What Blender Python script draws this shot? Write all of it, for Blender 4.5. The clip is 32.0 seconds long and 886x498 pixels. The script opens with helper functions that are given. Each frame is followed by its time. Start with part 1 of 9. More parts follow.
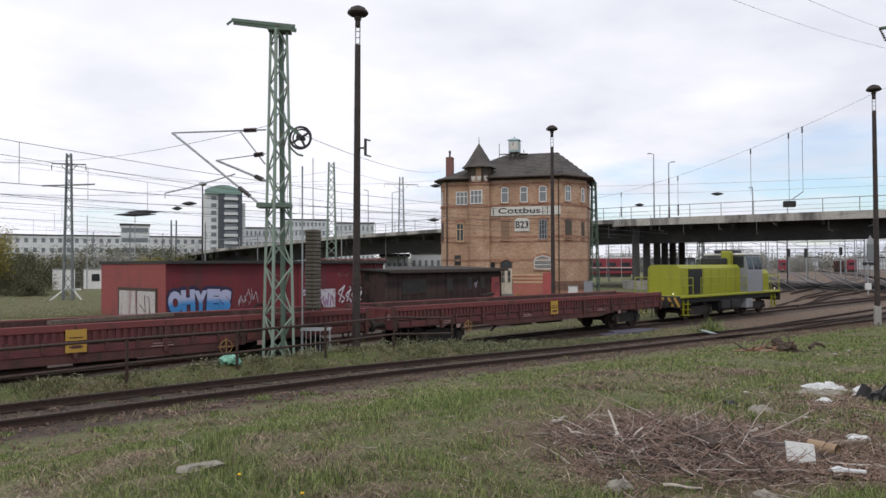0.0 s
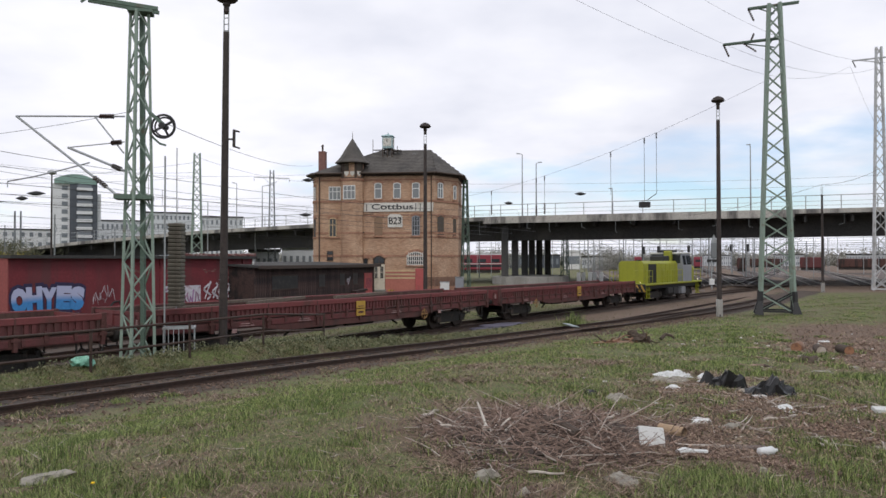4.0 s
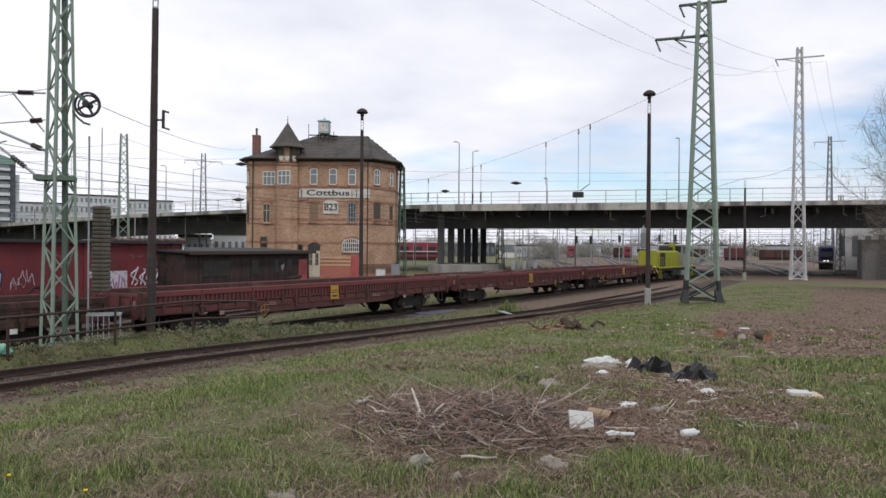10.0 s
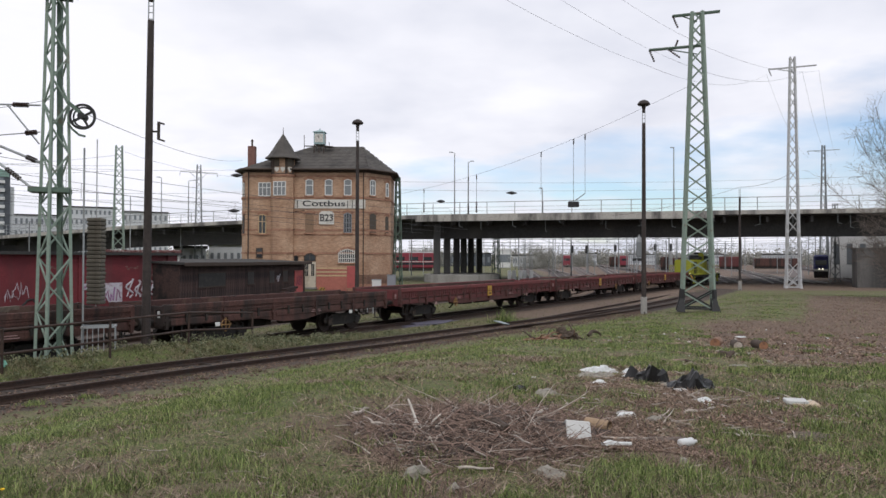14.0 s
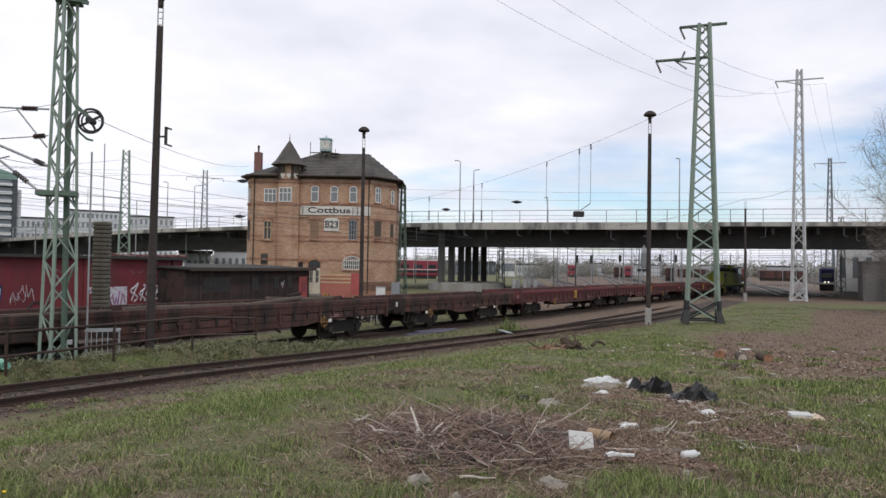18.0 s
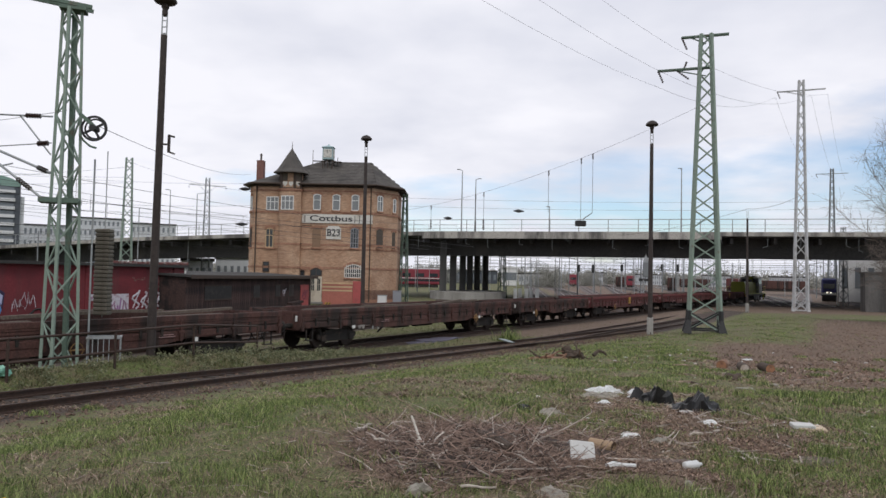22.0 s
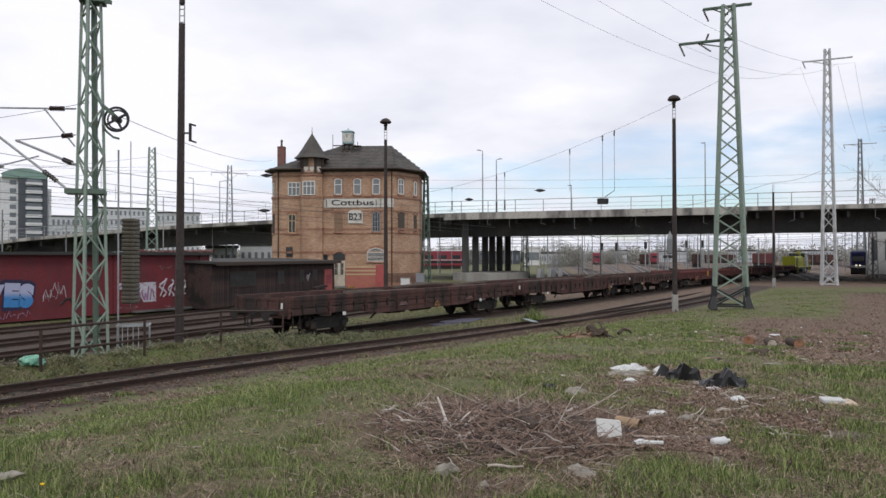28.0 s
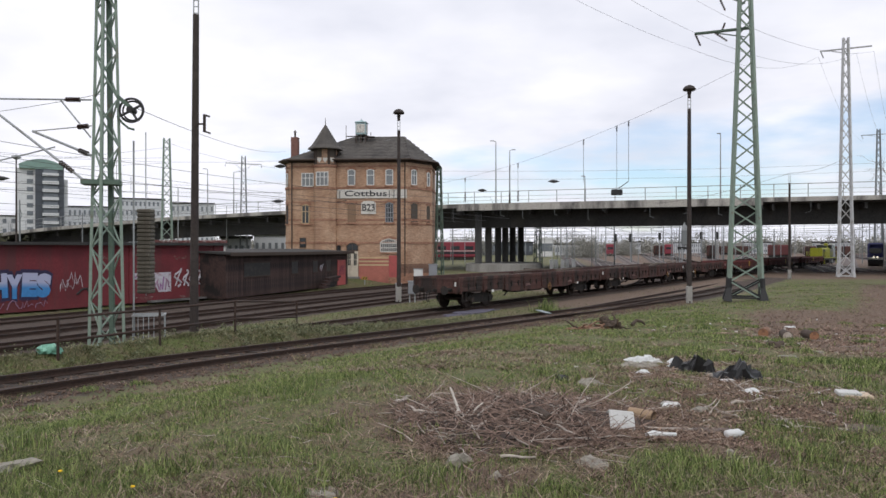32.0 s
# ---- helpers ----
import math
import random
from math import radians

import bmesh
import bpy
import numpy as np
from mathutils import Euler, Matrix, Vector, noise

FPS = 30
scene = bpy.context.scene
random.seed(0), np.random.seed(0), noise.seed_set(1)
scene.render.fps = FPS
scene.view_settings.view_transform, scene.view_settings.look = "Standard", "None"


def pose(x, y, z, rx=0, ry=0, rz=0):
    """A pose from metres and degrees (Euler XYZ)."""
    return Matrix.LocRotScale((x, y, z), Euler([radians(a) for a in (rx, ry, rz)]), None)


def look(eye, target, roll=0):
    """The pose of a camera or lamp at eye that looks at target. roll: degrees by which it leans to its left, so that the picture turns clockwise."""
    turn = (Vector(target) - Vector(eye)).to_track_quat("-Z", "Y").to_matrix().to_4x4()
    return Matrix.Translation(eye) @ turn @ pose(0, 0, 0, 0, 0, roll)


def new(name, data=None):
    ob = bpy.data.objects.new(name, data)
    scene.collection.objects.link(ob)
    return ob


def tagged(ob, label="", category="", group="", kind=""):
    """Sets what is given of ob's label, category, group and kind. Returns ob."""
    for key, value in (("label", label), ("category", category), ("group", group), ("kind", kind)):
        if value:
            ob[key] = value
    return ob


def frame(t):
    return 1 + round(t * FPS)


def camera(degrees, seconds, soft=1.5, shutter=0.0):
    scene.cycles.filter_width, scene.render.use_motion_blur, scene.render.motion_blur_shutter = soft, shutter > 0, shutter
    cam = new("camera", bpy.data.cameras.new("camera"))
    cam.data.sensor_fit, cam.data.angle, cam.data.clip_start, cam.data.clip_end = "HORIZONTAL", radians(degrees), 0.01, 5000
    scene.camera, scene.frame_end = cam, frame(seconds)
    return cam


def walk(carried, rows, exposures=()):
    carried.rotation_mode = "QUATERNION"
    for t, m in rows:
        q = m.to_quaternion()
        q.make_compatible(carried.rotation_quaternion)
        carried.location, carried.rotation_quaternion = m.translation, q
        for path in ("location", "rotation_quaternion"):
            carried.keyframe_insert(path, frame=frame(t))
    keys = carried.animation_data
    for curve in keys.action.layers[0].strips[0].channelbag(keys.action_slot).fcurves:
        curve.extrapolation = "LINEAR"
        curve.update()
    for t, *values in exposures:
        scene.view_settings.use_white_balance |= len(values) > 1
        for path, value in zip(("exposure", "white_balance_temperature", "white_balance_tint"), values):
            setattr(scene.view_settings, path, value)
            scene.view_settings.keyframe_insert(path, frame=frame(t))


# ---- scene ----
# ---- the camera: held in the hand, standing still, turning ----
cam = camera(63.09, 32.0)
walk(cam, [
    (0.0, pose(-0.008, 0.003, 3.010, 91.28, 0.25, 15.66)),
    (0.5, pose(-0.008, 0.002, 3.010, 90.56, -0.48, 10.56)),
    (1.0, pose(-0.008, 0.001, 3.010, 89.24, -0.08, 8.48)),
    (1.5, pose(-0.007, 0.002, 3.010, 89.68, 0.30, 7.53)),
    (2.0, pose(-0.007, -0.000, 3.008, 90.24, 0.22, 7.23)),
    (2.5, pose(-0.007, -0.001, 3.008, 90.26, 0.20, 7.03)),
    (3.0, pose(-0.005, -0.002, 3.008, 90.52, 0.15, 6.53)),
    (3.5, pose(-0.005, -0.004, 3.009, 90.67, 0.12, 6.17)),
    (4.0, pose(-0.004, -0.005, 3.008, 90.93, 0.08, 5.60)),
    (4.5, pose(-0.002, -0.006, 3.006, 91.14, 0.12, 5.26)),
    (6.5, pose(-0.003, -0.006, 3.005, 92.07, 0.08, 5.52)),
    (7.0, pose(-0.002, -0.004, 3.002, 91.73, 0.03, 5.31)),
    (7.5, pose(-0.002, -0.004, 3.000, 91.29, -0.44, 4.68)),
    (8.0, pose(-0.002, -0.003, 3.000, 91.10, -0.51, 4.31)),
    (8.5, pose(-0.002, -0.002, 2.999, 90.89, -0.87, 3.34)),
    (9.0, pose(-0.000, -0.002, 2.998, 90.58, -0.31, 2.07)),
    (9.5, pose(0.000, -0.002, 2.998, 90.11, -0.37, 1.03)),
    (10.0, pose(0.001, -0.001, 2.999, 89.96, -0.46, 0.54)),
    (10.5, pose(0.001, 0.001, 2.999, 90.02, -0.32, 0.24)),
    (11.0, pose(0.002, 0.001, 2.999, 90.06, -0.45, 0.05)),
    (11.5, pose(0.002, 0.002, 3.000, 90.15, -0.47, -0.04)),
    (12.0, pose(0.002, 0.002, 3.000, 90.30, -0.54, -0.08)),
    (12.5, pose(0.001, 0.002, 3.000, 90.46, -0.52, -0.04)),
    (13.0, pose(0.001, 0.001, 3.000, 90.62, -0.68, 0.01)),
    (13.5, pose(0.001, 0.002, 2.999, 90.72, -0.21, 0.11)),
    (14.0, pose(0.001, 0.002, 2.998, 90.77, -0.17, 0.22)),
    (14.5, pose(0.002, 0.002, 2.998, 90.89, -0.14, 0.28)),
    (16.5, pose(0.002, 0.001, 2.998, 91.16, -0.59, 0.51)),
    (17.0, pose(0.002, 0.001, 2.997, 91.25, -0.51, 0.55)),
    (17.5, pose(0.002, 0.000, 2.998, 91.34, -0.53, 0.55)),
    (18.0, pose(0.002, 0.000, 2.999, 91.41, -0.91, 0.57)),
    (18.5, pose(0.002, 0.000, 2.998, 91.54, -0.92, 0.61)),
    (19.0, pose(0.002, 0.000, 2.998, 91.66, -0.84, 0.63)),
    (19.5, pose(0.002, 0.001, 2.998, 91.75, -1.02, 0.65)),
    (20.0, pose(0.001, 0.000, 2.998, 91.84, -1.01, 0.70)),
    (20.5, pose(0.001, -0.000, 2.998, 91.90, -1.06, 0.72)),
    (21.0, pose(0.001, -0.001, 2.998, 91.98, -1.13, 0.71)),
    (21.5, pose(0.001, -0.000, 2.997, 92.06, -1.16, 0.71)),
    (22.0, pose(0.002, -0.001, 2.997, 92.10, -1.17, 0.70)),
    (22.5, pose(0.002, 0.001, 2.996, 92.15, -1.15, 0.72)),
    (23.0, pose(0.002, 0.000, 2.996, 92.20, -0.77, 0.74)),
    (23.5, pose(0.003, 0.001, 2.996, 92.22, -0.50, 0.75)),
    (24.0, pose(0.003, -0.000, 2.997, 92.16, -0.01, 0.84)),
    (24.5, pose(0.003, -0.000, 2.997, 91.99, 0.24, 1.00)),
    (25.0, pose(0.003, -0.002, 2.997, 91.79, 0.27, 1.19)),
    (25.5, pose(0.003, -0.001, 2.998, 91.62, 0.25, 1.39)),
    (27.5, pose(0.003, -0.000, 2.998, 90.85, 0.16, 2.26)),
    (28.0, pose(0.002, 0.000, 2.997, 90.63, 0.14, 2.48)),
    (28.5, pose(0.002, 0.001, 2.997, 90.51, 0.08, 2.66)),
    (29.0, pose(0.002, 0.002, 2.997, 90.42, 0.08, 2.79)),
    (29.5, pose(0.002, 0.002, 2.996, 90.33, 0.10, 2.88)),
    (30.0, pose(0.002, 0.002, 2.996, 90.20, 0.12, 2.96)),
    (30.5, pose(0.002, 0.003, 2.996, 90.14, 0.12, 3.09)),
    (31.0, pose(0.002, 0.003, 2.996, 90.01, 0.13, 3.19)),
    (31.5, pose(0.002, 0.003, 2.995, 89.95, 0.06, 3.31)),
    (32.0, pose(0.001, 0.003, 2.996, 89.91, 0.02, 3.51)),
], [(0, 0.0), (1, 0.02), (3, 0.03), (5, -0.02), (7, -0.09), (8, -0.1), (9, -0.05), (10, 0.02), (14, -0.01), (18, 0.0), (20, -0.06), (23, -0.09), (25, -0.09), (28, -0.01), (31, 0.03), (32, 0.03)])

# ---- sky and sun: bright broken overcast ----
world = bpy.data.worlds.new("sky")
scene.world = world
world.use_nodes = True
wn = world.node_tree
wn.nodes.clear()


def wnode(kind, **props):
    n = wn.nodes.new(kind)
    for k, v in props.items():
        n.inputs[k].default_value = v
    return n


w_out = wnode("ShaderNodeOutputWorld")
w_bg = wnode("ShaderNodeBackground", Strength=1.0)
w_sky = wn.nodes.new("ShaderNodeTexSky")
w_sky.sky_type = "NISHITA"
w_sky.sun_disc = False
w_sky.sun_elevation = radians(46)
w_sky.sun_rotation = radians(163)
w_scale = wn.nodes.new("ShaderNodeVectorMath")
w_scale.operation = "MULTIPLY"
w_scale.inputs[1].default_value = (0.132, 0.138, 0.15)
wn.links.new(w_sky.outputs[0], w_scale.inputs[0])
w_tc = wn.nodes.new("ShaderNodeTexCoord")
w_sep = wn.nodes.new("ShaderNodeSeparateXYZ")
wn.links.new(w_tc.outputs["Generated"], w_sep.inputs[0])


def wmath(op, a, b):
    n = wn.nodes.new("ShaderNodeMath")
    n.operation = op
    for i, q in enumerate((a, b)):
        if isinstance(q, (int, float)):
            n.inputs[i].default_value = q
        else:
            wn.links.new(q, n.inputs[i])
    return n.outputs[0]


w_lift = wmath("ADD", wmath("MAXIMUM", w_sep.outputs[2], 0.0), 0.16)
w_flat = wn.nodes.new("ShaderNodeCombineXYZ")
wn.links.new(wmath("DIVIDE", w_sep.outputs[0], w_lift), w_flat.inputs[0])
wn.links.new(wmath("DIVIDE", w_sep.outputs[1], w_lift), w_flat.inputs[1])
w_cloud = wnode("ShaderNodeTexNoise", Scale=0.62, Detail=7.0, Roughness=0.52)
wn.links.new(w_flat.outputs[0], w_cloud.inputs["Vector"])
w_shade = wnode("ShaderNodeTexNoise", Scale=1.1, Detail=5.0, Roughness=0.5)
wn.links.new(w_flat.outputs[0], w_shade.inputs["Vector"])


def wramp(src, stops):
    n = wn.nodes.new("ShaderNodeValToRGB")
    e = n.color_ramp.elements
    e[0].position, e[0].color = stops[0][0], (*stops[0][1], 1)
    e[1].position, e[1].color = stops[1][0], (*stops[1][1], 1)
    for p, c in stops[2:]:
        q = e.new(p)
        q.color = (*c, 1)
    wn.links.new(src, n.inputs[0])
    return n.outputs[0]


w_low = wramp(w_sep.outputs[2], [(0.012, (1, 1, 1)), (0.04, (0, 0, 0)), (0.09, (0, 0, 0)), (0.2, (1, 1, 1))])
w_mask = wramp(wmath("ADD", w_cloud.outputs[0], wmath("ADD", wmath("MULTIPLY", w_low, 0.2), wmath("MULTIPLY", w_sep.outputs[0], -0.16))), [(0.40, (0, 0, 0)), (0.56, (1, 1, 1))])
w_white = wramp(wmath("ADD", w_shade.outputs[0], wmath("MULTIPLY", w_sep.outputs[0], -0.13)), [(0.36, (0.77, 0.79, 0.89)), (0.6, (1.0, 1.0, 1.07))])
w_mix = wn.nodes.new("ShaderNodeMix")
w_mix.data_type = "RGBA"
wn.links.new(w_mask, w_mix.inputs[0])
wn.links.new(w_scale.outputs[0], w_mix.inputs[6])
wn.links.new(w_white, w_mix.inputs[7])
wn.links.new(w_mix.outputs[2], w_bg.inputs[0])
wn.links.new(w_bg.outputs[0], w_out.inputs[0])

sun = new("sun", bpy.data.lights.new("sun", "SUN"))
sun.data.energy = 0.8
sun.data.angle = radians(12)
sun.data.color = (1.0, 0.95, 0.88)
sun.matrix_world = look((18, -60, 70), (0, 0, 0))

# ---- materials ----


def material(name, colour, rough=0.8, metal=0.0, grain=30.0, vary=0.25, stain=None, stain_scale=0.6, stain_at=(0.5, 0.68),
             bump=0.15, bump_scale=None, island=0.0, second=None, object_random=0.0, streak=False):
    """A surface with grain, a second tone at large scale, stains and fine relief, in metres."""
    m = bpy.data.materials.new(name)
    m.use_nodes = True
    t = m.node_tree
    bsdf = t.nodes["Principled BSDF"]
    bsdf.inputs["Roughness"].default_value = rough
    bsdf.inputs["Metallic"].default_value = metal
    tc = t.nodes.new("ShaderNodeTexCoord")
    place = tc.outputs["Object"]
    if streak:
        mp = t.nodes.new("ShaderNodeMapping")
        mp.inputs["Scale"].default_value = (1, 1, 0.12)
        t.links.new(place, mp.inputs[0])
        place_s = mp.outputs[0]
    else:
        place_s = place

    def noise_tex(scale, detail, where):
        n = t.nodes.new("ShaderNodeTexNoise")
        n.inputs["Scale"].default_value = scale
        n.inputs["Detail"].default_value = detail
        n.inputs["Roughness"].default_value = 0.6
        t.links.new(where, n.inputs["Vector"])
        return n.outputs[0]

    def ramp(src, lo, hi, c0, c1):
        n = t.nodes.new("ShaderNodeValToRGB")
        e = n.color_ramp.elements
        e[0].position, e[0].color = lo, (*c0, 1)
        e[1].position, e[1].color = hi, (*c1, 1)
        t.links.new(src, n.inputs[0])
        return n.outputs[0]

    def mix(fac, a, b, mode="MIX"):
        n = t.nodes.new("ShaderNodeMix")
        n.data_type, n.blend_type = "RGBA", mode
        for i, q in ((0, fac), (6, a), (7, b)):
            if isinstance(q, tuple):
                n.inputs[i].default_value = (*q, 1)
            elif isinstance(q, (int, float)):
                n.inputs[i].default_value = q
            else:
                t.links.new(q, n.inputs[i])
        return n.outputs[2]

    fine = noise_tex(grain, 6, place)
    dark = tuple(c * (1 - vary) for c in colour)
    light = tuple(min(1.0, c * (1 + vary)) for c in colour)
    col = ramp(fine, 0.3, 0.7, dark, light)
    if second:
        col = mix(ramp(noise_tex(grain / 14, 3, place), 0.42, 0.62, (0, 0, 0), (1, 1, 1)), col, second)
    if stain:
        col = mix(ramp(noise_tex(stain_scale, 5, place_s), stain_at[0], stain_at[1], (0, 0, 0), (1, 1, 1)), col, stain)
    if island or object_random:
        if island:
            g = t.nodes.new("ShaderNodeNewGeometry")
            rnd, amount = g.outputs["Random Per Island"], island
        else:
            g = t.nodes.new("ShaderNodeObjectInfo")
            rnd, amount = g.outputs["Random"], object_random
        col = mix(1.0, col, ramp(rnd, 0.0, 1.0, (1 - amount,) * 3, (1, 1, 1)), "MULTIPLY")
    t.links.new(col, bsdf.inputs["Base Color"])
    if bump:
        b = t.nodes.new("ShaderNodeBump")
        b.inputs["Strength"].default_value = bump
        b.inputs["Distance"].default_value = 0.02
        t.links.new(noise_tex(bump_scale or grain, 6, place), b.inputs["Height"])
        t.links.new(b.outputs[0], bsdf.inputs["Normal"])
    return m


def glass(name, tint, rough=0.08):
    m = bpy.data.materials.new(name)
    m.use_nodes = True
    b = m.node_tree.nodes["Principled BSDF"]
    b.inputs["Base Color"].default_value = (*tint, 1)
    b.inputs["Roughness"].default_value = rough
    b.inputs["IOR"].default_value = 1.5
    return m


def glowing(name, colour, strength):
    m = bpy.data.materials.new(name)
    m.use_nodes = True
    b = m.node_tree.nodes["Principled BSDF"]
    b.inputs["Base Color"].default_value = (*colour, 1)
    b.inputs["Emission Color"].default_value = (*colour, 1)
    b.inputs["Emission Strength"].default_value = strength
    return m


RED_WAGON = material("red_oxide_paint", (0.112, 0.03, 0.03), 0.75, 0, 25, 0.25, (0.06, 0.03, 0.025), 1.3, (0.48, 0.66), streak=True)
RED_CAP = material("bright_red_oxide_paint", (0.155, 0.037, 0.037), 0.7, 0, 25, 0.2, (0.09, 0.035, 0.03), 1.5, (0.52, 0.7))
BROWN_WAGON = material("weathered_brown_paint", (0.085, 0.038, 0.031), 0.85, 0, 22, 0.5, (0.03, 0.021, 0.018), 1.6, (0.45, 0.6), streak=True)
INSIDE = material("dirty_shaded_inner_steel", (0.06, 0.028, 0.024), 0.9, 0, 14, 0.35, (0.1, 0.06, 0.045), 1.4, (0.5, 0.66), streak=True)
SILL = material("dirty_red_brown_steel", (0.088, 0.033, 0.029), 0.8, 0, 20, 0.3, (0.04, 0.025, 0.022), 2, (0.5, 0.7), streak=True)
UNDER = material("dirty_black_steel", (0.022, 0.019, 0.017), 0.8, 0.1, 20, 0.4, (0.06, 0.042, 0.032), 3, (0.52, 0.7))
WHEEL = material("brown_wheel_steel", (0.05, 0.036, 0.03), 0.6, 0.5, 20, 0.3)
DECK = material("grey_deck_planks", (0.12, 0.095, 0.075), 0.9, 0, 12, 0.4)
YELLOW = material("yellow_paint", (0.42, 0.25, 0.04), 0.6, 0, 20, 0.12, (0.3, 0.2, 0.06), 3, (0.6, 0.75))
OCHRE = material("dull_ochre_paint", (0.3, 0.17, 0.06), 0.75, 0, 20, 0.2, (0.12, 0.06, 0.035), 5, (0.48, 0.62))
WHITE = material("white_paint", (0.68, 0.68, 0.66), 0.6, 0, 20, 0.08, (0.4, 0.39, 0.36), 2.0, (0.58, 0.75))
LIME = material("lime_yellow_paint", (0.29, 0.3, 0.018), 0.5, 0, 14, 0.1, (0.19, 0.20, 0.03), 1.2, (0.56, 0.75), bump=0.03, streak=True)
LOCO_GREY = material("light_grey_paint", (0.25, 0.26, 0.28), 0.5, 0, 14, 0.08, (0.18, 0.18, 0.18), 1.2, (0.58, 0.75), bump=0.03)
BLACK = material("black_paint", (0.02, 0.02, 0.021), 0.6, 0, 20, 0.3)
DARK_GLASS = glass("dark_glass", (0.03, 0.035, 0.04))
PALE_GLASS = glass("window_glass", (0.19, 0.2, 0.205), 0.15)
RUST = material("rusty_rail_steel", (0.058, 0.035, 0.026), 0.65, 0.35, 18, 0.35, (0.045, 0.034, 0.03), 4)
SLEEPER = material("old_timber_sleeper", (0.05, 0.038, 0.03), 0.9, 0, 14, 0.4, object_random=0.4)
GREEN_STEEL = material("pale_green_steel_paint", (0.22, 0.285, 0.235), 0.6, 0, 16, 0.12, (0.17, 0.15, 0.11), 3, (0.58, 0.74), bump=0.05)
DARK_GREEN = material("dark_green_steel_paint", (0.10, 0.15, 0.115), 0.65, 0, 16, 0.15, (0.13, 0.1, 0.07), 3, (0.58, 0.74), bump=0.05)
GREY_STEEL = material("galvanised_steel", (0.34, 0.36, 0.37), 0.5, 0.35, 16, 0.12, (0.25, 0.24, 0.22), 2, bump=0.05)
FAR_STEEL = material("far_grey_steel", (0.19, 0.205, 0.21), 0.6, 0.2, 16, 0.12, bump=0)
TAR = material("dark_brown_mast", (0.035, 0.026, 0.023), 0.75, 0, 12, 0.25, (0.06, 0.045, 0.04), 1.5)
INSULATOR = material("brown_porcelain", (0.05, 0.027, 0.022), 0.3, 0, 20, 0.2, bump=0)
CONCRETE = material("grey_concrete", (0.33, 0.32, 0.30), 0.9, 0, 10, 0.15, (0.2, 0.19, 0.175), 0.5, (0.5, 0.68), streak=True)
DARK_CONCRETE = material("dark_grey_concrete", (0.085, 0.083, 0.08), 0.9, 0, 8, 0.25, (0.045, 0.045, 0.045), 0.4, (0.45, 0.65), streak=True)
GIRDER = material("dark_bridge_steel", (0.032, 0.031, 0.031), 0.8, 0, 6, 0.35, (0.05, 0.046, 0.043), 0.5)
ASPHALT = material("asphalt", (0.055, 0.055, 0.056), 0.9, 0, 40, 0.3)
SHED_RED = material("red_painted_render", (0.165, 0.026, 0.032), 0.85, 0, 9, 0.2, (0.11, 0.034, 0.036), 0.9, (0.48, 0.66), second=(0.125, 0.022, 0.027), streak=True)
SHED_FRONT = material("lighter_red_render", (0.26, 0.065, 0.06), 0.85, 0, 9, 0.15, (0.18, 0.06, 0.055), 0.8, (0.5, 0.7))
ROOF_FELT = material("grey_roofing_felt", (0.045, 0.043, 0.041), 0.95, 0, 12, 0.25, (0.025, 0.024, 0.023), 0.5)
DARK_BOARD = material("dark_brown_boards", (0.075, 0.042, 0.036), 0.85, 0, 12, 0.4, (0.016, 0.013, 0.012), 1.2, (0.45, 0.6), object_random=0.5)

# ---- building tools ----


def P(az, d, z=0.0):
    """A place from its bearing (degrees right of +y), distance and height."""
    return Vector((d * math.sin(radians(az)), d * math.cos(radians(az)), z))


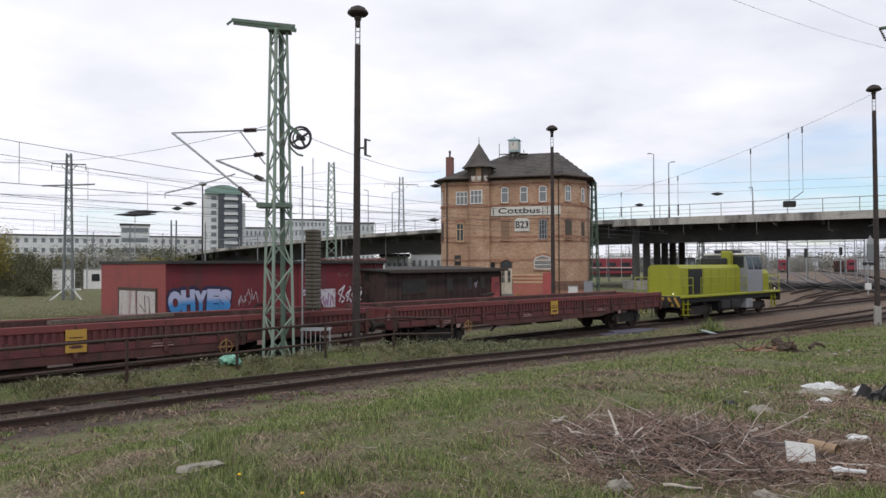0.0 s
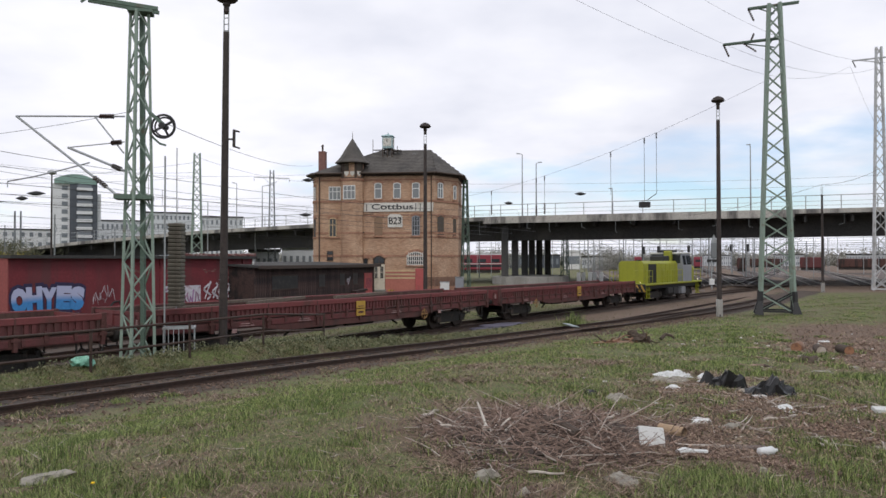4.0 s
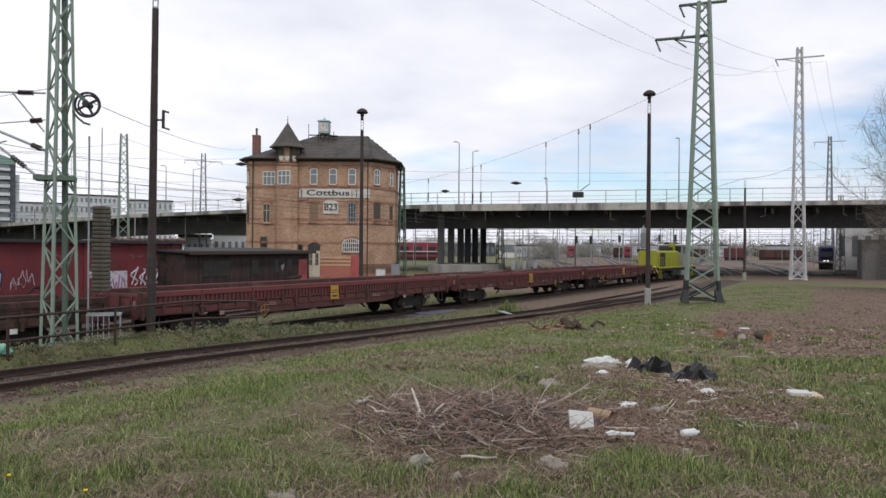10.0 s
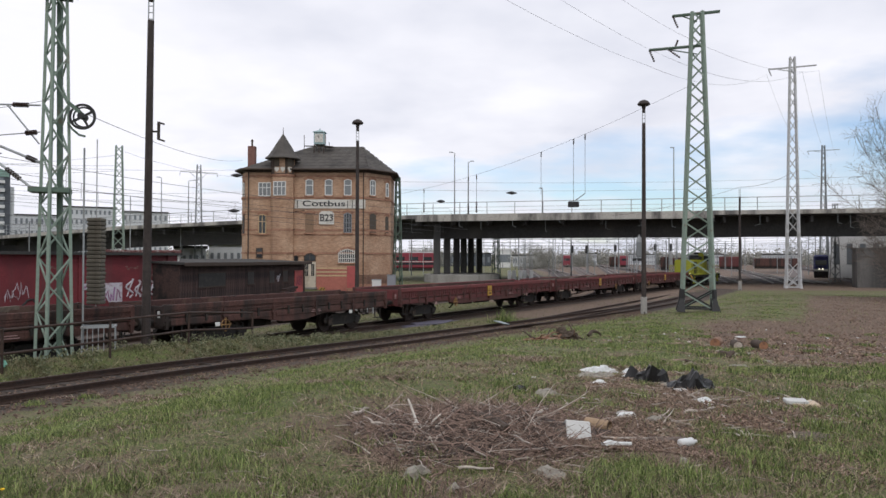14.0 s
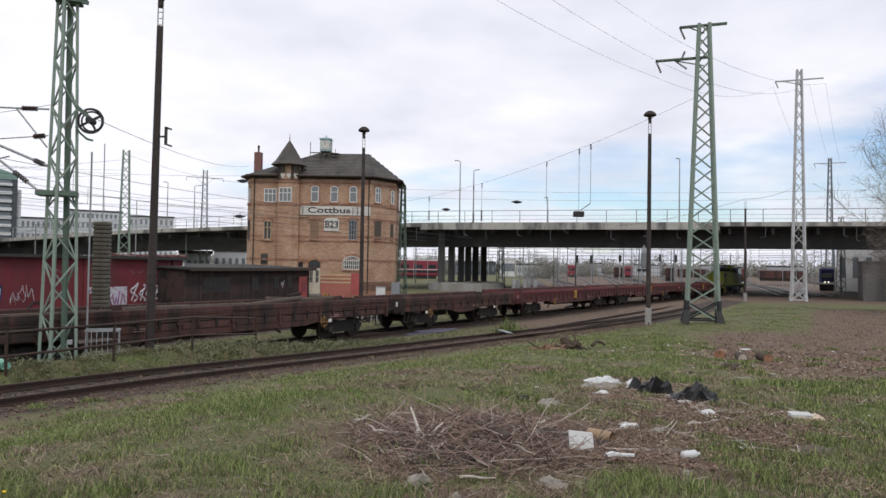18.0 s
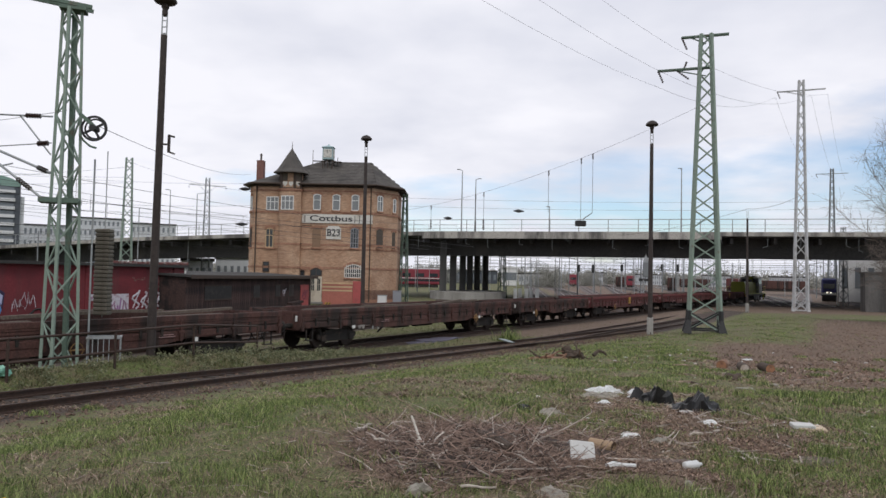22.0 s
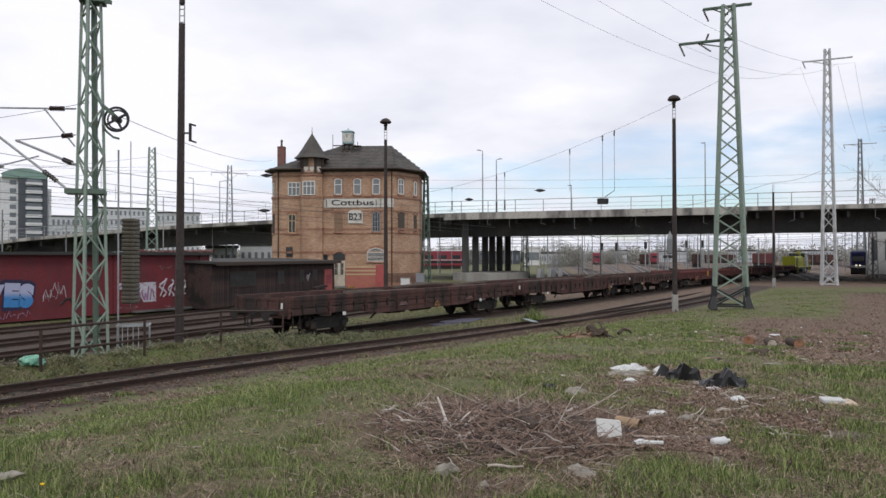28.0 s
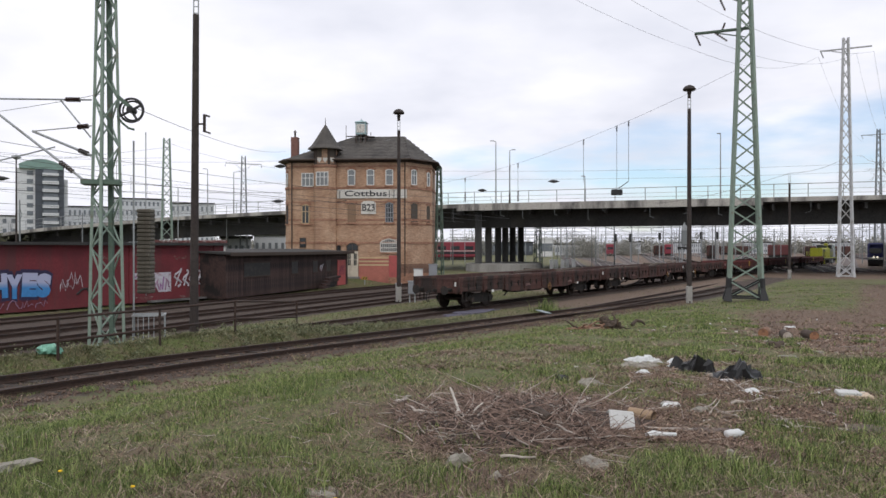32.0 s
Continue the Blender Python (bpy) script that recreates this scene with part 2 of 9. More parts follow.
class Mesh:
    """Collects faces and becomes one mesh."""

    def __init__(self):
        self.v, self.f = [], []

    def add(self, verts, faces, m=None):
        n = len(self.v)
        self.v += [tuple(m @ Vector(p)) for p in verts] if m else [tuple(p) for p in verts]
        self.f += [tuple(i + n for i in f) for f in faces]
        return self

    def span(self, lo, hi, m=None):
        (a, b, c), (d, e, g) = lo, hi
        v = [(a, b, c), (d, b, c), (d, e, c), (a, e, c), (a, b, g), (d, b, g), (d, e, g), (a, e, g)]
        return self.add(v, [(0, 3, 2, 1), (4, 5, 6, 7), (0, 1, 5, 4), (1, 2, 6, 5), (2, 3, 7, 6), (3, 0, 4, 7)], m)

    def box(self, c, s, m=None):
        return self.span([c[i] - s[i] / 2 for i in range(3)], [c[i] + s[i] / 2 for i in range(3)], m)

    def soft(self, c, s, r, m=None):
        """A box with chamfered edges."""
        hx, hy, hz = (q / 2 for q in s)
        v, idx = [], {}
        for sx in (-1, 1):
            for sy in (-1, 1):
                for sz in (-1, 1):
                    for k in range(3):
                        o = [hx - r, hy - r, hz - r]
                        o[k] += r
                        idx[sx, sy, sz, k] = len(v)
                        v.append((c[0] + sx * o[0], c[1] + sy * o[1], c[2] + sz * o[2]))
        f = []
        for k in range(3):
            a, b = (k + 1) % 3, (k + 2) % 3
            for s0 in (-1, 1):
                ring = []
                for sa, sb in ((-1, -1), (1, -1), (1, 1), (-1, 1)):
                    q = [0, 0, 0]
                    q[k], q[a], q[b] = s0, sa, sb
                    ring.append(idx[(*q, k)])
                f.append(tuple(ring) if s0 > 0 else tuple(ring[::-1]))
            for sa in (-1, 1):
                for sb in (-1, 1):
                    q0, q1 = [0, 0, 0], [0, 0, 0]
                    q0[k], q1[k] = -1, 1
                    q0[a] = q1[a] = sa
                    q0[b] = q1[b] = sb
                    ring = (idx[(*q0, a)], idx[(*q1, a)], idx[(*q1, b)], idx[(*q0, b)])
                    f.append(ring if sa * sb < 0 else ring[::-1])
        for sx in (-1, 1):
            for sy in (-1, 1):
                for sz in (-1, 1):
                    t = (idx[sx, sy, sz, 0], idx[sx, sy, sz, 1], idx[sx, sy, sz, 2])
                    f.append(t if sx * sy * sz > 0 else t[::-1])
        return self.add(v, f, m)

    def beam(self, p, q, w, h=None, m=None):
        """A bar of rectangular section from p to q: w across, h upward."""
        p, q = Vector(p), Vector(q)
        h = h or w
        d = (q - p).normalized()
        side = d.cross(Vector((0, 0, 1)))
        side = side.normalized() if side.length > 1e-4 else Vector((1, 0, 0))
        up = side.cross(d)
        a, b = side * w / 2, up * h / 2
        v = [p - a - b, p + a - b, p + a + b, p - a + b, q - a - b, q + a - b, q + a + b, q - a + b]
        return self.add(v, [(0, 1, 2, 3), (7, 6, 5, 4), (4, 5, 1, 0), (5, 6, 2, 1), (6, 7, 3, 2), (7, 4, 0, 3)], m)

    def tube(self, p, q, r, r2=None, n=8, m=None):
        p, q = Vector(p), Vector(q)
        r2 = r if r2 is None else r2
        d = (q - p).normalized()
        a = d.orthogonal().normalized()
        b = d.cross(a)
        ring = [(math.cos(6.28319 * i / n), math.sin(6.28319 * i / n)) for i in range(n)]
        v = [p + (a * c + b * s) * r for c, s in ring] + [q + (a * c + b * s) * r2 for c, s in ring]
        f = [(i, (i + 1) % n, n + (i + 1) % n, n + i) for i in range(n)] + [tuple(range(n))[::-1], tuple(range(n, 2 * n))]
        return self.add(v, f, m)

    def lathe(self, prof, n=16, m=None):
        """Turns (radius, height) pairs round z."""
        v = [(r * math.cos(6.28319 * i / n), r * math.sin(6.28319 * i / n), z) for r, z in prof for i in range(n)]
        f = [(k * n + i, k * n + (i + 1) % n, (k + 1) * n + (i + 1) % n, (k + 1) * n + i) for k in range(len(prof) - 1) for i in range(n)]
        f += [tuple(range(n))[::-1], tuple(range((len(prof) - 1) * n, len(prof) * n))]
        return self.add(v, f, m)

    def prism(self, poly, z0, z1, m=None):
        """Extrudes a counter-clockwise outline upward."""
        n = len(poly)
        v = [(x, y, z0) for x, y in poly] + [(x, y, z1) for x, y in poly]
        f = [(i, (i + 1) % n, n + (i + 1) % n, n + i) for i in range(n)] + [tuple(range(n))[::-1], tuple(range(n, 2 * n))]
        return self.add(v, f, m)

    def path(self, pts, r, n=5):
        pts = [Vector(p) for p in pts]
        k = len(pts)
        v = []
        for i, p in enumerate(pts):
            d = (pts[min(i + 1, k - 1)] - pts[max(i - 1, 0)]).normalized()
            a = d.cross(Vector((0.31, 0.17, 0.93))).normalized()
            b = d.cross(a)
            v += [p + (a * math.cos(6.28319 * j / n) + b * math.sin(6.28319 * j / n)) * r for j in range(n)]
        f = [(i * n + j, i * n + (j + 1) % n, (i + 1) * n + (j + 1) % n, (i + 1) * n + j) for i in range(k - 1) for j in range(n)]
        f += [tuple(range(n))[::-1], tuple(range((k - 1) * n, k * n))]
        return self.add(v, f)

    def ring(self, c, radius, r, axis="y", n=24, k=6, m=None):
        v, f = [], []
        for i in range(n):
            a = 6.28319 * i / n
            for j in range(k):
                b = 6.28319 * j / k
                u, w, h = (radius + r * math.cos(b)) * math.cos(a), (radius + r * math.cos(b)) * math.sin(a), r * math.sin(b)
                q = {"y": (u, h, w), "x": (h, u, w), "z": (u, w, h)}[axis]
                v.append((c[0] + q[0], c[1] + q[1], c[2] + q[2]))
                f.append((i * k + j, i * k + (j + 1) % k, (i + 1) % n * k + (j + 1) % k, (i + 1) % n * k + j))
        return self.add(v, f, m)

    def data(self, name):
        me = bpy.data.meshes.new(name)
        me.from_pydata(self.v, [], self.f)
        return me


def part(name, mesh, mat, parent=None, label="", at=None, smooth=False):
    me = mesh.data(name) if isinstance(mesh, Mesh) else mesh
    if not me.materials:
        me.materials.append(mat)
    if smooth:
        me.shade_smooth()
    ob = new(name, me)
    if parent:
        ob.parent = parent
    if at:
        ob.matrix_basis = at
    if label:
        ob["label"] = label
    return ob


def thing(name, label, category, m=None, group="", kind=""):
    ob = new(name)
    ob.empty_display_size = 0.2
    if m:
        ob.matrix_basis = m
    return tagged(ob, label, category, group, kind)


def solo(name, mesh, mat, label, category, m=None, group="", kind="", smooth=False):
    ob = part(name, mesh, mat, None, "", m, smooth)
    return tagged(ob, label, category, group, kind)


# ---- the lie of the land ----
HEAD = radians(31.0)            # bearing of the train's track
AHEAD = Vector((math.sin(HEAD), math.cos(HEAD), 0))
RIGHT = Vector((math.cos(HEAD), -math.sin(HEAD), 0))
BEND = 0.00217
# how far the line swings right of that curve through the points beyond the yard throat
SWAY_S = np.arange(20.0, 220.0, 1.0)
SWAY = np.interp(SWAY_S, [40, 50, 60, 75, 90, 103, 110, 118, 126, 140, 160], [0, 0.4, 0.95, 1.42, 1.48, 1.3, 0.85, 0.2, -0.35, -1.0, -1.2])
SWAY = np.convolve(np.pad(SWAY, 10, mode="edge"), np.hanning(23)[1:-1] / np.hanning(23)[1:-1].sum(), "valid")
ORIGIN = Vector((-3.71, 34.98, -0.18))


def rail_line(s, off=0.0):
    """A place on the train's track, s metres along it, off metres to the right, and the bearing there."""
    if s <= 63.6:
        p, a = ORIGIN + AHEAD * s, HEAD
    else:
        a = HEAD + BEND * (s - 63.6)
        p = ORIGIN + AHEAD * 63.6
        p += Vector(((math.cos(HEAD) - math.cos(a)) / BEND, (math.sin(a) - math.sin(HEAD)) / BEND, 0))
    swing = float(np.interp(s, SWAY_S, SWAY))
    turn = math.atan(float(np.interp(s + 1, SWAY_S, SWAY) - np.interp(s - 1, SWAY_S, SWAY)) / 2)
    return p + Vector((math.cos(a), -math.sin(a), 0)) * (off + swing), a + turn


# the siding nearer the camera: x of its middle and its height, by y
SIDE_Y = [-10.0, 4.0, 12.4, 17.3, 21.5, 27.35, 34.05, 37.6, 41.5, 47.2, 55.2, 74.7, 110.0]
SIDE_X = [-18.0, -12.6, -9.0, -7.1, -5.25, -1.93, 2.44, 5.06, 7.9, 12.1, 17.2, 28.8, 49.6]
SIDE_Z = [1.0, 0.78, 0.55, 0.35, 0.15, -0.05, -0.15, -0.18, -0.18, -0.18, -0.18, -0.18, -0.18]


def smoothed(ys, xs):
    yy = np.arange(-10, 110.1, 0.5)
    xx = np.interp(yy, ys, xs)
    k = np.hanning(15)
    k /= k.sum()
    pad = np.concatenate([xx[0] + (xx[1] - xx[0]) * np.arange(-7, 0), xx, xx[-1] + (xx[-1] - xx[-2]) * np.arange(1, 8)])
    return yy, np.convolve(pad, k, "valid")


SY, SX = smoothed(SIDE_Y, SIDE_X)
_, SZ = smoothed(SIDE_Y, SIDE_Z)


def side_x(y):
    return np.interp(y, SY, SX)


def side_z(y):
    return np.interp(y, SY, SZ)


def sstep(a, b, x):
    t = np.clip((x - a) / (b - a), 0, 1)
    return t * t * (3 - 2 * t)


def dip(x, y):
    """Depth of the hollow behind the bank railing."""
    f = -0.939 * (x + 9.74) + 0.343 * (y - 15.85)
    return 0.43 * sstep(0.2, 1.5, f) * (1 - sstep(4.0, 6.0, f)) * sstep(9, 14, y) * (1 - sstep(23, 26, y))


def land(x, y):
    """Height of the ground."""
    x, y = np.asarray(x, float), np.asarray(y, float)
    r = np.hypot(x, y)
    rise = 1.45 * (1 - sstep(3, 36, r)) + 0.04 * np.sin(x * 1.3 + 0.5 * y) * np.sin(y * 0.9) * (r < 60)
    w = (x - side_x(y)) * 0.83                      # metres to the right of the siding
    tz = side_z(y) - 0.165
    front = tz + (rise - tz) * sstep(1.9, 7.5, w)
    t = -((x + 3.71) * RIGHT.x + (y - 34.98) * RIGHT.y)  # metres to the left of the train's track
    bank = np.interp(y, [-10, 12, 16, 19.4, 22, 24.5, 28, 32], [1.0, 0.72, 0.62, 0.53, 0.42, 0.2, -0.12, -0.3])
    back = bank + (-0.33 - bank) * sstep(-2.2, -1.4, t)
    u = -((x + 16.2) * 0.9135 - (y - 42.3) * 0.4067)     # metres beyond the last yard track
    back = np.where(y > 40, -0.33, back) + 0.56 * sstep(2.0, 6.0, u)
    z = np.where(w > 0, front, tz + (back - tz) * sstep(1.2, 2.2, -w))
    z = z - dip(x, y)
    far = sstep(60, 75, r)
    far = far * (1 - (y < 125) * (y > 50) * (1 - sstep(2.2, 3.4, np.abs(t))))
    return np.where(y < -12, 1.3, np.where((t > 15) & (y < 78), z, z * (1 - far) - 0.12 * far))


def lz(x, y):
    return float(land(x, y))


def ground_material():
    m = bpy.data.materials.new("grass_and_earth")
    m.use_nodes = True
    t = m.node_tree
    bsdf = t.nodes["Principled BSDF"]
    bsdf.inputs["Roughness"].default_value = 0.95
    tc = t.nodes.new("ShaderNodeTexCoord").outputs["Object"]
    zone = t.nodes.new("ShaderNodeAttribute")
    zone.attribute_name = "zone"
    sep = t.nodes.new("ShaderNodeSeparateColor")
    t.links.new(zone.outputs["Color"], sep.inputs[0])

    def nz(scale, detail=6.0):
        n = t.nodes.new("ShaderNodeTexNoise")
        n.inputs["Scale"].default_value, n.inputs["Detail"].default_value, n.inputs["Roughness"].default_value = scale, detail, 0.65
        t.links.new(tc, n.inputs["Vector"])
        return n.outputs[0]

    def ramp(src, stops):
        n = t.nodes.new("ShaderNodeValToRGB")
        e = n.color_ramp.elements
        e[0].position, e[0].color = stops[0][0], (*stops[0][1], 1)
        e[1].position, e[1].color = stops[1][0], (*stops[1][1], 1)
        for p, c in stops[2:]:
            e.new(p).color = (*c, 1)
        t.links.new(src, n.inputs[0])
        return n.outputs[0]

    def mix(fac, a, b):
        n = t.nodes.new("ShaderNodeMix")
        n.data_type = "RGBA"
        for i, q in ((0, fac), (6, a), (7, b)):
            t.links.new(q, n.inputs[i])
        return n.outputs[2]

    def math_(op, a, b):
        n = t.nodes.new("ShaderNodeMath")
        n.operation = op
        n.use_clamp = True
        for i, q in enumerate((a, b)):
            if isinstance(q, (int, float)):
                n.inputs[i].default_value = q
            else:
                t.links.new(q, n.inputs[i])
        return n.outputs[0]

    fine, mid, big = nz(42), nz(5), nz(0.55, 4.0)
    grass = ramp(fine, [(0.32, (0.022, 0.027, 0.01)), (0.68, (0.2, 0.24, 0.07)), (0.5, (0.1, 0.126, 0.034))])
    dry = ramp(fine, [(0.32, (0.04, 0.031, 0.018)), (0.68, (0.25, 0.2, 0.12))])
    soil = ramp(fine, [(0.3, (0.045, 0.033, 0.025)), (0.7, (0.25, 0.172, 0.12))])
    stone = ramp(nz(26, 8.0), [(0.32, (0.02, 0.014, 0.011)), (0.68, (0.108, 0.076, 0.057))])
    patch = ramp(math_("ADD", math_("MULTIPLY", mid, 0.55), math_("MULTIPLY", big, 0.5)), [(0.46, (0, 0, 0)), (0.6, (1, 1, 1))])
    turf = mix(patch, grass, dry)
    edge = math_("ADD", math_("MULTIPLY", mid, 0.7), -0.35)
    litter = ramp(math_("ADD", sep.outputs[2], edge), [(0.38, (0, 0, 0)), (0.56, (1, 1, 1))])
    turf = mix(litter, turf, soil)
    gravel = ramp(math_("ADD", sep.outputs[1], edge), [(0.4, (0, 0, 0)), (0.58, (1, 1, 1))])
    col = mix(gravel, turf, stone)
    t.links.new(col, bsdf.inputs["Base Color"])
    b = t.nodes.new("ShaderNodeBump")
    b.inputs["Strength"].default_value, b.inputs["Distance"].default_value = 0.6, 0.05
    t.links.new(nz(30, 8.0), b.inputs["Height"])
    t.links.new(b.outputs[0], bsdf.inputs["Normal"])
    return m


NOISE_TABLE = np.random.default_rng(3).uniform(0, 1, (64, 64))


def mottle(x, y, size, shift=0.0):
    """Smooth random patches of a given size, from 0 to 1."""
    u, v = np.asarray(x, float) / size + shift, np.asarray(y, float) / size + shift * 1.7
    i, j = np.floor(u).astype(int), np.floor(v).astype(int)
    a, b = u - i, v - j
    a, b = a * a * (3 - 2 * a), b * b * (3 - 2 * b)
    t = NOISE_TABLE
    p = t[i % 64, j % 64] * (1 - a) + t[(i + 1) % 64, j % 64] * a
    q = t[i % 64, (j + 1) % 64] * (1 - a) + t[(i + 1) % 64, (j + 1) % 64] * a
    return p * (1 - b) + q * b


def zones(x, y):
    """How much grass, stone and brown litter lies at a place."""
    x, y = np.asarray(x, float), np.asarray(y, float)
    w = (x - side_x(y)) * 0.83
    stone = np.clip(1.25 - np.abs(w - 0.1) / 1.9, 0, 1) * (y < 75)
    t = -((x + 3.71) * RIGHT.x + (y - 34.98) * RIGHT.y)
    stone = np.maximum(stone, np.clip(1.3 - np.abs(t) / 2.2, 0, 1) * (y > 20))
    u = -((x + 16.2) * 0.9135 - (y - 42.3) * 0.4067)
    v = (x + 11.95) * 0.9135 - (y - 31.05) * 0.4067
    stone = np.maximum(stone, np.clip(1.2 - np.maximum(u, 0) / 2.5, 0, 1) * np.clip(1.25 - np.maximum(v, 0) / 1.9, 0, 1) * (y < 90) * (y > -20))
    stone = np.maximum(stone, ((w < -1.5) & (t < 0) & (y > 32)) * 0.3)
    yard = (y > 74) * sstep(-4, 14, x - (6 + (y - 80) * 0.1))
    r, az = np.hypot(x, y), np.degrees(np.arctan2(x, y))
    pile = np.exp(-(((x - 0.35) / 1.25) ** 2 + ((y - 6.85) / 1.35) ** 2))
    heap = np.exp(-(((x - 2.9) / 1.3) ** 2 + ((y - 8.6) / 2.6) ** 2))
    bare = np.clip((az - 17.0) / 5, 0, 1) * sstep(14.5, 18, r) * (1 - sstep(34, 44, r) * (1 - np.clip((az - 25) / 3, 0, 1)))
    bare = bare * (r < 70)
    spots = 0.6 * np.clip(np.sin(x * 2.1 + 1.3 + np.sin(y * 3.1)) * np.sin(y * 1.7 + x * 0.6) * 2 - 0.6 + 0.6 * np.sin(x * 5.3 + y * 4.1), 0, 1)
    bare = bare * np.clip(0.55 + 1.1 * (mottle(x, y, 2.6, 2.2) * 0.6 + mottle(x, y, 0.8, 8.8) * 0.4), 0, 1.05)
    spots = spots * np.clip(1.0 - np.exp(-((r - 10.5) / 4.0) ** 2) * (az < 11) - (r > 14) * 0.6, 0, 1)
    litter = np.clip(1.5 * pile + 0.62 * heap + 0.9 * bare + spots * (r < 30), 0, 1) * (w > 2.6)
    dirt = sstep(37, 43, y) * (w < -1.3) * (t < 1.0) * (y < 84)
    dirt = np.maximum(dirt, sstep(52, 58, y) * (t > 0) * (t < 30) * sstep(-1, 3, x) * (y < 84))
    litter = np.maximum(litter, np.maximum(yard * 0.72, dirt * 0.72))
    return np.stack([1 - stone, stone, litter, np.ones_like(x)], -1)


def ground_sheet():
    def axis(lo, hi, fine_lo, fine_hi, step):
        a = list(np.arange(fine_lo, fine_hi + 1e-6, step))
        d, q = step, fine_hi
        while q < hi:
            d *= 1.16
            q += d
            a.append(min(q, hi))
        d, q = step, fine_lo
        while q > lo:
            d *= 1.16
            q -= d
            a.insert(0, max(q, lo))
        return np.array(a)

    xs, ys = axis(-3000, 3000, -16, 20, 0.25), axis(-3000, 4000, 1, 46, 0.25)
    X, Y = np.meshgrid(xs, ys)
    Z = land(X, Y)
    rng = np.random.default_rng(4)
    near = np.hypot(X, Y) < 40
    Z = Z + near * rng.normal(0, 0.012, X.shape)
    nx, ny = len(xs), len(ys)
    idx = np.arange(nx * ny).reshape(ny, nx)
    quads = np.stack([idx[:-1, :-1], idx[:-1, 1:], idx[1:, 1:], idx[1:, :-1]], -1).reshape(-1, 4)
    me = bpy.data.meshes.new("ground")
    me.vertices.add(nx * ny)
    me.vertices.foreach_set("co", np.stack([X, Y, Z], -1).astype(np.float32).ravel())
    me.loops.add(quads.size)
    me.loops.foreach_set("vertex_index", quads.astype(np.int32).ravel())
    me.polygons.add(len(quads))
    me.polygons.foreach_set("loop_start", np.arange(0, quads.size, 4, dtype=np.int32))
    me.update()
    me.validate()
    at = me.color_attributes.new("zone", "FLOAT_COLOR", "POINT")
    at.data.foreach_set("color", zones(X, Y).astype(np.float32).ravel())
    me.materials.append(ground_material())
    me.shade_smooth()
    return tagged(new("ground", me), "patchy spring grass with earth, stones and litter", "ground", kind="structure")


ground_sheet()

# ---- tracks ----
BED = material("brown_ballast_bed", (0.125, 0.1, 0.09), 0.95, 0, 6, 0.35, (0.2, 0.17, 0.15), 0.2)
BED_DARK = material("sooty_ballast_bed", (0.07, 0.055, 0.05), 0.95, 0, 6, 0.35, (0.12, 0.1, 0.09), 0.2)
POLISHED = material("polished_rail_steel", (0.36, 0.32, 0.29), 0.5, 0.4, 18, 0.2)
RAIL_SHAPE = [(-0.07, 0.0), (0.07, 0.0), (0.07, 0.02), (0.012, 0.04), (0.012, 0.11), (0.036, 0.12), (0.036, 0.155), (-0.036, 0.155), (-0.036, 0.12),
              (-0.012, 0.11), (-0.012, 0.04), (-0.07, 0.02)]


def swept(line, off, shape):
    """Sweeps a section along a line of places, off metres to its right."""
    mesh = Mesh()
    n, k = len(line), len(shape)
    v = []
    for i, p in enumerate(line):
        d = (line[min(i + 1, n - 1)] - line[max(i - 1, 0)]).normalized()
        right = Vector((d.y, -d.x, 0)).normalized()
        v += [p + right * (off + u) + Vector((0, 0, h - 0.155)) for u, h in shape]
    f = [(i * k + j, i * k + (j + 1) % k, (i + 1) * k + (j + 1) % k, (i + 1) * k + j) for i in range(n - 1) for j in range(k)]
    f += [tuple(range(k))[::-1], tuple(range((n - 1) * k, n * k))]
    return mesh.add(v, f)


def along(line, step):
    out, left = [], 0.0
    for a, b in zip(line, line[1:]):
        d = (b - a).length
        while left < d:
            out.append((a.lerp(b, left / d), math.atan2((b - a).x, (b - a).y)))
            left += step
        left -= d
    return out


def track(name, line, label, sleepers=0, step=0.65, steel=RUST):
    top = thing(name, label, "railway track", kind="structure")
    for off in (-0.7535, 0.7535):
        part("rail", swept(line, off, RAIL_SHAPE), steel, top)
    if sleepers == 1:
        me = Mesh().soft((0, 0, 0), (2.5, 0.25, 0.14), 0.02).data("sleeper")
        me.materials.append(SLEEPER)
        for p, a in along(line, step):
            part("sleeper", me, SLEEPER, top, at=pose(p.x, p.y, p.z - 0.225, 0, 0, -math.degrees(a) + random.uniform(-1.5, 1.5)))
    elif sleepers == 2:
        mesh = Mesh()
        for p, a in along(line, step):
            mesh.box((0, 0, 0), (2.5, 0.24, 0.1), pose(p.x, p.y, p.z - 0.205, 0, 0, -math.degrees(a)))
        tagged(part("sleepers", mesh, SLEEPER, top, "row of dark timber sleepers"), kind="stuff")
    return top


train_line = [rail_line(s)[0] for s in np.arange(-60, 200, 2.0)]
track("track_1", train_line, "rusty rails of the train's track in dirty ballast", 2)
siding_line = [Vector((float(side_x(y)), y, float(side_z(y)))) for y in np.arange(-8, 74, 1.0)]
track("track_2", siding_line, "worn siding rails half buried in stones and grass", 1)


def straight(p, az, s0, s1, z=-0.18, step=4.0):
    d = Vector((math.sin(radians(az)), math.cos(radians(az)), 0))
    return [Vector((p[0], p[1], z)) + d * float(s) for s in np.arange(s0, s1 + 0.1, step)]


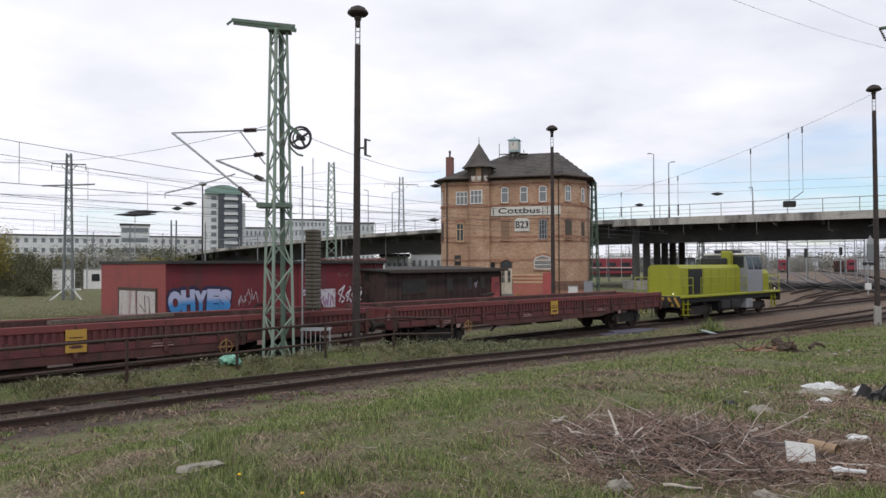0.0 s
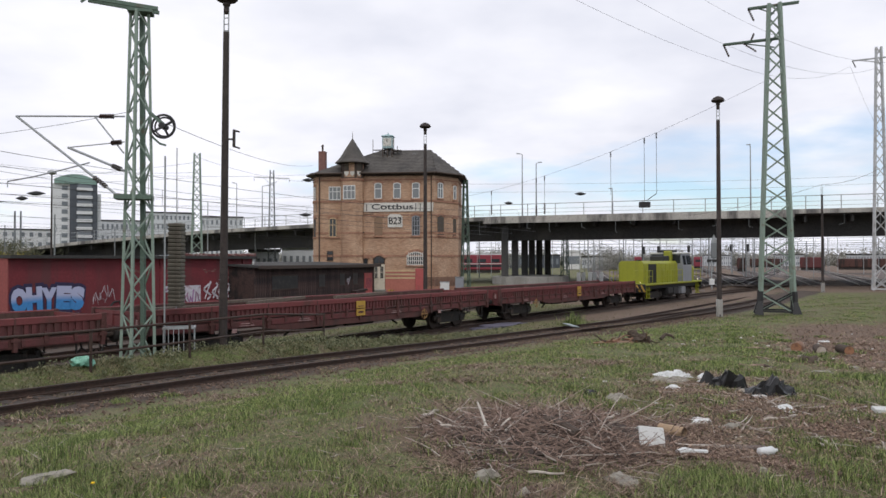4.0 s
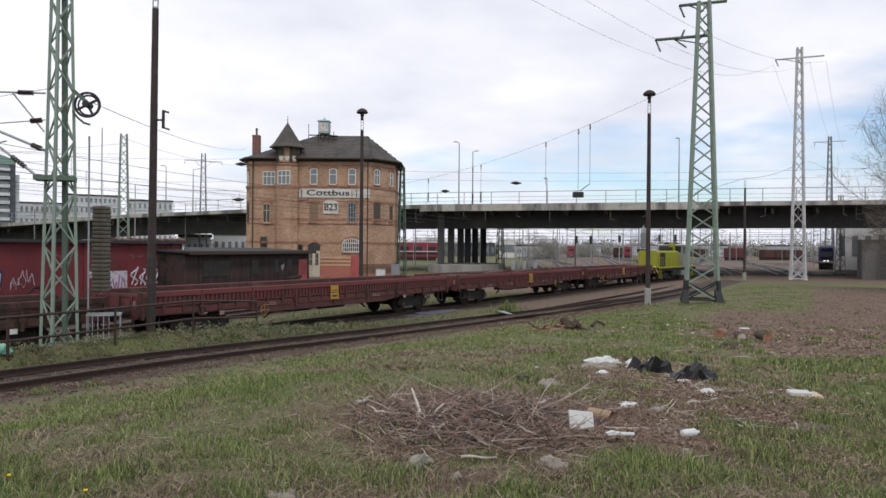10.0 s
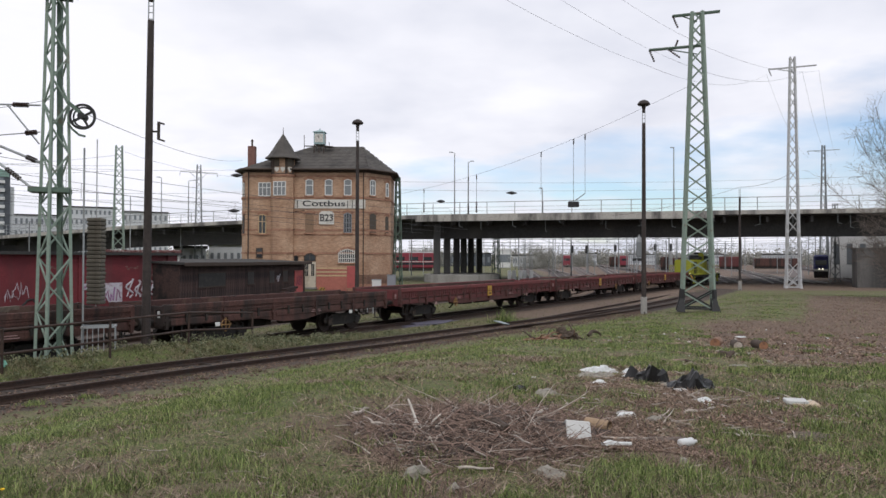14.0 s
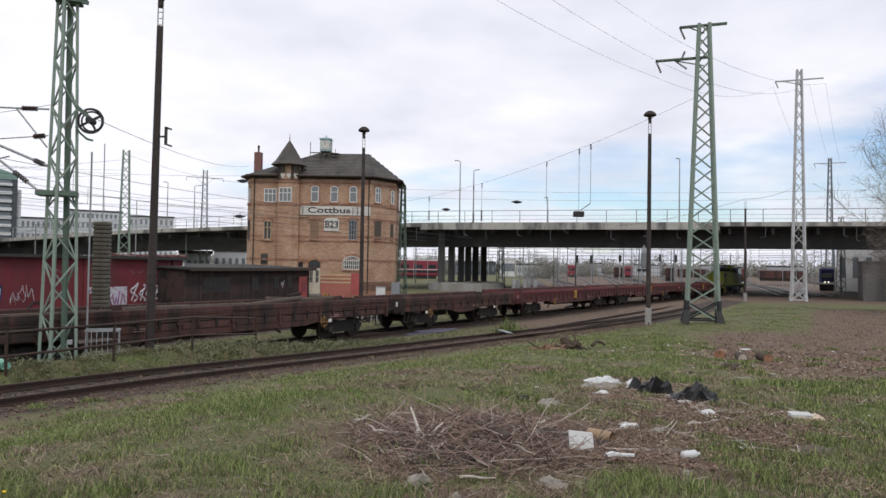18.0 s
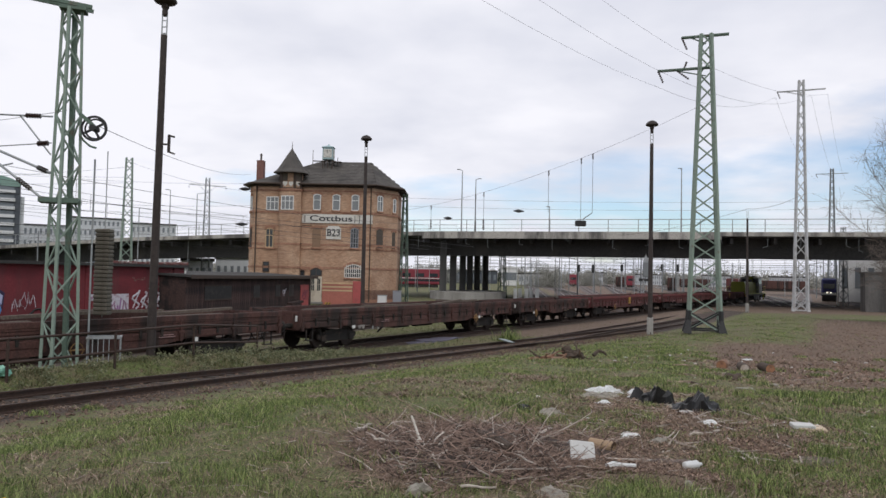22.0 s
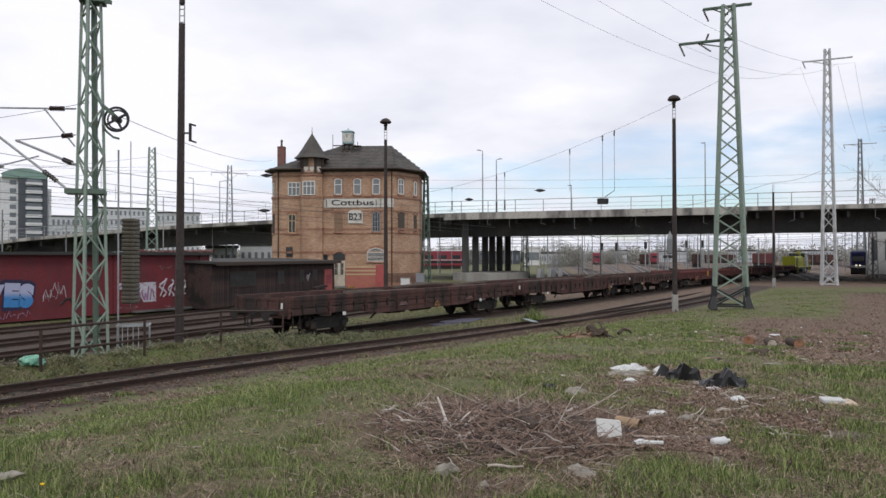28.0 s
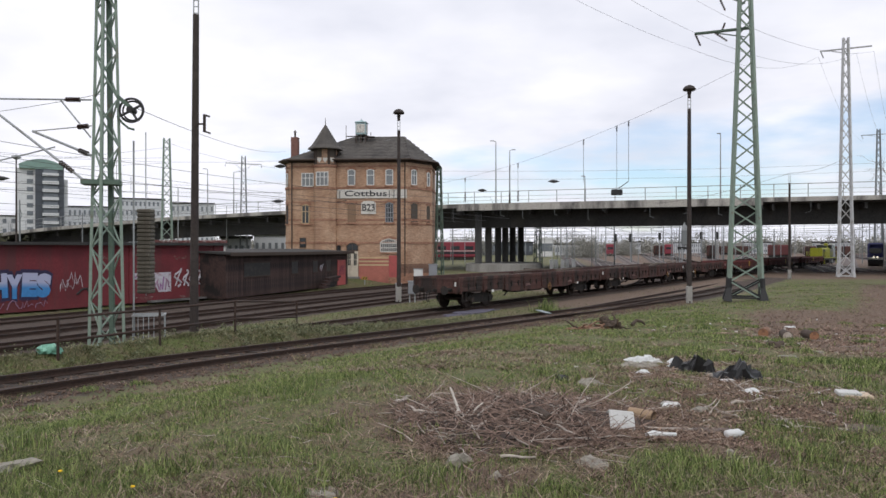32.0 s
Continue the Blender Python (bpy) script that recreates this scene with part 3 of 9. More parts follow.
for k, p in enumerate(((-11.95, 31.05), (-13.9, 36.0), (-16.2, 42.3))):
    track(f"track_{k + 3}", straight(p, 24.0, -60, 190), "rusty rails of a yard track in brown ballast", 2)
branch = [Vector((float(side_x(y)), y, float(side_z(y)))) for y in np.arange(33, 38, 1.0)] + straight((6.4, 39.9), 30.0, 0, 70)
track("track_6", branch, "diverging siding rails in dirty stones", 2)
for k, (p, az, l) in enumerate((((10.4, 60.4), 19.25, 105), ((13.4, 80.0), 18.5, 90), ((12.6, 66.5), 24.0, 70))):
    ladder = [Vector((q.x, q.y, float(land(q.x, q.y)) + 0.16)) for q in straight(p, az, 0, l, 0, 2.0)]
    tk = track(f"track_{k + 40}", ladder, "rusty rails of a turnout ladder in brown dirt", 0)
    part("ballast_bed", swept(ladder, 0, [(-1.7, -0.2), (1.7, -0.2), (1.3, -0.12), (-1.3, -0.12)]), BED, tk, "dark brown ballast bed")
for k, (p, az, l) in enumerate((((20, 90), 9.0, 330), ((24, 92), 11.0, 330), ((28, 94), 13.0, 330), ((33, 96), 15.2, 330), ((38, 96), 17.5, 300), ((44, 96), 20.0, 280), ((56, 96), 24.0, 260), ((12, 92), 5.5, 300), ((50, 98), 16.5, 260), ((62, 100), 21.5, 240), ((30, 98), 21.0, 260), ((16, 92), 7.2, 320), ((36, 110), 10.0, 300), ((46, 120), 12.0, 280), ((52, 112), 18.8, 260), ((70, 110), 23.0, 240), ((48, 100), 26.0, 220), ((22, 94), 3.0, 300), ((42, 140), 8.0, 260))):
    far_line = straight(p, az, -4, l, 0.07, 12.0)
    tk = track(f"track_{k + 7}", far_line, "distant yard rails fanning out", 0, steel=RUST if k % 3 == 0 else POLISHED)
    part("ballast_bed", swept(far_line, 0, [(-1.8, -0.05), (1.8, -0.05), (1.35, 0.05), (-1.35, 0.05)]), BED_DARK if k % 4 else BED, tk, "dark brown ballast bed")

# ---- the train ----
def wheel_mesh():
    m = Mesh()
    for y0 in (-0.75, 0.75):
        s = 1 if y0 > 0 else -1
        turn = pose(0, y0, 0, 90 * -s)
        m.lathe([(0.49, -0.07), (0.49, -0.045), (0.46, -0.04), (0.455, 0.06), (0.41, 0.07), (0.38, 0.03), (0.16, 0.02), (0.14, 0.08), (0.0, 0.08)], 24, turn)
    m.tube((0, -0.75, 0), (0, 0.75, 0), 0.08, n=10)
    return m


FADED = material("faded_pale_lettering", (0.32, 0.2, 0.19), 0.8, 0, 12, 0.3)
WHEELSET = wheel_mesh().data("wheelset")
WHEELSET.materials.append(WHEEL)
WHEELSET.shade_flat()


def bogie(parent, x, wheels, base=1.8):
    m = Mesh()
    for y in (-0.98, 0.98):
        m.prism([(-1.25, 0.44), (-0.55, 0.30), (0.55, 0.30), (1.25, 0.44), (1.25, 0.62), (0.55, 0.78), (-0.55, 0.78), (-1.25, 0.62)], -0.05, 0.05, pose(0, y, 0, 90))
        for dx in (-base / 2, base / 2):
            m.soft((dx, y * 1.04, 0.46), (0.32, 0.2, 0.3), 0.03)
            for k in (-0.16, 0.16):
                m.tube((dx + k, y, 0.5), (dx + k, y, 0.8), 0.07, n=8)
    m.box((0, 0, 0.6), (0.5, 1.9, 0.3))
    b = part("bogie", m, UNDER, parent, "black bogie frame with axle boxes", pose(x, 0, 0))
    for dx in (-base / 2, base / 2):
        w = part("wheelset", WHEELSET, WHEEL, b, at=pose(dx, 0, 0.46))
        wheels.append((w, dx))
    return b


def buffer(parent, x, y, out):
    m = Mesh().tube((0, 0, 0), (0.34 * out, 0, 0), 0.1, n=12).tube((0.34 * out, 0, 0), (0.6 * out, 0, 0), 0.075, n=12)
    m.tube((0.58 * out, 0, 0), (0.64 * out, 0, 0), 0.21, 0.23, 16).box((0.02 * out, 0, 0), (0.05, 0.36, 0.36))
    part("buffer", m, UNDER, parent, "", pose(x, y, 1.05))


ALL_WHEELS = []


def flat_wagon(length, paint, cap, label, placard=True, load=False, bogies=True, side=0.5, hand=0.2, marks=()):
    """A low-sided flat wagon; its origin is at rail level under its middle, x ahead."""
    top = thing("flat_wagon", label, "railway wagon", group="wagons of the train")
    L = length - 1.28
    h, w = L / 2, 1.38
    body = Mesh().span((-h, -w + 0.06, 1.14), (h, w - 0.06, 1.22))
    for y in (-0.62, 0.62):
        body.span((-h, y - 0.06, 0.86), (h, y + 0.06, 1.14))
    for k in range(9):
        x = -h + 0.4 + k * (L - 0.8) / 8
        body.span((x - 0.06, -w + 0.1, 0.98), (x + 0.06, w - 0.1, 1.14))
    part("underframe", body, UNDER, top, "dirty black steel underframe")
    for y in (-w, w):
        s = 1 if y > 0 else -1
        sill = Mesh().prism([(-h, 1.2), (-h, 0.95), (-h + 4.2, 0.93), (-h + 5.4, 0.74), (h - 5.4, 0.74), (h - 4.2, 0.93), (h, 0.95), (h, 1.2)][::-1], -0.05, 0.05, pose(0, y - 0.03 * s, 0, 90))
        part("side_sill", sill, SILL if placard else paint, top)
    deck = Mesh()
    k, x = 0, -h
    while x < h - 0.05:
        deck.span((x + 0.008, -w + 0.05, 1.22), (min(x + 0.5, h) - 0.008, w - 0.05, 1.262 + 0.006 * (k % 2)))
        x, k = x + 0.5, k + 1
    part("deck", deck, DECK, top, "grey timber floor planks")
    n = max(4, round(L / 2.25))
    gap = L / n
    for y in (-w, w):
        s = 1 if y > 0 else -1
        for i in range(n):
            a, b = -h + i * gap + 0.012, -h + (i + 1) * gap - 0.012
            m = Mesh().span((a, y - 0.03 * s - 0.015, 1.24), (b, y - 0.03 * s + 0.015, 1.22 + side))
            if placard:
                m.span((a, y + 0.02 * s - 0.03, 1.24), (b, y + 0.02 * s + 0.03, 1.29))
                q = a + 0.08
                while q < b - 0.06:
                    m.span((q - 0.052, y - 0.03, 1.29), (q + 0.052, y + 0.03, 1.22 + side - 0.15))
                    q += 0.19
            else:
                for k in range(3):
                    z = 1.25 + k * (side - 0.16) / 3
                    m.span((a, y - 0.025 + 0.008 * s * ((i + k) % 3), z), (b, y + 0.025 + 0.008 * s * ((i + k) % 3), z + (side - 0.16) / 3 - 0.022))
            part("side_board", m, paint, top)
            part("cap_rail", Mesh().soft(((a + b) / 2, y, 1.22 + side - 0.085), (b - a, 0.11, 0.19), 0.02), cap, top)
            # Added plate: dirt and the inner side's shade are both in its colour.
            part("lining", Mesh().span((a, y - 0.09 * s - 0.008, 1.25), (b, y - 0.09 * s + 0.008, 1.22 + side - 0.03)), INSIDE, top, "added inner plate, dirty and with shade in its colour")
        for i in range(n + 1):
            x = -h + i * gap
            m = Mesh().span((x - 0.05, y + 0.05 * s - 0.05, 0.86), (x + 0.05, y + 0.05 * s + 0.05, 1.38)).span((x - 0.11, y + 0.06 * s - 0.05, 1.12), (x + 0.11, y + 0.06 * s + 0.05, 1.2))
            m.span((x - 0.03, y + 0.02 * s - 0.035, 1.38), (x + 0.03, y + 0.02 * s + 0.035, 1.22 + side - 0.02))
            part("stanchion", m, SILL if placard else paint, top, "dark hinged stanchion" if placard else "")
            if i < n:
                part("sill_panel", Mesh().soft((x + gap / 2, y + 0.03 * s, 1.065), (gap - 0.32, 0.03, 0.19), 0.01), paint, top)
                part("hinge", Mesh().span((x + gap * 0.33 - 0.04, y + 0.05 * s - 0.04, 1.04), (x + gap * 0.33 + 0.04, y + 0.05 * s + 0.04, 1.34)), SILL if placard else UNDER, top)
                part("hinge", Mesh().span((x + gap * 0.67 - 0.04, y + 0.05 * s - 0.04, 1.04), (x + gap * 0.67 + 0.04, y + 0.05 * s + 0.04, 1.34)), SILL if placard else UNDER, top)
    for x in (-h, h):
        m = Mesh().span((x - 0.03, -w, 1.22), (x + 0.03, w, 1.22 + side * 0.9))
        m.span((x - 0.06, -w, 1.22 + side * 0.9 - 0.1), (x + 0.06, w, 1.22 + side * 0.9))
        for y in (-0.95, -0.3, 0.3, 0.95):
            m.span((x - 0.07, y - 0.05, 1.2), (x + 0.07, y + 0.05, 1.22 + side * 0.9))
        part("end_board", m, cap, top)
        o = 1 if x > 0 else -1
        part("headstock", Mesh().span((x - 0.06, -w + 0.05, 0.88), (x + 0.06, w - 0.05, 1.22)), paint, top)
        for y in (-0.875, 0.875):
            buffer(top, x, y, o)
        hook = Mesh().box((x + 0.2 * o, 0, 1.02), (0.4, 0.08, 0.12)).path([(x + 0.2 * o, 0.3, 0.95), (x + 0.3 * o, 0.32, 0.6), (x + 0.45 * o, 0.2, 0.45), (x + 0.6 * o, 0.1, 0.55)], 0.03)
        part("coupling", hook, UNDER, top)
        for y in (-w, w):
            part("corner_post", Mesh().soft((x + 0.05 * o, y, 1.105 + side / 2), (0.13, 0.13, 0.27 + side), 0.015), SILL if placard else paint, top)
            part("grab_rail", Mesh().path([(x + 0.08 * o, y * 0.8, 0.95), (x + 0.2 * o, y * 0.8, 0.95), (x + 0.2 * o, y * 0.8, 1.5), (x + 0.08 * o, y * 0.8, 1.5)], 0.018, 6), RUST, top, "bent grab rail")
        part("brake_hose", Mesh().path([(x + 0.06 * o, 0.4, 1.0), (x + 0.3 * o, 0.42, 0.92), (x + 0.36 * o, 0.44, 0.6), (x + 0.22 * o, 0.46, 0.42)], 0.03, 7), BLACK, top, "hanging rubber brake hose")
        part("lamp_bracket", Mesh().soft((x + 0.1 * o, -w + 0.2, 1.34), (0.05, 0.09, 0.22), 0.01), WHITE if not placard else FADED, top, "pale lamp bracket")
        for y in (-w + 0.05, w - 0.05):
            step = Mesh()
            step.span((x - 0.5 * o - 0.2, y - 0.1, 0.45), (x - 0.5 * o + 0.2, y + 0.1, 0.48))
            for q in (-0.18, 0.18):
                step.span((x - 0.5 * o + q - 0.02, y - 0.02, 0.46), (x - 0.5 * o + q + 0.02, y + 0.02, 0.95))
            part("step", step, UNDER, top)
    wheels = []
    if bogies:
        span = L / 2 - 2.6
        for x in (-span, span):
            bogie(top, x, wheels)
    gear = Mesh().span((-1.6, -0.5, 0.55), (-0.4, 0.4, 0.9)).tube((0.3, -0.3, 0.72), (1.9, -0.3, 0.72), 0.2, n=12)
    gear.tube((-h + 4, 0.3, 0.8), (h - 4, 0.3, 0.8), 0.03)
    for x in (-2.4, 2.4):
        gear.beam((x, -0.62, 0.9), (x + (0.8 if x > 0 else -0.8), -0.62, 0.45), 0.06)
    part("brake_gear", gear, UNDER, top)
    hw = Mesh().ring((0, 0, 0), 0.19, 0.016).beam((-0.24, 0, 0), (0.24, 0, 0), 0.035).beam((0, 0, -0.24), (0, 0, 0.24), 0.035)
    hw.tube((0, 0, 0), (0, 0.3, 0), 0.03)
    part("handbrake_wheel", hw, OCHRE, top, "dull ochre handbrake wheel", pose(-h + L * hand, -w - 0.12, 0.84))
    if placard:
        for y in (-w - 0.09, w + 0.09):
            board = Mesh().span((-0.25, -0.012, -0.06), (0.25, 0.012, 0.22)).span((-0.25, -0.012, -0.36), (0.25, 0.012, -0.09))
            pl = part("placard", board, YELLOW, top, "yellow notice board with unreadable black lines", pose(0, y, 1.38))
            s = -1 if y < 0 else 1
            lines = Mesh().span((-0.17, 0.014 * s - 0.003, 0.0), (0.17, 0.014 * s + 0.003, 0.03))
            lines.span((-0.17, 0.014 * s - 0.003, -0.24), (0.17, 0.014 * s + 0.003, -0.2))
            part("lettering_bars", lines, SILL, pl)
    for q in marks:
        for z, bw in ((1.09, 0.5), (1.02, 0.62)):
            part("lettering_bar", Mesh().span((q * L - bw / 2, -w - 0.068, z - 0.014), (q * L + bw / 2, -w - 0.06, z + 0.014)), FADED, top, "faded pale lettering that cannot be read")
    for q in (-0.33, 0.28):
        part("label_plate", Mesh().soft((q * L, -w - 0.12, 0.88), (0.2, 0.02, 0.14), 0.005), FADED if placard else WHITE, top, "small pale plate")
    if load:
        for i in range(12):
            x, y = random.uniform(-h + 2, h - 3), random.uniform(-1, 1)
            a = random.uniform(-6, 6)
            l = random.uniform(2, 4.5)
            solo_load = Mesh().beam((-l / 2, 0, 0), (l / 2, 0, 0), 0.16, 0.1)
            LOADS.append((solo_load, top, pose(x, y, 1.36 + 0.13 * (i % 4), 0, random.uniform(-4, 4) if i % 4 == 3 else 0, a)))
    ALL_WHEELS.append((top, wheels))
    return top


LOADS = []


def locomotive():
    """A four-axle diesel shunter with its long hood to the rear; x ahead, origin at rail level under its middle."""
    top = thing("diesel_locomotive", "lime yellow diesel shunting locomotive with grey cab", "locomotive")
    frame_ = Mesh().soft((0, 0, 1.37), (13.4, 2.95, 0.14), 0.03)
    part("frame", frame_, LIME, top)
    part("underframe", Mesh().span((-6.6, -1.2, 1.02), (6.6, 1.2, 1.3)), BLACK, top)
    hood = Mesh().prism([(-0.98, 1.44), (0.98, 1.44), (0.98, 2.95), (0.8, 3.15), (-0.8, 3.15), (-0.98, 2.95)], -5.9, 1.7, Matrix(((0, 0, 1, 0), (1, 0, 0, 0), (0, 1, 0, 0), (0, 0, 0, 1))))
    part("long_hood", hood, LIME, top)
    for y in (-1, 1):
        for i in range(4):
            x = -2.7 + i * 0.98
            part("hood_door", Mesh().soft((x, y * 0.99, 2.2), (0.92, 0.03, 1.4), 0.012), LIME, top)
        lou = Mesh().span((-4.9, y * 0.995 - 0.012, 1.46), (-3.3, y * 0.995 + 0.012, 2.9))
        for k in range(14):
            lou.beam((-4.88, y * 1.012, 1.5 + k * 0.1), (-3.32, y * 1.012, 1.5 + k * 0.1), 0.02, 0.05)
        part("radiator_grille", lou, BLACK, top, "black louvred radiator grille")
    short = Mesh().prism([(-0.98, 1.44), (0.98, 1.44), (0.98, 2.55), (0.8, 2.8), (-0.8, 2.8), (-0.98, 2.55)], 3.9, 6.0, Matrix(((0, 0, 1, 0), (1, 0, 0, 0), (0, 1, 0, 0), (0, 0, 0, 1))))
    part("short_hood", short, LIME, top)
    cab = Mesh().prism([(-1.46, 1.44), (1.46, 1.44), (1.46, 2.7), (1.3, 3.72), (-1.3, 3.72), (-1.46, 2.7)], 1.7, 3.9, Matrix(((0, 0, 1, 0), (1, 0, 0, 0), (0, 1, 0, 0), (0, 0, 0, 1))))
    cab_ob = part("cab", cab, LOCO_GREY, top, "light grey cab")
    part("cab_roof", Mesh().soft((2.8, 0, 3.79), (2.5, 2.75, 0.14), 0.05), WHITE, cab_ob, "off-white roof")
    for y in (-1, 1):
        lean = 8.2 * y
        for x0, x1 in ((1.85, 2.55), (2.75, 3.3), (3.38, 3.8)):
            part("window", Mesh().soft((0, 0, 0), (x1 - x0, 0.03, 0.78), 0.01), DARK_GLASS, cab_ob, "", pose((x0 + x1) / 2, y * 1.388, 3.22, lean))
    for x in (1.69, 3.91):
        for y in (-0.7, 0.7):
            part("window", Mesh().soft((x, y, 3.3), (0.03, 1.05, 0.7), 0.01), DARK_GLASS, cab_ob)
    part("exhaust_stack", Mesh().soft((1.25, -0.35, 3.5), (0.55, 0.6, 1.0), 0.08), LIME, top)
    part("roof_unit", Mesh().soft((2.1, 0, 3.97), (1.2, 1.3, 0.22), 0.06), BLACK, top, "black roof unit")
    part("muffler", Mesh().soft((0.2, 0, 3.35), (1.3, 1.2, 0.45), 0.08), BLACK, top)
    for y in (-1.42, 1.42):
        for a, b in ((-6.55, -5.2), (-4.3, 1.6), (4.0, 6.5)):
            rail = Mesh()
            for z in (2.0, 2.42):
                rail.tube((a, y, z), (b, y, z), 0.022, n=6)
            n = max(2, round((b - a) / 1.2))
            for i in range(n + 1):
                x = a + (b - a) * i / n
                rail.tube((x, y, 1.44), (x, y, 2.42), 0.022, n=6)
            part("handrail", rail, LIME, top)
    for x in (-6.6, 6.6):
        o = 1 if x > 0 else -1
        for y in (-1.4, 0.5):
            part("end_handrail", Mesh().path([(x, y, 1.44), (x, y, 2.45), (x, y + 0.9, 2.45), (x, y + 0.9, 1.44)], 0.025, 6), LIME, top)
        part("headstock", Mesh().soft((x + 0.05 * o, 0, 1.1), (0.14, 2.9, 0.66), 0.03), BLACK, top)
        st = Mesh()
        for i in range(8):
            y = -1.4 + i * 0.37
            st.beam((x + 0.13 * o, y, 0.85), (x + 0.13 * o, y + 0.28, 1.35), 0.02, 0.13)
        part("warning_stripes", st, YELLOW, top, "yellow and black warning stripes")
        for y in (-0.875, 0.875):
            buffer(top, x + 0.06 * o, y, o)
            part("headlight", Mesh().tube((x + 0.1 * o, y * 1.2, 1.55), (x + 0.16 * o, y * 1.2, 1.55), 0.03, n=12), LAMP_GLOW, top, "glowing round headlight")
        for y in (-1.3, 1.3):
            ladder = Mesh()
            for z in (0.35, 0.65, 0.95):
                ladder.span((x - 0.75 * o - 0.25, y - 0.16, z), (x - 0.75 * o + 0.25, y + 0.16, z + 0.03))
            for q in (-0.25, 0.25):
                ladder.span((x - 0.75 * o + q - 0.02, y - 0.05, 0.35), (x - 0.75 * o + q + 0.02, y + 0.05, 1.2))
            part("steps", ladder, LIME, top)
    part("fuel_tank", Mesh().soft((0, 0, 0.68), (3.0, 2.2, 0.6), 0.08), BLACK, top)
    for y in (-1.25, 1.25):
        for x in (-1.1, 0.2):
            part("battery_box", Mesh().soft((x, y, 0.78), (1.1, 0.3, 0.5), 0.03), BLACK, top)
    part("equipment_box", Mesh().soft((2.35, -1.0, 0.72), (0.9, 0.6, 0.6), 0.05), LOCO_GREY, top)
    wheels = []
    for x in (-3.7, 3.7):
        bogie(top, x, wheels, 2.4)
    ALL_WHEELS.append((top, wheels))
    return top


LAMP_GLOW = glowing("lit_headlight", (1.0, 0.9, 0.7), 1.2)

# lengths over buffers, from the locomotive back; where each wagon's rear end lies behind the locomotive's rear
WAGONS = [
    (18.2, dict(paint=RED_WAGON, cap=RED_CAP, label="red low-sided bogie flat wagon with yellow notice board", placard=True, marks=(-0.36, -0.1, 0.2))),
    (18.6, dict(paint=RED_WAGON, cap=RED_CAP, label="red low-sided bogie flat wagon with timber lying inside", placard=True, load=True, hand=0.72, marks=(-0.3, -0.16, 0.12))),
    (18.5, dict(paint=RED_WAGON, cap=RED_CAP, label="dull red low-sided bogie flat wagon", placard=True, hand=0.28, marks=(-0.2, 0.16))),
    (12.6, dict(paint=BROWN_WAGON, cap=BROWN_WAGON, label="short weathered brown flat wagon", placard=False, side=0.42, marks=(0.1,))),
    (18.6, dict(paint=BROWN_WAGON, cap=BROWN_WAGON, label="weathered brown bogie flat wagon with timber on its floor", placard=False, load=True, side=0.46, hand=0.76, marks=(-0.2, 0.3))),
    (18.2, dict(paint=BROWN_WAGON, cap=BROWN_WAGON, label="last weathered brown bogie flat wagon of the train", placard=False, load=True, side=0.46, hand=0.55, marks=(0.22, -0.1))),
]
TRAIN = []
back_end = 0.0
for length, how in WAGONS:
    length *= 1.06
    TRAIN.append((flat_wagon(length, **how), -back_end - length / 2, length))
    back_end += length
TRAIN.append((locomotive(), 14.7 / 2 + 0.75, 14.7))
for mesh, wagon, m in LOADS:
    part("timber_baulk", mesh, DECK, wagon, "grey timber baulk lying on the floor", m)

# how far the locomotive's rear buffers are along the track, by time
GONE = [(0, 6.5), (1, 10.1), (2, 13.7), (3, 17.4), (4, 20.9), (4.5, 22.7), (6.5, 29.6), (7, 31.4), (8, 34.9), (9, 38.3), (10, 41.7), (11, 45.1), (12, 48.6),
        (13, 51.9), (14, 55.3), (14.5, 56.9), (16.5, 63.2), (17, 64.7), (18, 67.7), (19, 70.7), (20, 73.7), (21, 76.7), (22, 79.7), (23, 82.5), (24, 85.4),
        (25, 88.1), (25.5, 89.4), (27.5, 94.6), (28, 95.9), (29, 98.5), (30, 101.1), (31, 103.7), (32, 106.2)]


def motions():
    for ob, middle, length in TRAIN:
        rows = []
        for t, s in GONE:
            p, a = rail_line(s * 1.06 + middle)
            rows.append((t, pose(p.x, p.y, p.z, 0, 0, 90 - math.degrees(a))))
        walk(ob, rows)
    for ob, wheels in ALL_WHEELS:
        for w, dx in wheels:
            rows, t = [], 0.0
            while t < 32.01:
                s = float(np.interp(t, [q[0] for q in GONE], [q[1] for q in GONE])) * 1.06
                rows.append((t, pose(dx, 0, 0.46, 0, math.degrees(s / 0.46), 0)))
                t += 1 / 6
            walk(w, rows)

# ---- the signal box ----
BRICK = material("ochre_brick", (0.56, 0.385, 0.262), 0.85, 0, 8, 0.16, (0.4, 0.255, 0.17), 0.5, (0.5, 0.72), second=(0.47, 0.295, 0.19), bump=0.1, streak=True)
BRICK_RED = material("reddish_brick", (0.4, 0.225, 0.15), 0.85, 0, 8, 0.18, (0.24, 0.11, 0.07), 0.6)


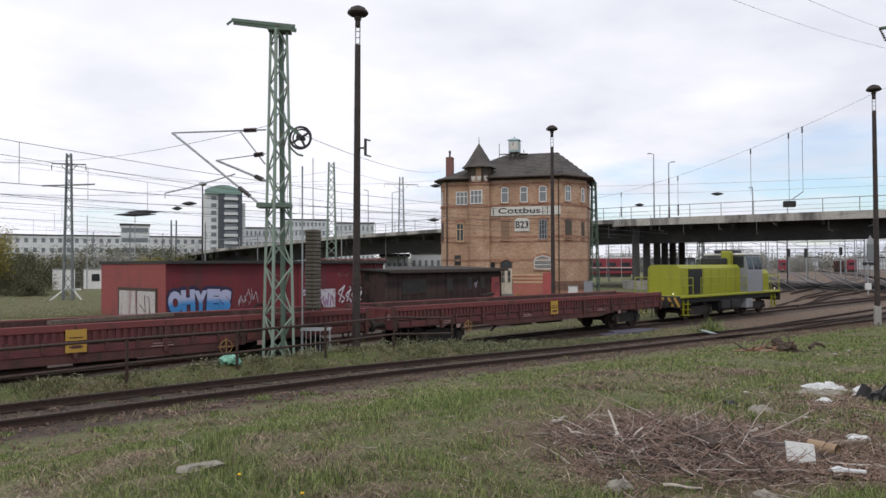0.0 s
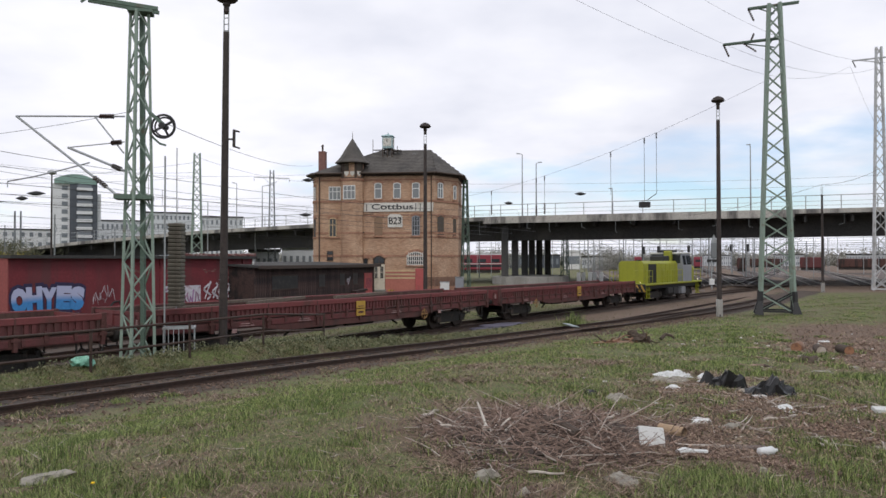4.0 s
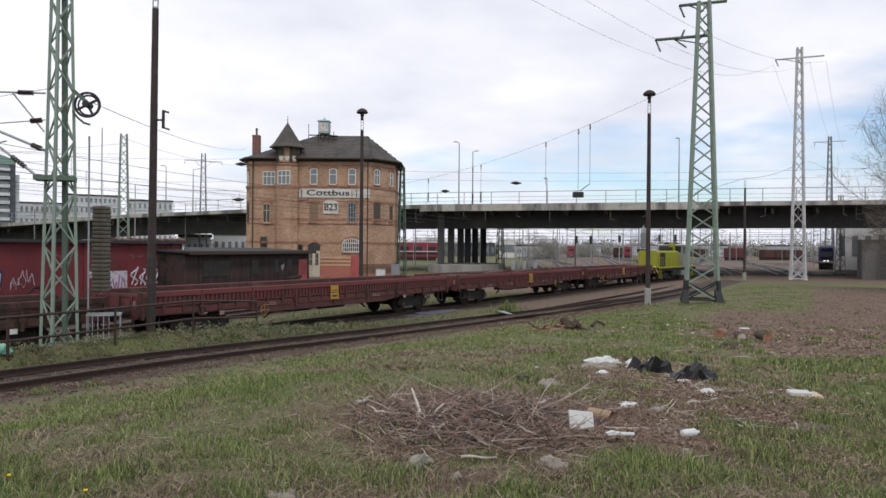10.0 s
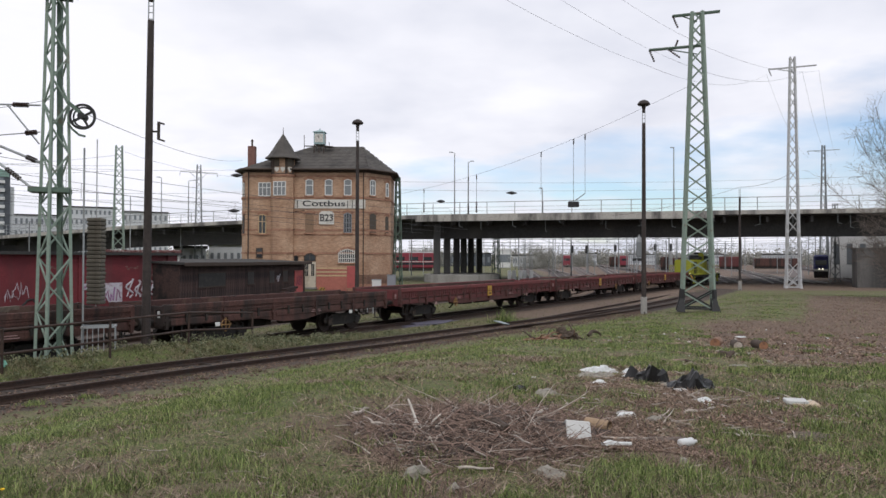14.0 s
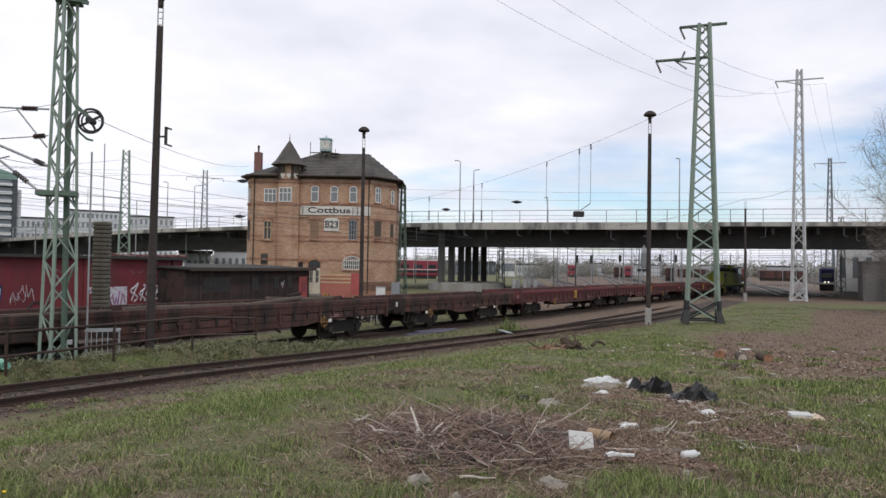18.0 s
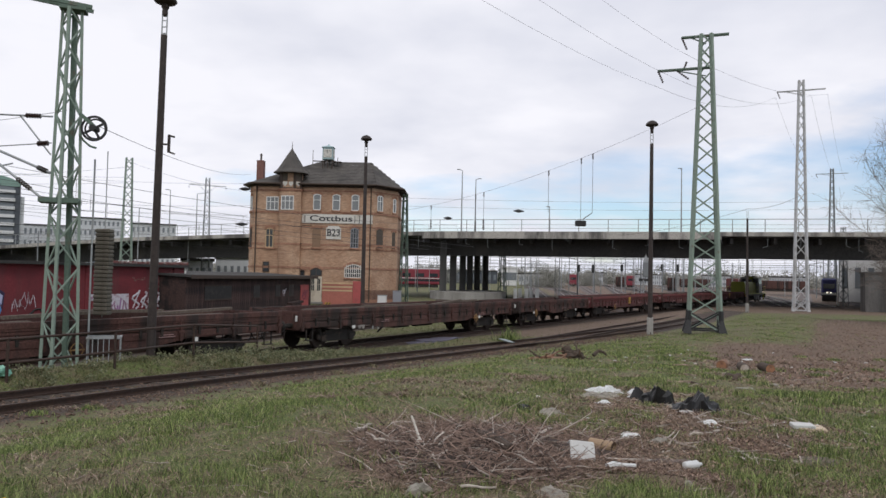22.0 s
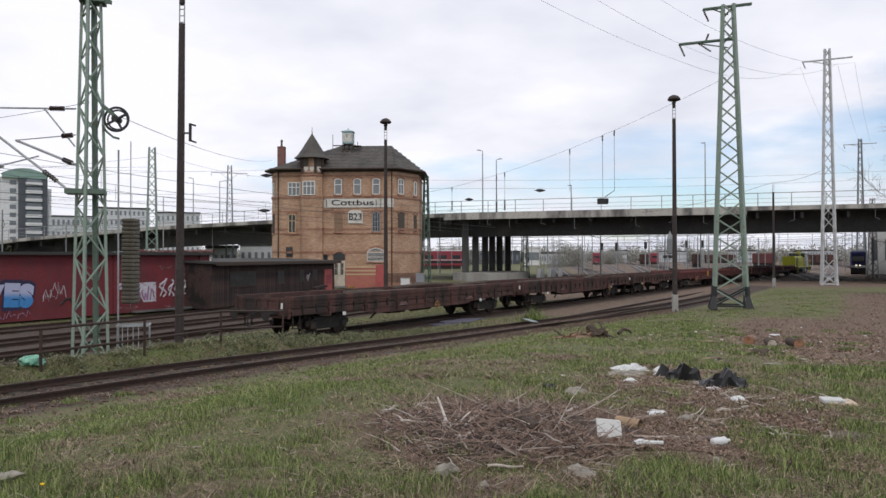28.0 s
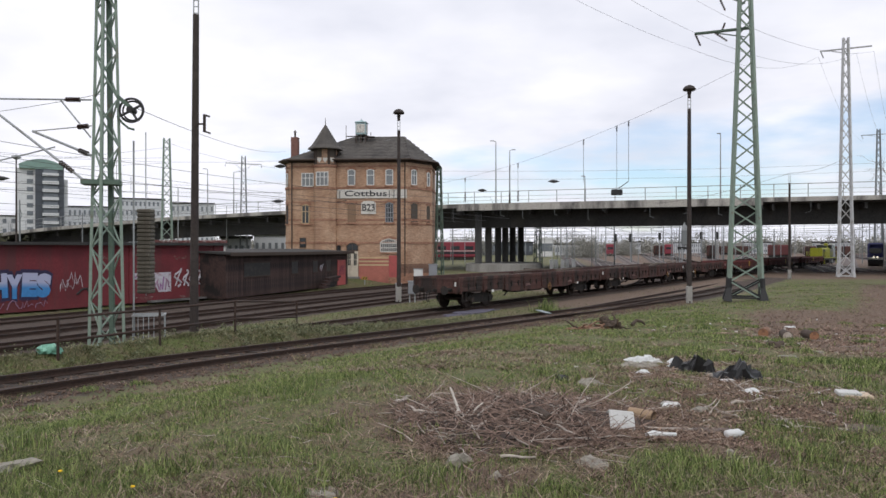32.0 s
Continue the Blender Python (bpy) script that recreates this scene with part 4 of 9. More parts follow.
def courses(m, w, h):
    """Lays brick courses with recessed joints over a wall material."""
    t = m.node_tree
    bsdf = t.nodes["Principled BSDF"]
    src = bsdf.inputs["Base Color"].links[0].from_socket
    sep = t.nodes.new("ShaderNodeSeparateXYZ")
    t.links.new(t.nodes.new("ShaderNodeTexCoord").outputs["Object"], sep.inputs[0])
    add = t.nodes.new("ShaderNodeMath")
    t.links.new(sep.outputs[0], add.inputs[0])
    t.links.new(sep.outputs[1], add.inputs[1])
    com = t.nodes.new("ShaderNodeCombineXYZ")
    t.links.new(add.outputs[0], com.inputs[0])
    t.links.new(sep.outputs[2], com.inputs[1])
    b = t.nodes.new("ShaderNodeTexBrick")
    t.links.new(com.outputs[0], b.inputs["Vector"])
    b.inputs["Color1"].default_value = (1, 0.97, 0.95, 1)
    b.inputs["Color2"].default_value = (0.66, 0.6, 0.57, 1)
    b.inputs["Mortar"].default_value = (0.78, 0.82, 0.86, 1)
    b.inputs["Scale"].default_value = 1.0
    b.inputs["Mortar Size"].default_value = 0.007
    b.inputs["Brick Width"].default_value = w
    b.inputs["Row Height"].default_value = h
    mx = t.nodes.new("ShaderNodeMix")
    mx.data_type, mx.blend_type = "RGBA", "MULTIPLY"
    mx.inputs[0].default_value = 1.0
    t.links.new(src, mx.inputs[6])
    t.links.new(b.outputs["Color"], mx.inputs[7])
    t.links.new(mx.outputs[2], bsdf.inputs["Base Color"])


courses(BRICK, 0.25, 0.077)
courses(BRICK_RED, 0.25, 0.077)
BRICK_DARK = material("worn_brown_brick", (0.25, 0.15, 0.105), 0.9, 0, 8, 0.2, (0.15, 0.09, 0.065), 0.8)
courses(BRICK_DARK, 0.25, 0.077)
DARK_SHUTTER = material("dark_boarded_window", (0.085, 0.07, 0.055), 0.85, 0, 9, 0.2)
BRICK_LOW = material("pinkish_painted_plinth", (0.42, 0.15, 0.115), 0.85, 0, 6, 0.14, (0.3, 0.12, 0.09), 0.6)
BRICK_CREAM = material("cream_painted_band", (0.55, 0.40, 0.24), 0.85, 0, 6, 0.1, (0.4, 0.28, 0.17), 0.6)
WINDOW_WHITE = material("white_window_paint", (0.72, 0.72, 0.7), 0.5, 0, 20, 0.06, (0.6, 0.58, 0.54), 2.0, (0.6, 0.78))
CHIMNEY = material("sooty_red_brick", (0.21, 0.105, 0.088), 0.9, 0, 10, 0.2, (0.08, 0.04, 0.035), 1.0)
SLATE = material("grey_brown_slate", (0.1, 0.09, 0.08), 0.8, 0, 10, 0.2, (0.055, 0.05, 0.046), 0.5, island=0.35)
EAVES = material("dark_timber_eaves", (0.06, 0.042, 0.032), 0.8, 0, 10, 0.3)
SIGN_WHITE = material("dirty_white_sign", (0.62, 0.60, 0.55), 0.7, 0, 6, 0.06, (0.42, 0.38, 0.32), 0.8, (0.56, 0.75))
BLIND = material("bricked_up_window", (0.24, 0.155, 0.10), 0.9, 0, 9, 0.15)
CLOCK_BLUE = material("pale_turquoise_metal", (0.30, 0.42, 0.43), 0.5, 0, 12, 0.1)
DOOR_CREAM = material("cream_door_paint", (0.58, 0.52, 0.42), 0.6, 0, 12, 0.08, (0.4, 0.34, 0.26), 1.5)
DOOR_RED = material("red_door_paint", (0.42, 0.09, 0.085), 0.6, 0, 12, 0.1, (0.3, 0.08, 0.07), 1.5)

tower = thing("signal_box", "ochre brick signal box with hipped slate roof, clock and corner turret", "signal box", pose(-18.55, 65.6, 0.22))
TW, TD, TH = 13.3, 9.0, 10.85      # width, depth, wall height
OUT = [(-0.35, 1.2), (0.35, 0.0), (11.3, 0.0), (TW, 2.6), (TW, TD - 1.5), (TW - 1.5, TD), (1.5, TD), (-0.35, TD - 1.5)]


def shape(out, grow):
    """The outline grown outward by some metres."""
    c = Vector((TW / 2, TD / 2))
    n = len(out)
    res = []
    for i in range(n):
        p0, p1, p2 = Vector(out[i - 1]), Vector(out[i]), Vector(out[(i + 1) % n])
        d0, d1 = (p1 - p0).normalized(), (p2 - p1).normalized()
        n0, n1 = Vector((d0.y, -d0.x)), Vector((d1.y, -d1.x))
        b = (n0 + n1).normalized()
        res.append(tuple(p1 + b * grow / max(0.3, b.dot(n0))))
    return res


part("wall", Mesh().prism(OUT, 0, TH), BRICK, tower, "ochre brick walls")
for z0, z1, g, mat in ((-0.5, 0.45, 0.07, BRICK_RED), (3.15, 3.33, 0.05, BRICK_RED), (4.9, 5.0, 0.05, BRICK_RED), (5.25, 5.45, 0.035, BRICK_RED), (8.18, 8.38, 0.07, BRICK_RED),
                       (6.95, 7.05, 0.03, BRICK_RED), (10.2, 10.32, 0.06, BRICK_RED), (TH - 0.25, TH, 0.12, EAVES)):
    part("string_course", Mesh().prism(shape(OUT, g), z0, z1), mat, tower)


def arch(w, h, rise, n=8):
    """Outline of an opening with a bowed head, from its sill's middle."""
    pts = [(-w / 2, 0), (w / 2, 0)]
    for i in range(n + 1):
        a = i / n
        x = w / 2 - w * a
        pts.append((x, h - rise + rise * math.sin(math.pi * a)))
    return pts


def opening(x, y, z, w, h, rise, turn, bars=(1, 2), glazing=PALE_GLASS, frame_mat=WINDOW_WHITE, brick=True, sill=True, name="window"):
    """A window: pane, frame with glazing bars, sill and a brick arch, set into the wall; turn: degrees about z."""
    flat = pose(x, y, z, 0, 0, turn) @ pose(0, 0, 0, 90)
    win = part(name, Mesh().prism(arch(w, h, rise), -0.01, 0.012), glazing, tower, "", flat)
    if bars:
        fr = Mesh()
        t = 0.07
        fr.span((-w / 2, 0, 0), (-w / 2 + t, h - rise, 0.06)).span((w / 2 - t, 0, 0), (w / 2, h - rise, 0.06)).span((-w / 2, 0, 0), (w / 2, t, 0.06))
        pts = arch(w, h, rise)[2:]
        for a, b in zip(pts, pts[1:]):
            fr.beam((*a, 0.03), (*b, 0.03), t, 0.06)
        for i in range(1, bars[0] + 1):
            q = -w / 2 + w * i / (bars[0] + 1)
            fr.span((q - 0.028, 0, 0), (q + 0.028, h - 0.03, 0.055))
        for i in range(1, bars[1] + 1):
            q = h * (0.64 if bars[1] == 1 else i / (bars[1] + 1))
            fr.span((-w / 2, q - 0.028, 0), (w / 2, q + 0.028, 0.05))
        part("frame", fr, frame_mat, win)
    if sill:
        part("sill", Mesh().span((-w / 2 - 0.1, -0.12, 0.0), (w / 2 + 0.1, 0, 0.12)), BRICK_RED, win)
    if brick:
        hd = Mesh()
        pts = arch(w + 0.12, h + 0.06, rise)[2:]
        m_ = len(pts)
        cy_ = h - rise - w * 0.5
        far_ = [Vector((px, py)) + Vector((px, py - cy_)).normalized() * 0.2 for px, py in pts]
        v = [(px, py, z_) for z_ in (0, 0.05) for px, py in pts] + [(q.x, q.y, z_) for z_ in (0, 0.05) for q in far_]
        f = []
        for k in range(m_ - 1):
            a0, b0, a1, b1, c0, d0, c1, d1 = k, k + 1, m_ + k, m_ + k + 1, 2 * m_ + k, 2 * m_ + k + 1, 3 * m_ + k, 3 * m_ + k + 1
            f += [(a1, b1, d1, c1), (a0, c0, d0, b0), (a0, b0, b1, a1), (c0, c1, d1, d0)]
        f += [(0, m_, 3 * m_, 2 * m_), (m_ - 1, 3 * m_ - 1, 4 * m_ - 1, 2 * m_ - 1)]
        hd.add(v, f)
        part("arch", hd, BRICK_RED, win)
    return win


CHAMF = math.degrees(math.atan2(2.6, TW - 11.3))
def on_chamfer(a):
    return 11.3 + (TW - 11.3) * a, 2.6 * a


# upper floor
for x in (6.12, 7.88, 9.62):
    opening(x, -0.03, 8.5, 0.7, 1.45, 0.12, 0, (0, 1))
opening(2.05, -0.03, 8.42, 1.15, 1.22, 0.0, 0, (2, 1), sill=False, brick=False)
cx, cy = on_chamfer(0.25)
opening(cx, cy - 0.03, 8.55, 0.72, 1.42, 0.12, CHAMF, (1, 1))
cx, cy = on_chamfer(0.85)
opening(cx, cy, 8.55, 0.4, 1.3, 0.1, CHAMF, (0, 1))
SLANT = math.degrees(math.atan2(-1.2, 0.7))
for z, h, frame_mat in ((8.4, 1.3, WINDOW_WHITE), (5.0, 1.7, EAVES)):
    opening(0.0 - 0.025, 0.6 - 0.015, z, 0.5, h, 0.1, SLANT, (0, 1), PALE_GLASS, frame_mat)
# middle floor
opening(1.85, -0.03, 5.0, 0.72, 1.75, 0.15, 0, (1, 1), DARK_GLASS, BRICK_CREAM)
opening(6.14, -0.03, 5.1, 0.76, 1.75, 0.15, 0, None, BLIND)
opening(9.62, -0.03, 5.1, 0.74, 1.8, 0.15, 0, (2, 3), DARK_GLASS, LOCO_GREY)
cx, cy = on_chamfer(0.27)
opening(cx, cy - 0.03, 5.15, 0.85, 1.75, 0.15, CHAMF, None, DARK_SHUTTER)
cx, cy = on_chamfer(0.85)
opening(cx, cy, 5.15, 0.45, 1.6, 0.12, CHAMF, None, DARK_SHUTTER)
# ground floor
opening(1.6, -0.03, 2.8, 0.6, 0.88, 0.0, 0, (0, 1), DARK_GLASS, EAVES, False, False)
opening(4.95, -0.03, 2.3, 0.4, 0.7, 0.12, 0, (0, 0), DARK_GLASS, EAVES)
opening(9.6, -0.03, 2.38, 1.65, 1.22, 0.36, 0, (8, 2), DARK_GLASS, SIGN_WHITE)
door = part("door", Mesh().soft((0, 0, 0), (1.08, 0.07, 2.3), 0.01), DOOR_CREAM, tower, "cream double door with tall panes", pose(6.2, -0.05, 1.3))
for x in (-0.27, 0.27):
    part("pane", Mesh().soft((x, -0.04, 0.42), (0.26, 0.02, 1.1), 0.01), DARK_GLASS, door)
    part("glazing_bar", Mesh().span((x - 0.13, -0.06, 0.4), (x + 0.13, -0.05, 0.44)).span((x - 0.015, -0.06, -0.12), (x + 0.015, -0.05, 0.96)), DOOR_CREAM, door)
    part("door_panel", Mesh().soft((x, -0.04, -0.65), (0.3, 0.02, 0.55), 0.01), DOOR_CREAM, door)
opening(6.2, -0.03, 2.5, 1.06, 0.72, 0.3, 0, (1, 0), DARK_GLASS, EAVES, True, False, "fanlight")
part("step", Mesh().span((5.5, -0.9, 0), (6.9, 0, 0.15)), CONCRETE, tower)
part("side_door", Mesh().soft((9.98, -0.05, 1.08), (0.82, 0.07, 2.0), 0.02), DOOR_RED, tower, "red side door")
part("painted_plinth", Mesh().span((6.8, -0.09, -0.45), (9.55, 0, 1.12)), BRICK_LOW, tower, "pink painted wall foot")
for i in range(5):
    part("painted_band", Mesh().span((6.8, -0.065, 1.14 + i * 0.165), (9.55, 0, 1.285 + i * 0.165)), BRICK_CREAM if i % 2 == 0 else BRICK_LOW, tower)
part("brick_plinth", Mesh().prism(shape(OUT, 0.035), 0.45, 1.3), BRICK_DARK, tower, "dark worn brick wall foot")

# station sign and the sign under it
LETTER = material("sign_black", (0.03, 0.03, 0.032), 0.6, 0, 20, 0.2, bump=0)


def letters(text, size, m, mat, parent, name, depth=0.02, width=None, fat=0.012):
    cu = bpy.data.curves.new(name, "FONT")
    cu.body, cu.size, cu.align_x, cu.align_y, cu.extrude, cu.resolution_u = text, size, "CENTER", "CENTER", depth, 3
    cu.offset = size * fat
    tmp = bpy.data.objects.new(name, cu)
    me = bpy.data.meshes.new_from_object(tmp)
    bpy.data.objects.remove(tmp)
    me.materials.append(mat)
    co = np.zeros(len(me.vertices) * 3)
    me.vertices.foreach_get("co", co)
    co = co.reshape(-1, 3)
    if width:
        co[:, 0] *= width / (co[:, 0].max() - co[:, 0].min())
        me.vertices.foreach_set("co", co.ravel())
    ob = new(name, me)
    ob.parent = parent
    ob.matrix_basis = m
    return ob


sign = part("station_sign", Mesh().soft((0, 0, 0), (6.45, 0.06, 0.82), 0.02), SIGN_WHITE, tower, "white painted board with black town name", pose(8.0, -0.06, 7.72))
letters("Cottbus", 0.72, pose(-0.55, -0.035, 0.02, 90), LETTER, sign, "lettering", width=3.9)
for x in (-2.95, 1.62, 2.05):
    part("sign_bar", Mesh().span((x - 0.03, -0.05, -0.33), (x + 0.03, -0.03, 0.33)), LETTER, sign)
plate = part("number_sign", Mesh().prism([(-0.68, -0.58), (0.68, -0.58), (0.68, 0.42), (0.45, 0.62), (-0.45, 0.62), (-0.68, 0.42)], -0.03, 0.03), SIGN_WHITE, tower, "white board with black signal box code", pose(7.7, -0.06, 6.45, 90))
letters("B23", 0.85, pose(0, 0.0, 0.035), LETTER, plate, "lettering", width=1.15)

# hipped roof
EV = shape(OUT, 0.58)
ridge = [(5.5, 4.5), (10.5, 4.5)]
RZ = 13.6


def roof():
    m = Mesh()
    n = len(EV)
    v = [(x, y, TH - 0.05) for x, y in EV] + [(x, y, RZ) for x, y in ridge]
    a, b = n, n + 1
    f = [(0, 1, a), (1, 2, b, a), (2, 3, b), (3, 4, b), (4, 5, b), (5, 6, a, b), (6, 7, a), (7, 0, a), tuple(range(n))[::-1]]
    return m.add(v, f)


part("roof", roof(), SLATE, tower, "weathered grey-brown slate hipped roof")
sl = Mesh()
for face in ((1, 2, (5.5, 4.5), (10.5, 4.5)), (2, 3, (10.5, 4.5), (10.5, 4.5)), (0, 1, (5.5, 4.5), (5.5, 4.5))):
    a, b, c, d = Vector((*EV[face[0]], TH)), Vector((*EV[face[1]], TH)), Vector((*face[2], RZ + 0.04)), Vector((*face[3], RZ + 0.04))
    rows_ = 15
    for i in range(rows_):
        l0, r0 = a.lerp(c, i / rows_), b.lerp(d, i / rows_)
        l1, r1 = a.lerp(c, (i + 1.15) / rows_), b.lerp(d, (i + 1.15) / rows_)
        k = max(1, round((r0 - l0).length / 0.34))
        for j in range(k):
            o = 0.5 * (i % 2)
            u0, u1 = max(0, (j - o) / k), min(1, (j + 1 - o) / k)
            p = [l0.lerp(r0, u0), l0.lerp(r0, u1), l1.lerp(r1, u1), l1.lerp(r1, u0)]
            up = Vector((0, 0, 0.035 + random.uniform(0, 0.012)))
            lo = Vector((0, 0, 0.0))
            sl.add([p[0] + up, p[1] + up, p[2] + lo, p[3] + lo, p[0], p[1]], [(0, 1, 2, 3), (4, 5, 1, 0)])
tagged(part("slating", sl, SLATE, tower, "small worn slates"), kind="stuff")
gut = Mesh()
for a, b in zip(EV, EV[1:] + EV[:1]):
    gut.tube((*a, TH - 0.02), (*b, TH - 0.02), 0.09, n=8)
part("gutter", gut, EAVES, tower)
part("downpipe", Mesh().tube((0.6, -0.15, 0.2), (0.6, -0.15, TH), 0.06), EAVES, tower)
part("downpipe", Mesh().tube((11.05, -0.1, 0.2), (11.05, -0.1, TH), 0.05), EAVES, tower)
ch = part("chimney", Mesh().soft((0.28, 2.2, 11.75), (0.66, 0.66, 3.0), 0.02).soft((0.28, 2.2, 13.24), (0.7, 0.7, 0.1), 0.03), CHIMNEY, tower, "dull red brick chimney")
part("chimney_pipe", Mesh().tube((0.28, 2.2, 13.2), (0.28, 2.2, 13.85), 0.09, n=10).lathe([(0.16, 13.8), (0.02, 14.0)], 10, pose(0.28, 2.2, 0)), EAVES, ch)
for k in range(7):
    part("brick_course", Mesh().soft((0.28, 2.2, 11.3 + 0.28 * k), (0.672, 0.672, 0.012), 0.004), BRICK_DARK, ch)
part("skylight", Mesh().soft((0, 0, 0), (0.55, 0.4, 0.05), 0.01), GREY_STEEL, tower, "", pose(9.0, 3.55, 13.1, 32))

# turret: a bay whose broad face looks a little to the left
BAY = [(2.68, 0.5), (2.74, -0.42), (2.98, -0.72), (4.2, -0.86), (4.72, -0.4), (4.74, 0.5)]
BAY_MID = Vector((3.7, -0.1))


def bay(grow):
    return [tuple(Vector(p) + (Vector(p) - BAY_MID).normalized() * grow) for p in BAY]


tur = part("turret", Mesh().prism(bay(0), 0, 10.3), BRICK, tower, "brick corner turret")
for z0, z1, g, mat in ((7.5, 7.75, 0.03, BRICK), (7.75, 8.1, 0.07, BRICK), (8.1, 8.3, 0.12, BRICK_RED), (3.15, 3.33, 0.05, BRICK_RED), (5.25, 5.45, 0.035, BRICK_RED), (10.1, 10.22, 0.05, BRICK_RED), (10.22, 10.36, 0.11, BRICK_RED)):
    part("turret_band", Mesh().prism(bay(g), z0, z1), mat, tur)
part("turret_storey", Mesh().prism(bay(-0.05), 10.3, 11.95), BRICK, tur, "pale brick turret storey")
FACE = math.degrees(math.atan2(-0.14, 1.22))
opening(3.59, -0.82, 8.42, 1.18, 1.25, 0.0, FACE, (2, 1), sill=False, brick=False)
for a, b in zip(BAY, BAY[1:]):
    a, b = Vector((*a, 0)), Vector((*b, 0))
    out = Vector((b - a).to_2d().orthogonal()).normalized() * -1
    m_f = pose((a.x + b.x) / 2 + out.x * 0.0, (a.y + b.y) / 2, 0, 0, 0, math.degrees(math.atan2(b.y - a.y, b.x - a.x)))
    l = (b - a).length
    timber = Mesh().span((-l / 2, -0.03, 10.34), (-l / 2 + 0.12, 0.06, 11.95)).span((l / 2 - 0.12, -0.03, 10.34), (l / 2, 0.06, 11.95)).span((-l / 2, -0.03, 11.78), (l / 2, 0.06, 11.95)).span((-l / 2, -0.03, 10.34), (l / 2, 0.06, 10.46))
    part("turret_timber", timber, EAVES, tur, "dark timber corner posts", m_f)
    if l > 0.6 and a.x < 4.5 and b.x > 2.9:
        n_ = 2 if l > 1 else 1
        for k in range(n_):
            x = (k - (n_ - 1) / 2) * 0.56
            part("turret_panel", Mesh().prism([(-0.2, 0), (0, -0.26), (0.2, 0), (0.2, 0.2), (-0.2, 0.2)], 0, 0.03), SIGN_WHITE, tur, "pale shield panel", m_f @ pose(x, 0.0, 10.78, 90))
            if k == 0:
                part("turret_hatch", Mesh().span((x - 0.22, -0.02, 11.05), (x + 0.22, 0.04, 11.75)), DARK_SHUTTER, tur, "dark boarded opening", m_f)
part("turret_roof", Mesh().lathe([(1.62, 11.78), (1.6, 11.86), (1.28, 12.15), (0.98, 12.6), (0.55, 13.3), (0.08, 14.05), (0.02, 14.12)], 8, pose(BAY_MID.x, BAY_MID.y + 0.1, 0, 0, 0, 16)), SLATE, tur, "steep slate pyramid")
part("finial", Mesh().tube((BAY_MID.x, BAY_MID.y + 0.1, 13.9), (BAY_MID.x, BAY_MID.y + 0.1, 14.75), 0.05, 0.015), EAVES, tur)
# rooftop clock
clk = part("clock", Mesh().soft((6.45, 3.4, 14.22), (1.0, 1.0, 1.16), 0.03), CLOCK_BLUE, tower, "square pale blue clock case on the roof")
part("clock_roof", Mesh().lathe([(0.84, 14.8), (0.8, 14.86), (0.1, 15.06), (0.03, 15.22)], 4, pose(6.45, 3.4, 0, 0, 0, 45)), CLOCK_BLUE, clk)
for turn, dx, dy in ((0, 0, -0.52), (90, 0.52, 0)):
    face = part("clock_face", Mesh().prism(arch(0.8, 0.8, 0.0), -0.01, 0.01), SIGN_WHITE, clk, "pale square dial", pose(6.45 + dx, 3.4 + dy, 13.83, 0, 0, turn) @ pose(0, 0, 0, 90))
    tick = Mesh()
    for i in range(12):
        a = radians(30 * i)
        tick.beam((0.28 * math.sin(a), 0.4 + 0.28 * math.cos(a), 0.014), (0.36 * math.sin(a), 0.4 + 0.36 * math.cos(a), 0.014), 0.035, 0.01)
    part("dial_marks", tick, LETTER, face)
    part("hour_hand", Mesh().beam((0, 0.4, 0.02), (-0.1, 0.6, 0.02), 0.04, 0.01), LETTER, face)
    part("minute_hand", Mesh().beam((0, 0.4, 0.024), (-0.02, 0.72, 0.024), 0.03, 0.01), LETTER, face)
stand = Mesh().span((5.0, 3.2, 13.5), (7.2, 3.5, 13.56))
for x in (6.0, 6.45, 6.9):
    for y in (2.95, 3.85):
        stand.beam((x, y, 12.8), (x, y, 13.66), 0.08)
part("clock_stand", stand, EAVES, clk, "dark open steel stand")
part("walkway_plate", Mesh().span((6.95, 3.0, 13.42), (7.75, 3.7, 13.48), pose(0, 0, 0)), EAVES, clk)
for x, z in ((4.95, 14.6), (7.35, 13.9)):
    part("aerial", Mesh().tube((x, 3.4, 13.2), (x, 3.4, z), 0.03), EAVES, tower)
for x, y, z0, z1, l in ((3.6, -1.0, 5.3, 5.42, 1.3), (4.95, -0.5, 7.0, 7.1, 0.8)):
    part("wire_bracket", Mesh().tube((x, -0.8, z0), (x + l, -0.3, z1), 0.035), EAVES, tower)

# ---- sheds ----
E0 = Vector((-23.9, 32.1, 0))


DOOR_DIRTY = material("dirty_white_door", (0.46, 0.43, 0.42), 0.7, 0, 6, 0.2, (0.28, 0.16, 0.16), 1.6, (0.52, 0.66), streak=True)


WORN_RED = material("crumbling_red_render", (0.15, 0.06, 0.055), 0.92, 0, 9, 0.3, (0.3, 0.25, 0.23), 3.0, (0.5, 0.62))


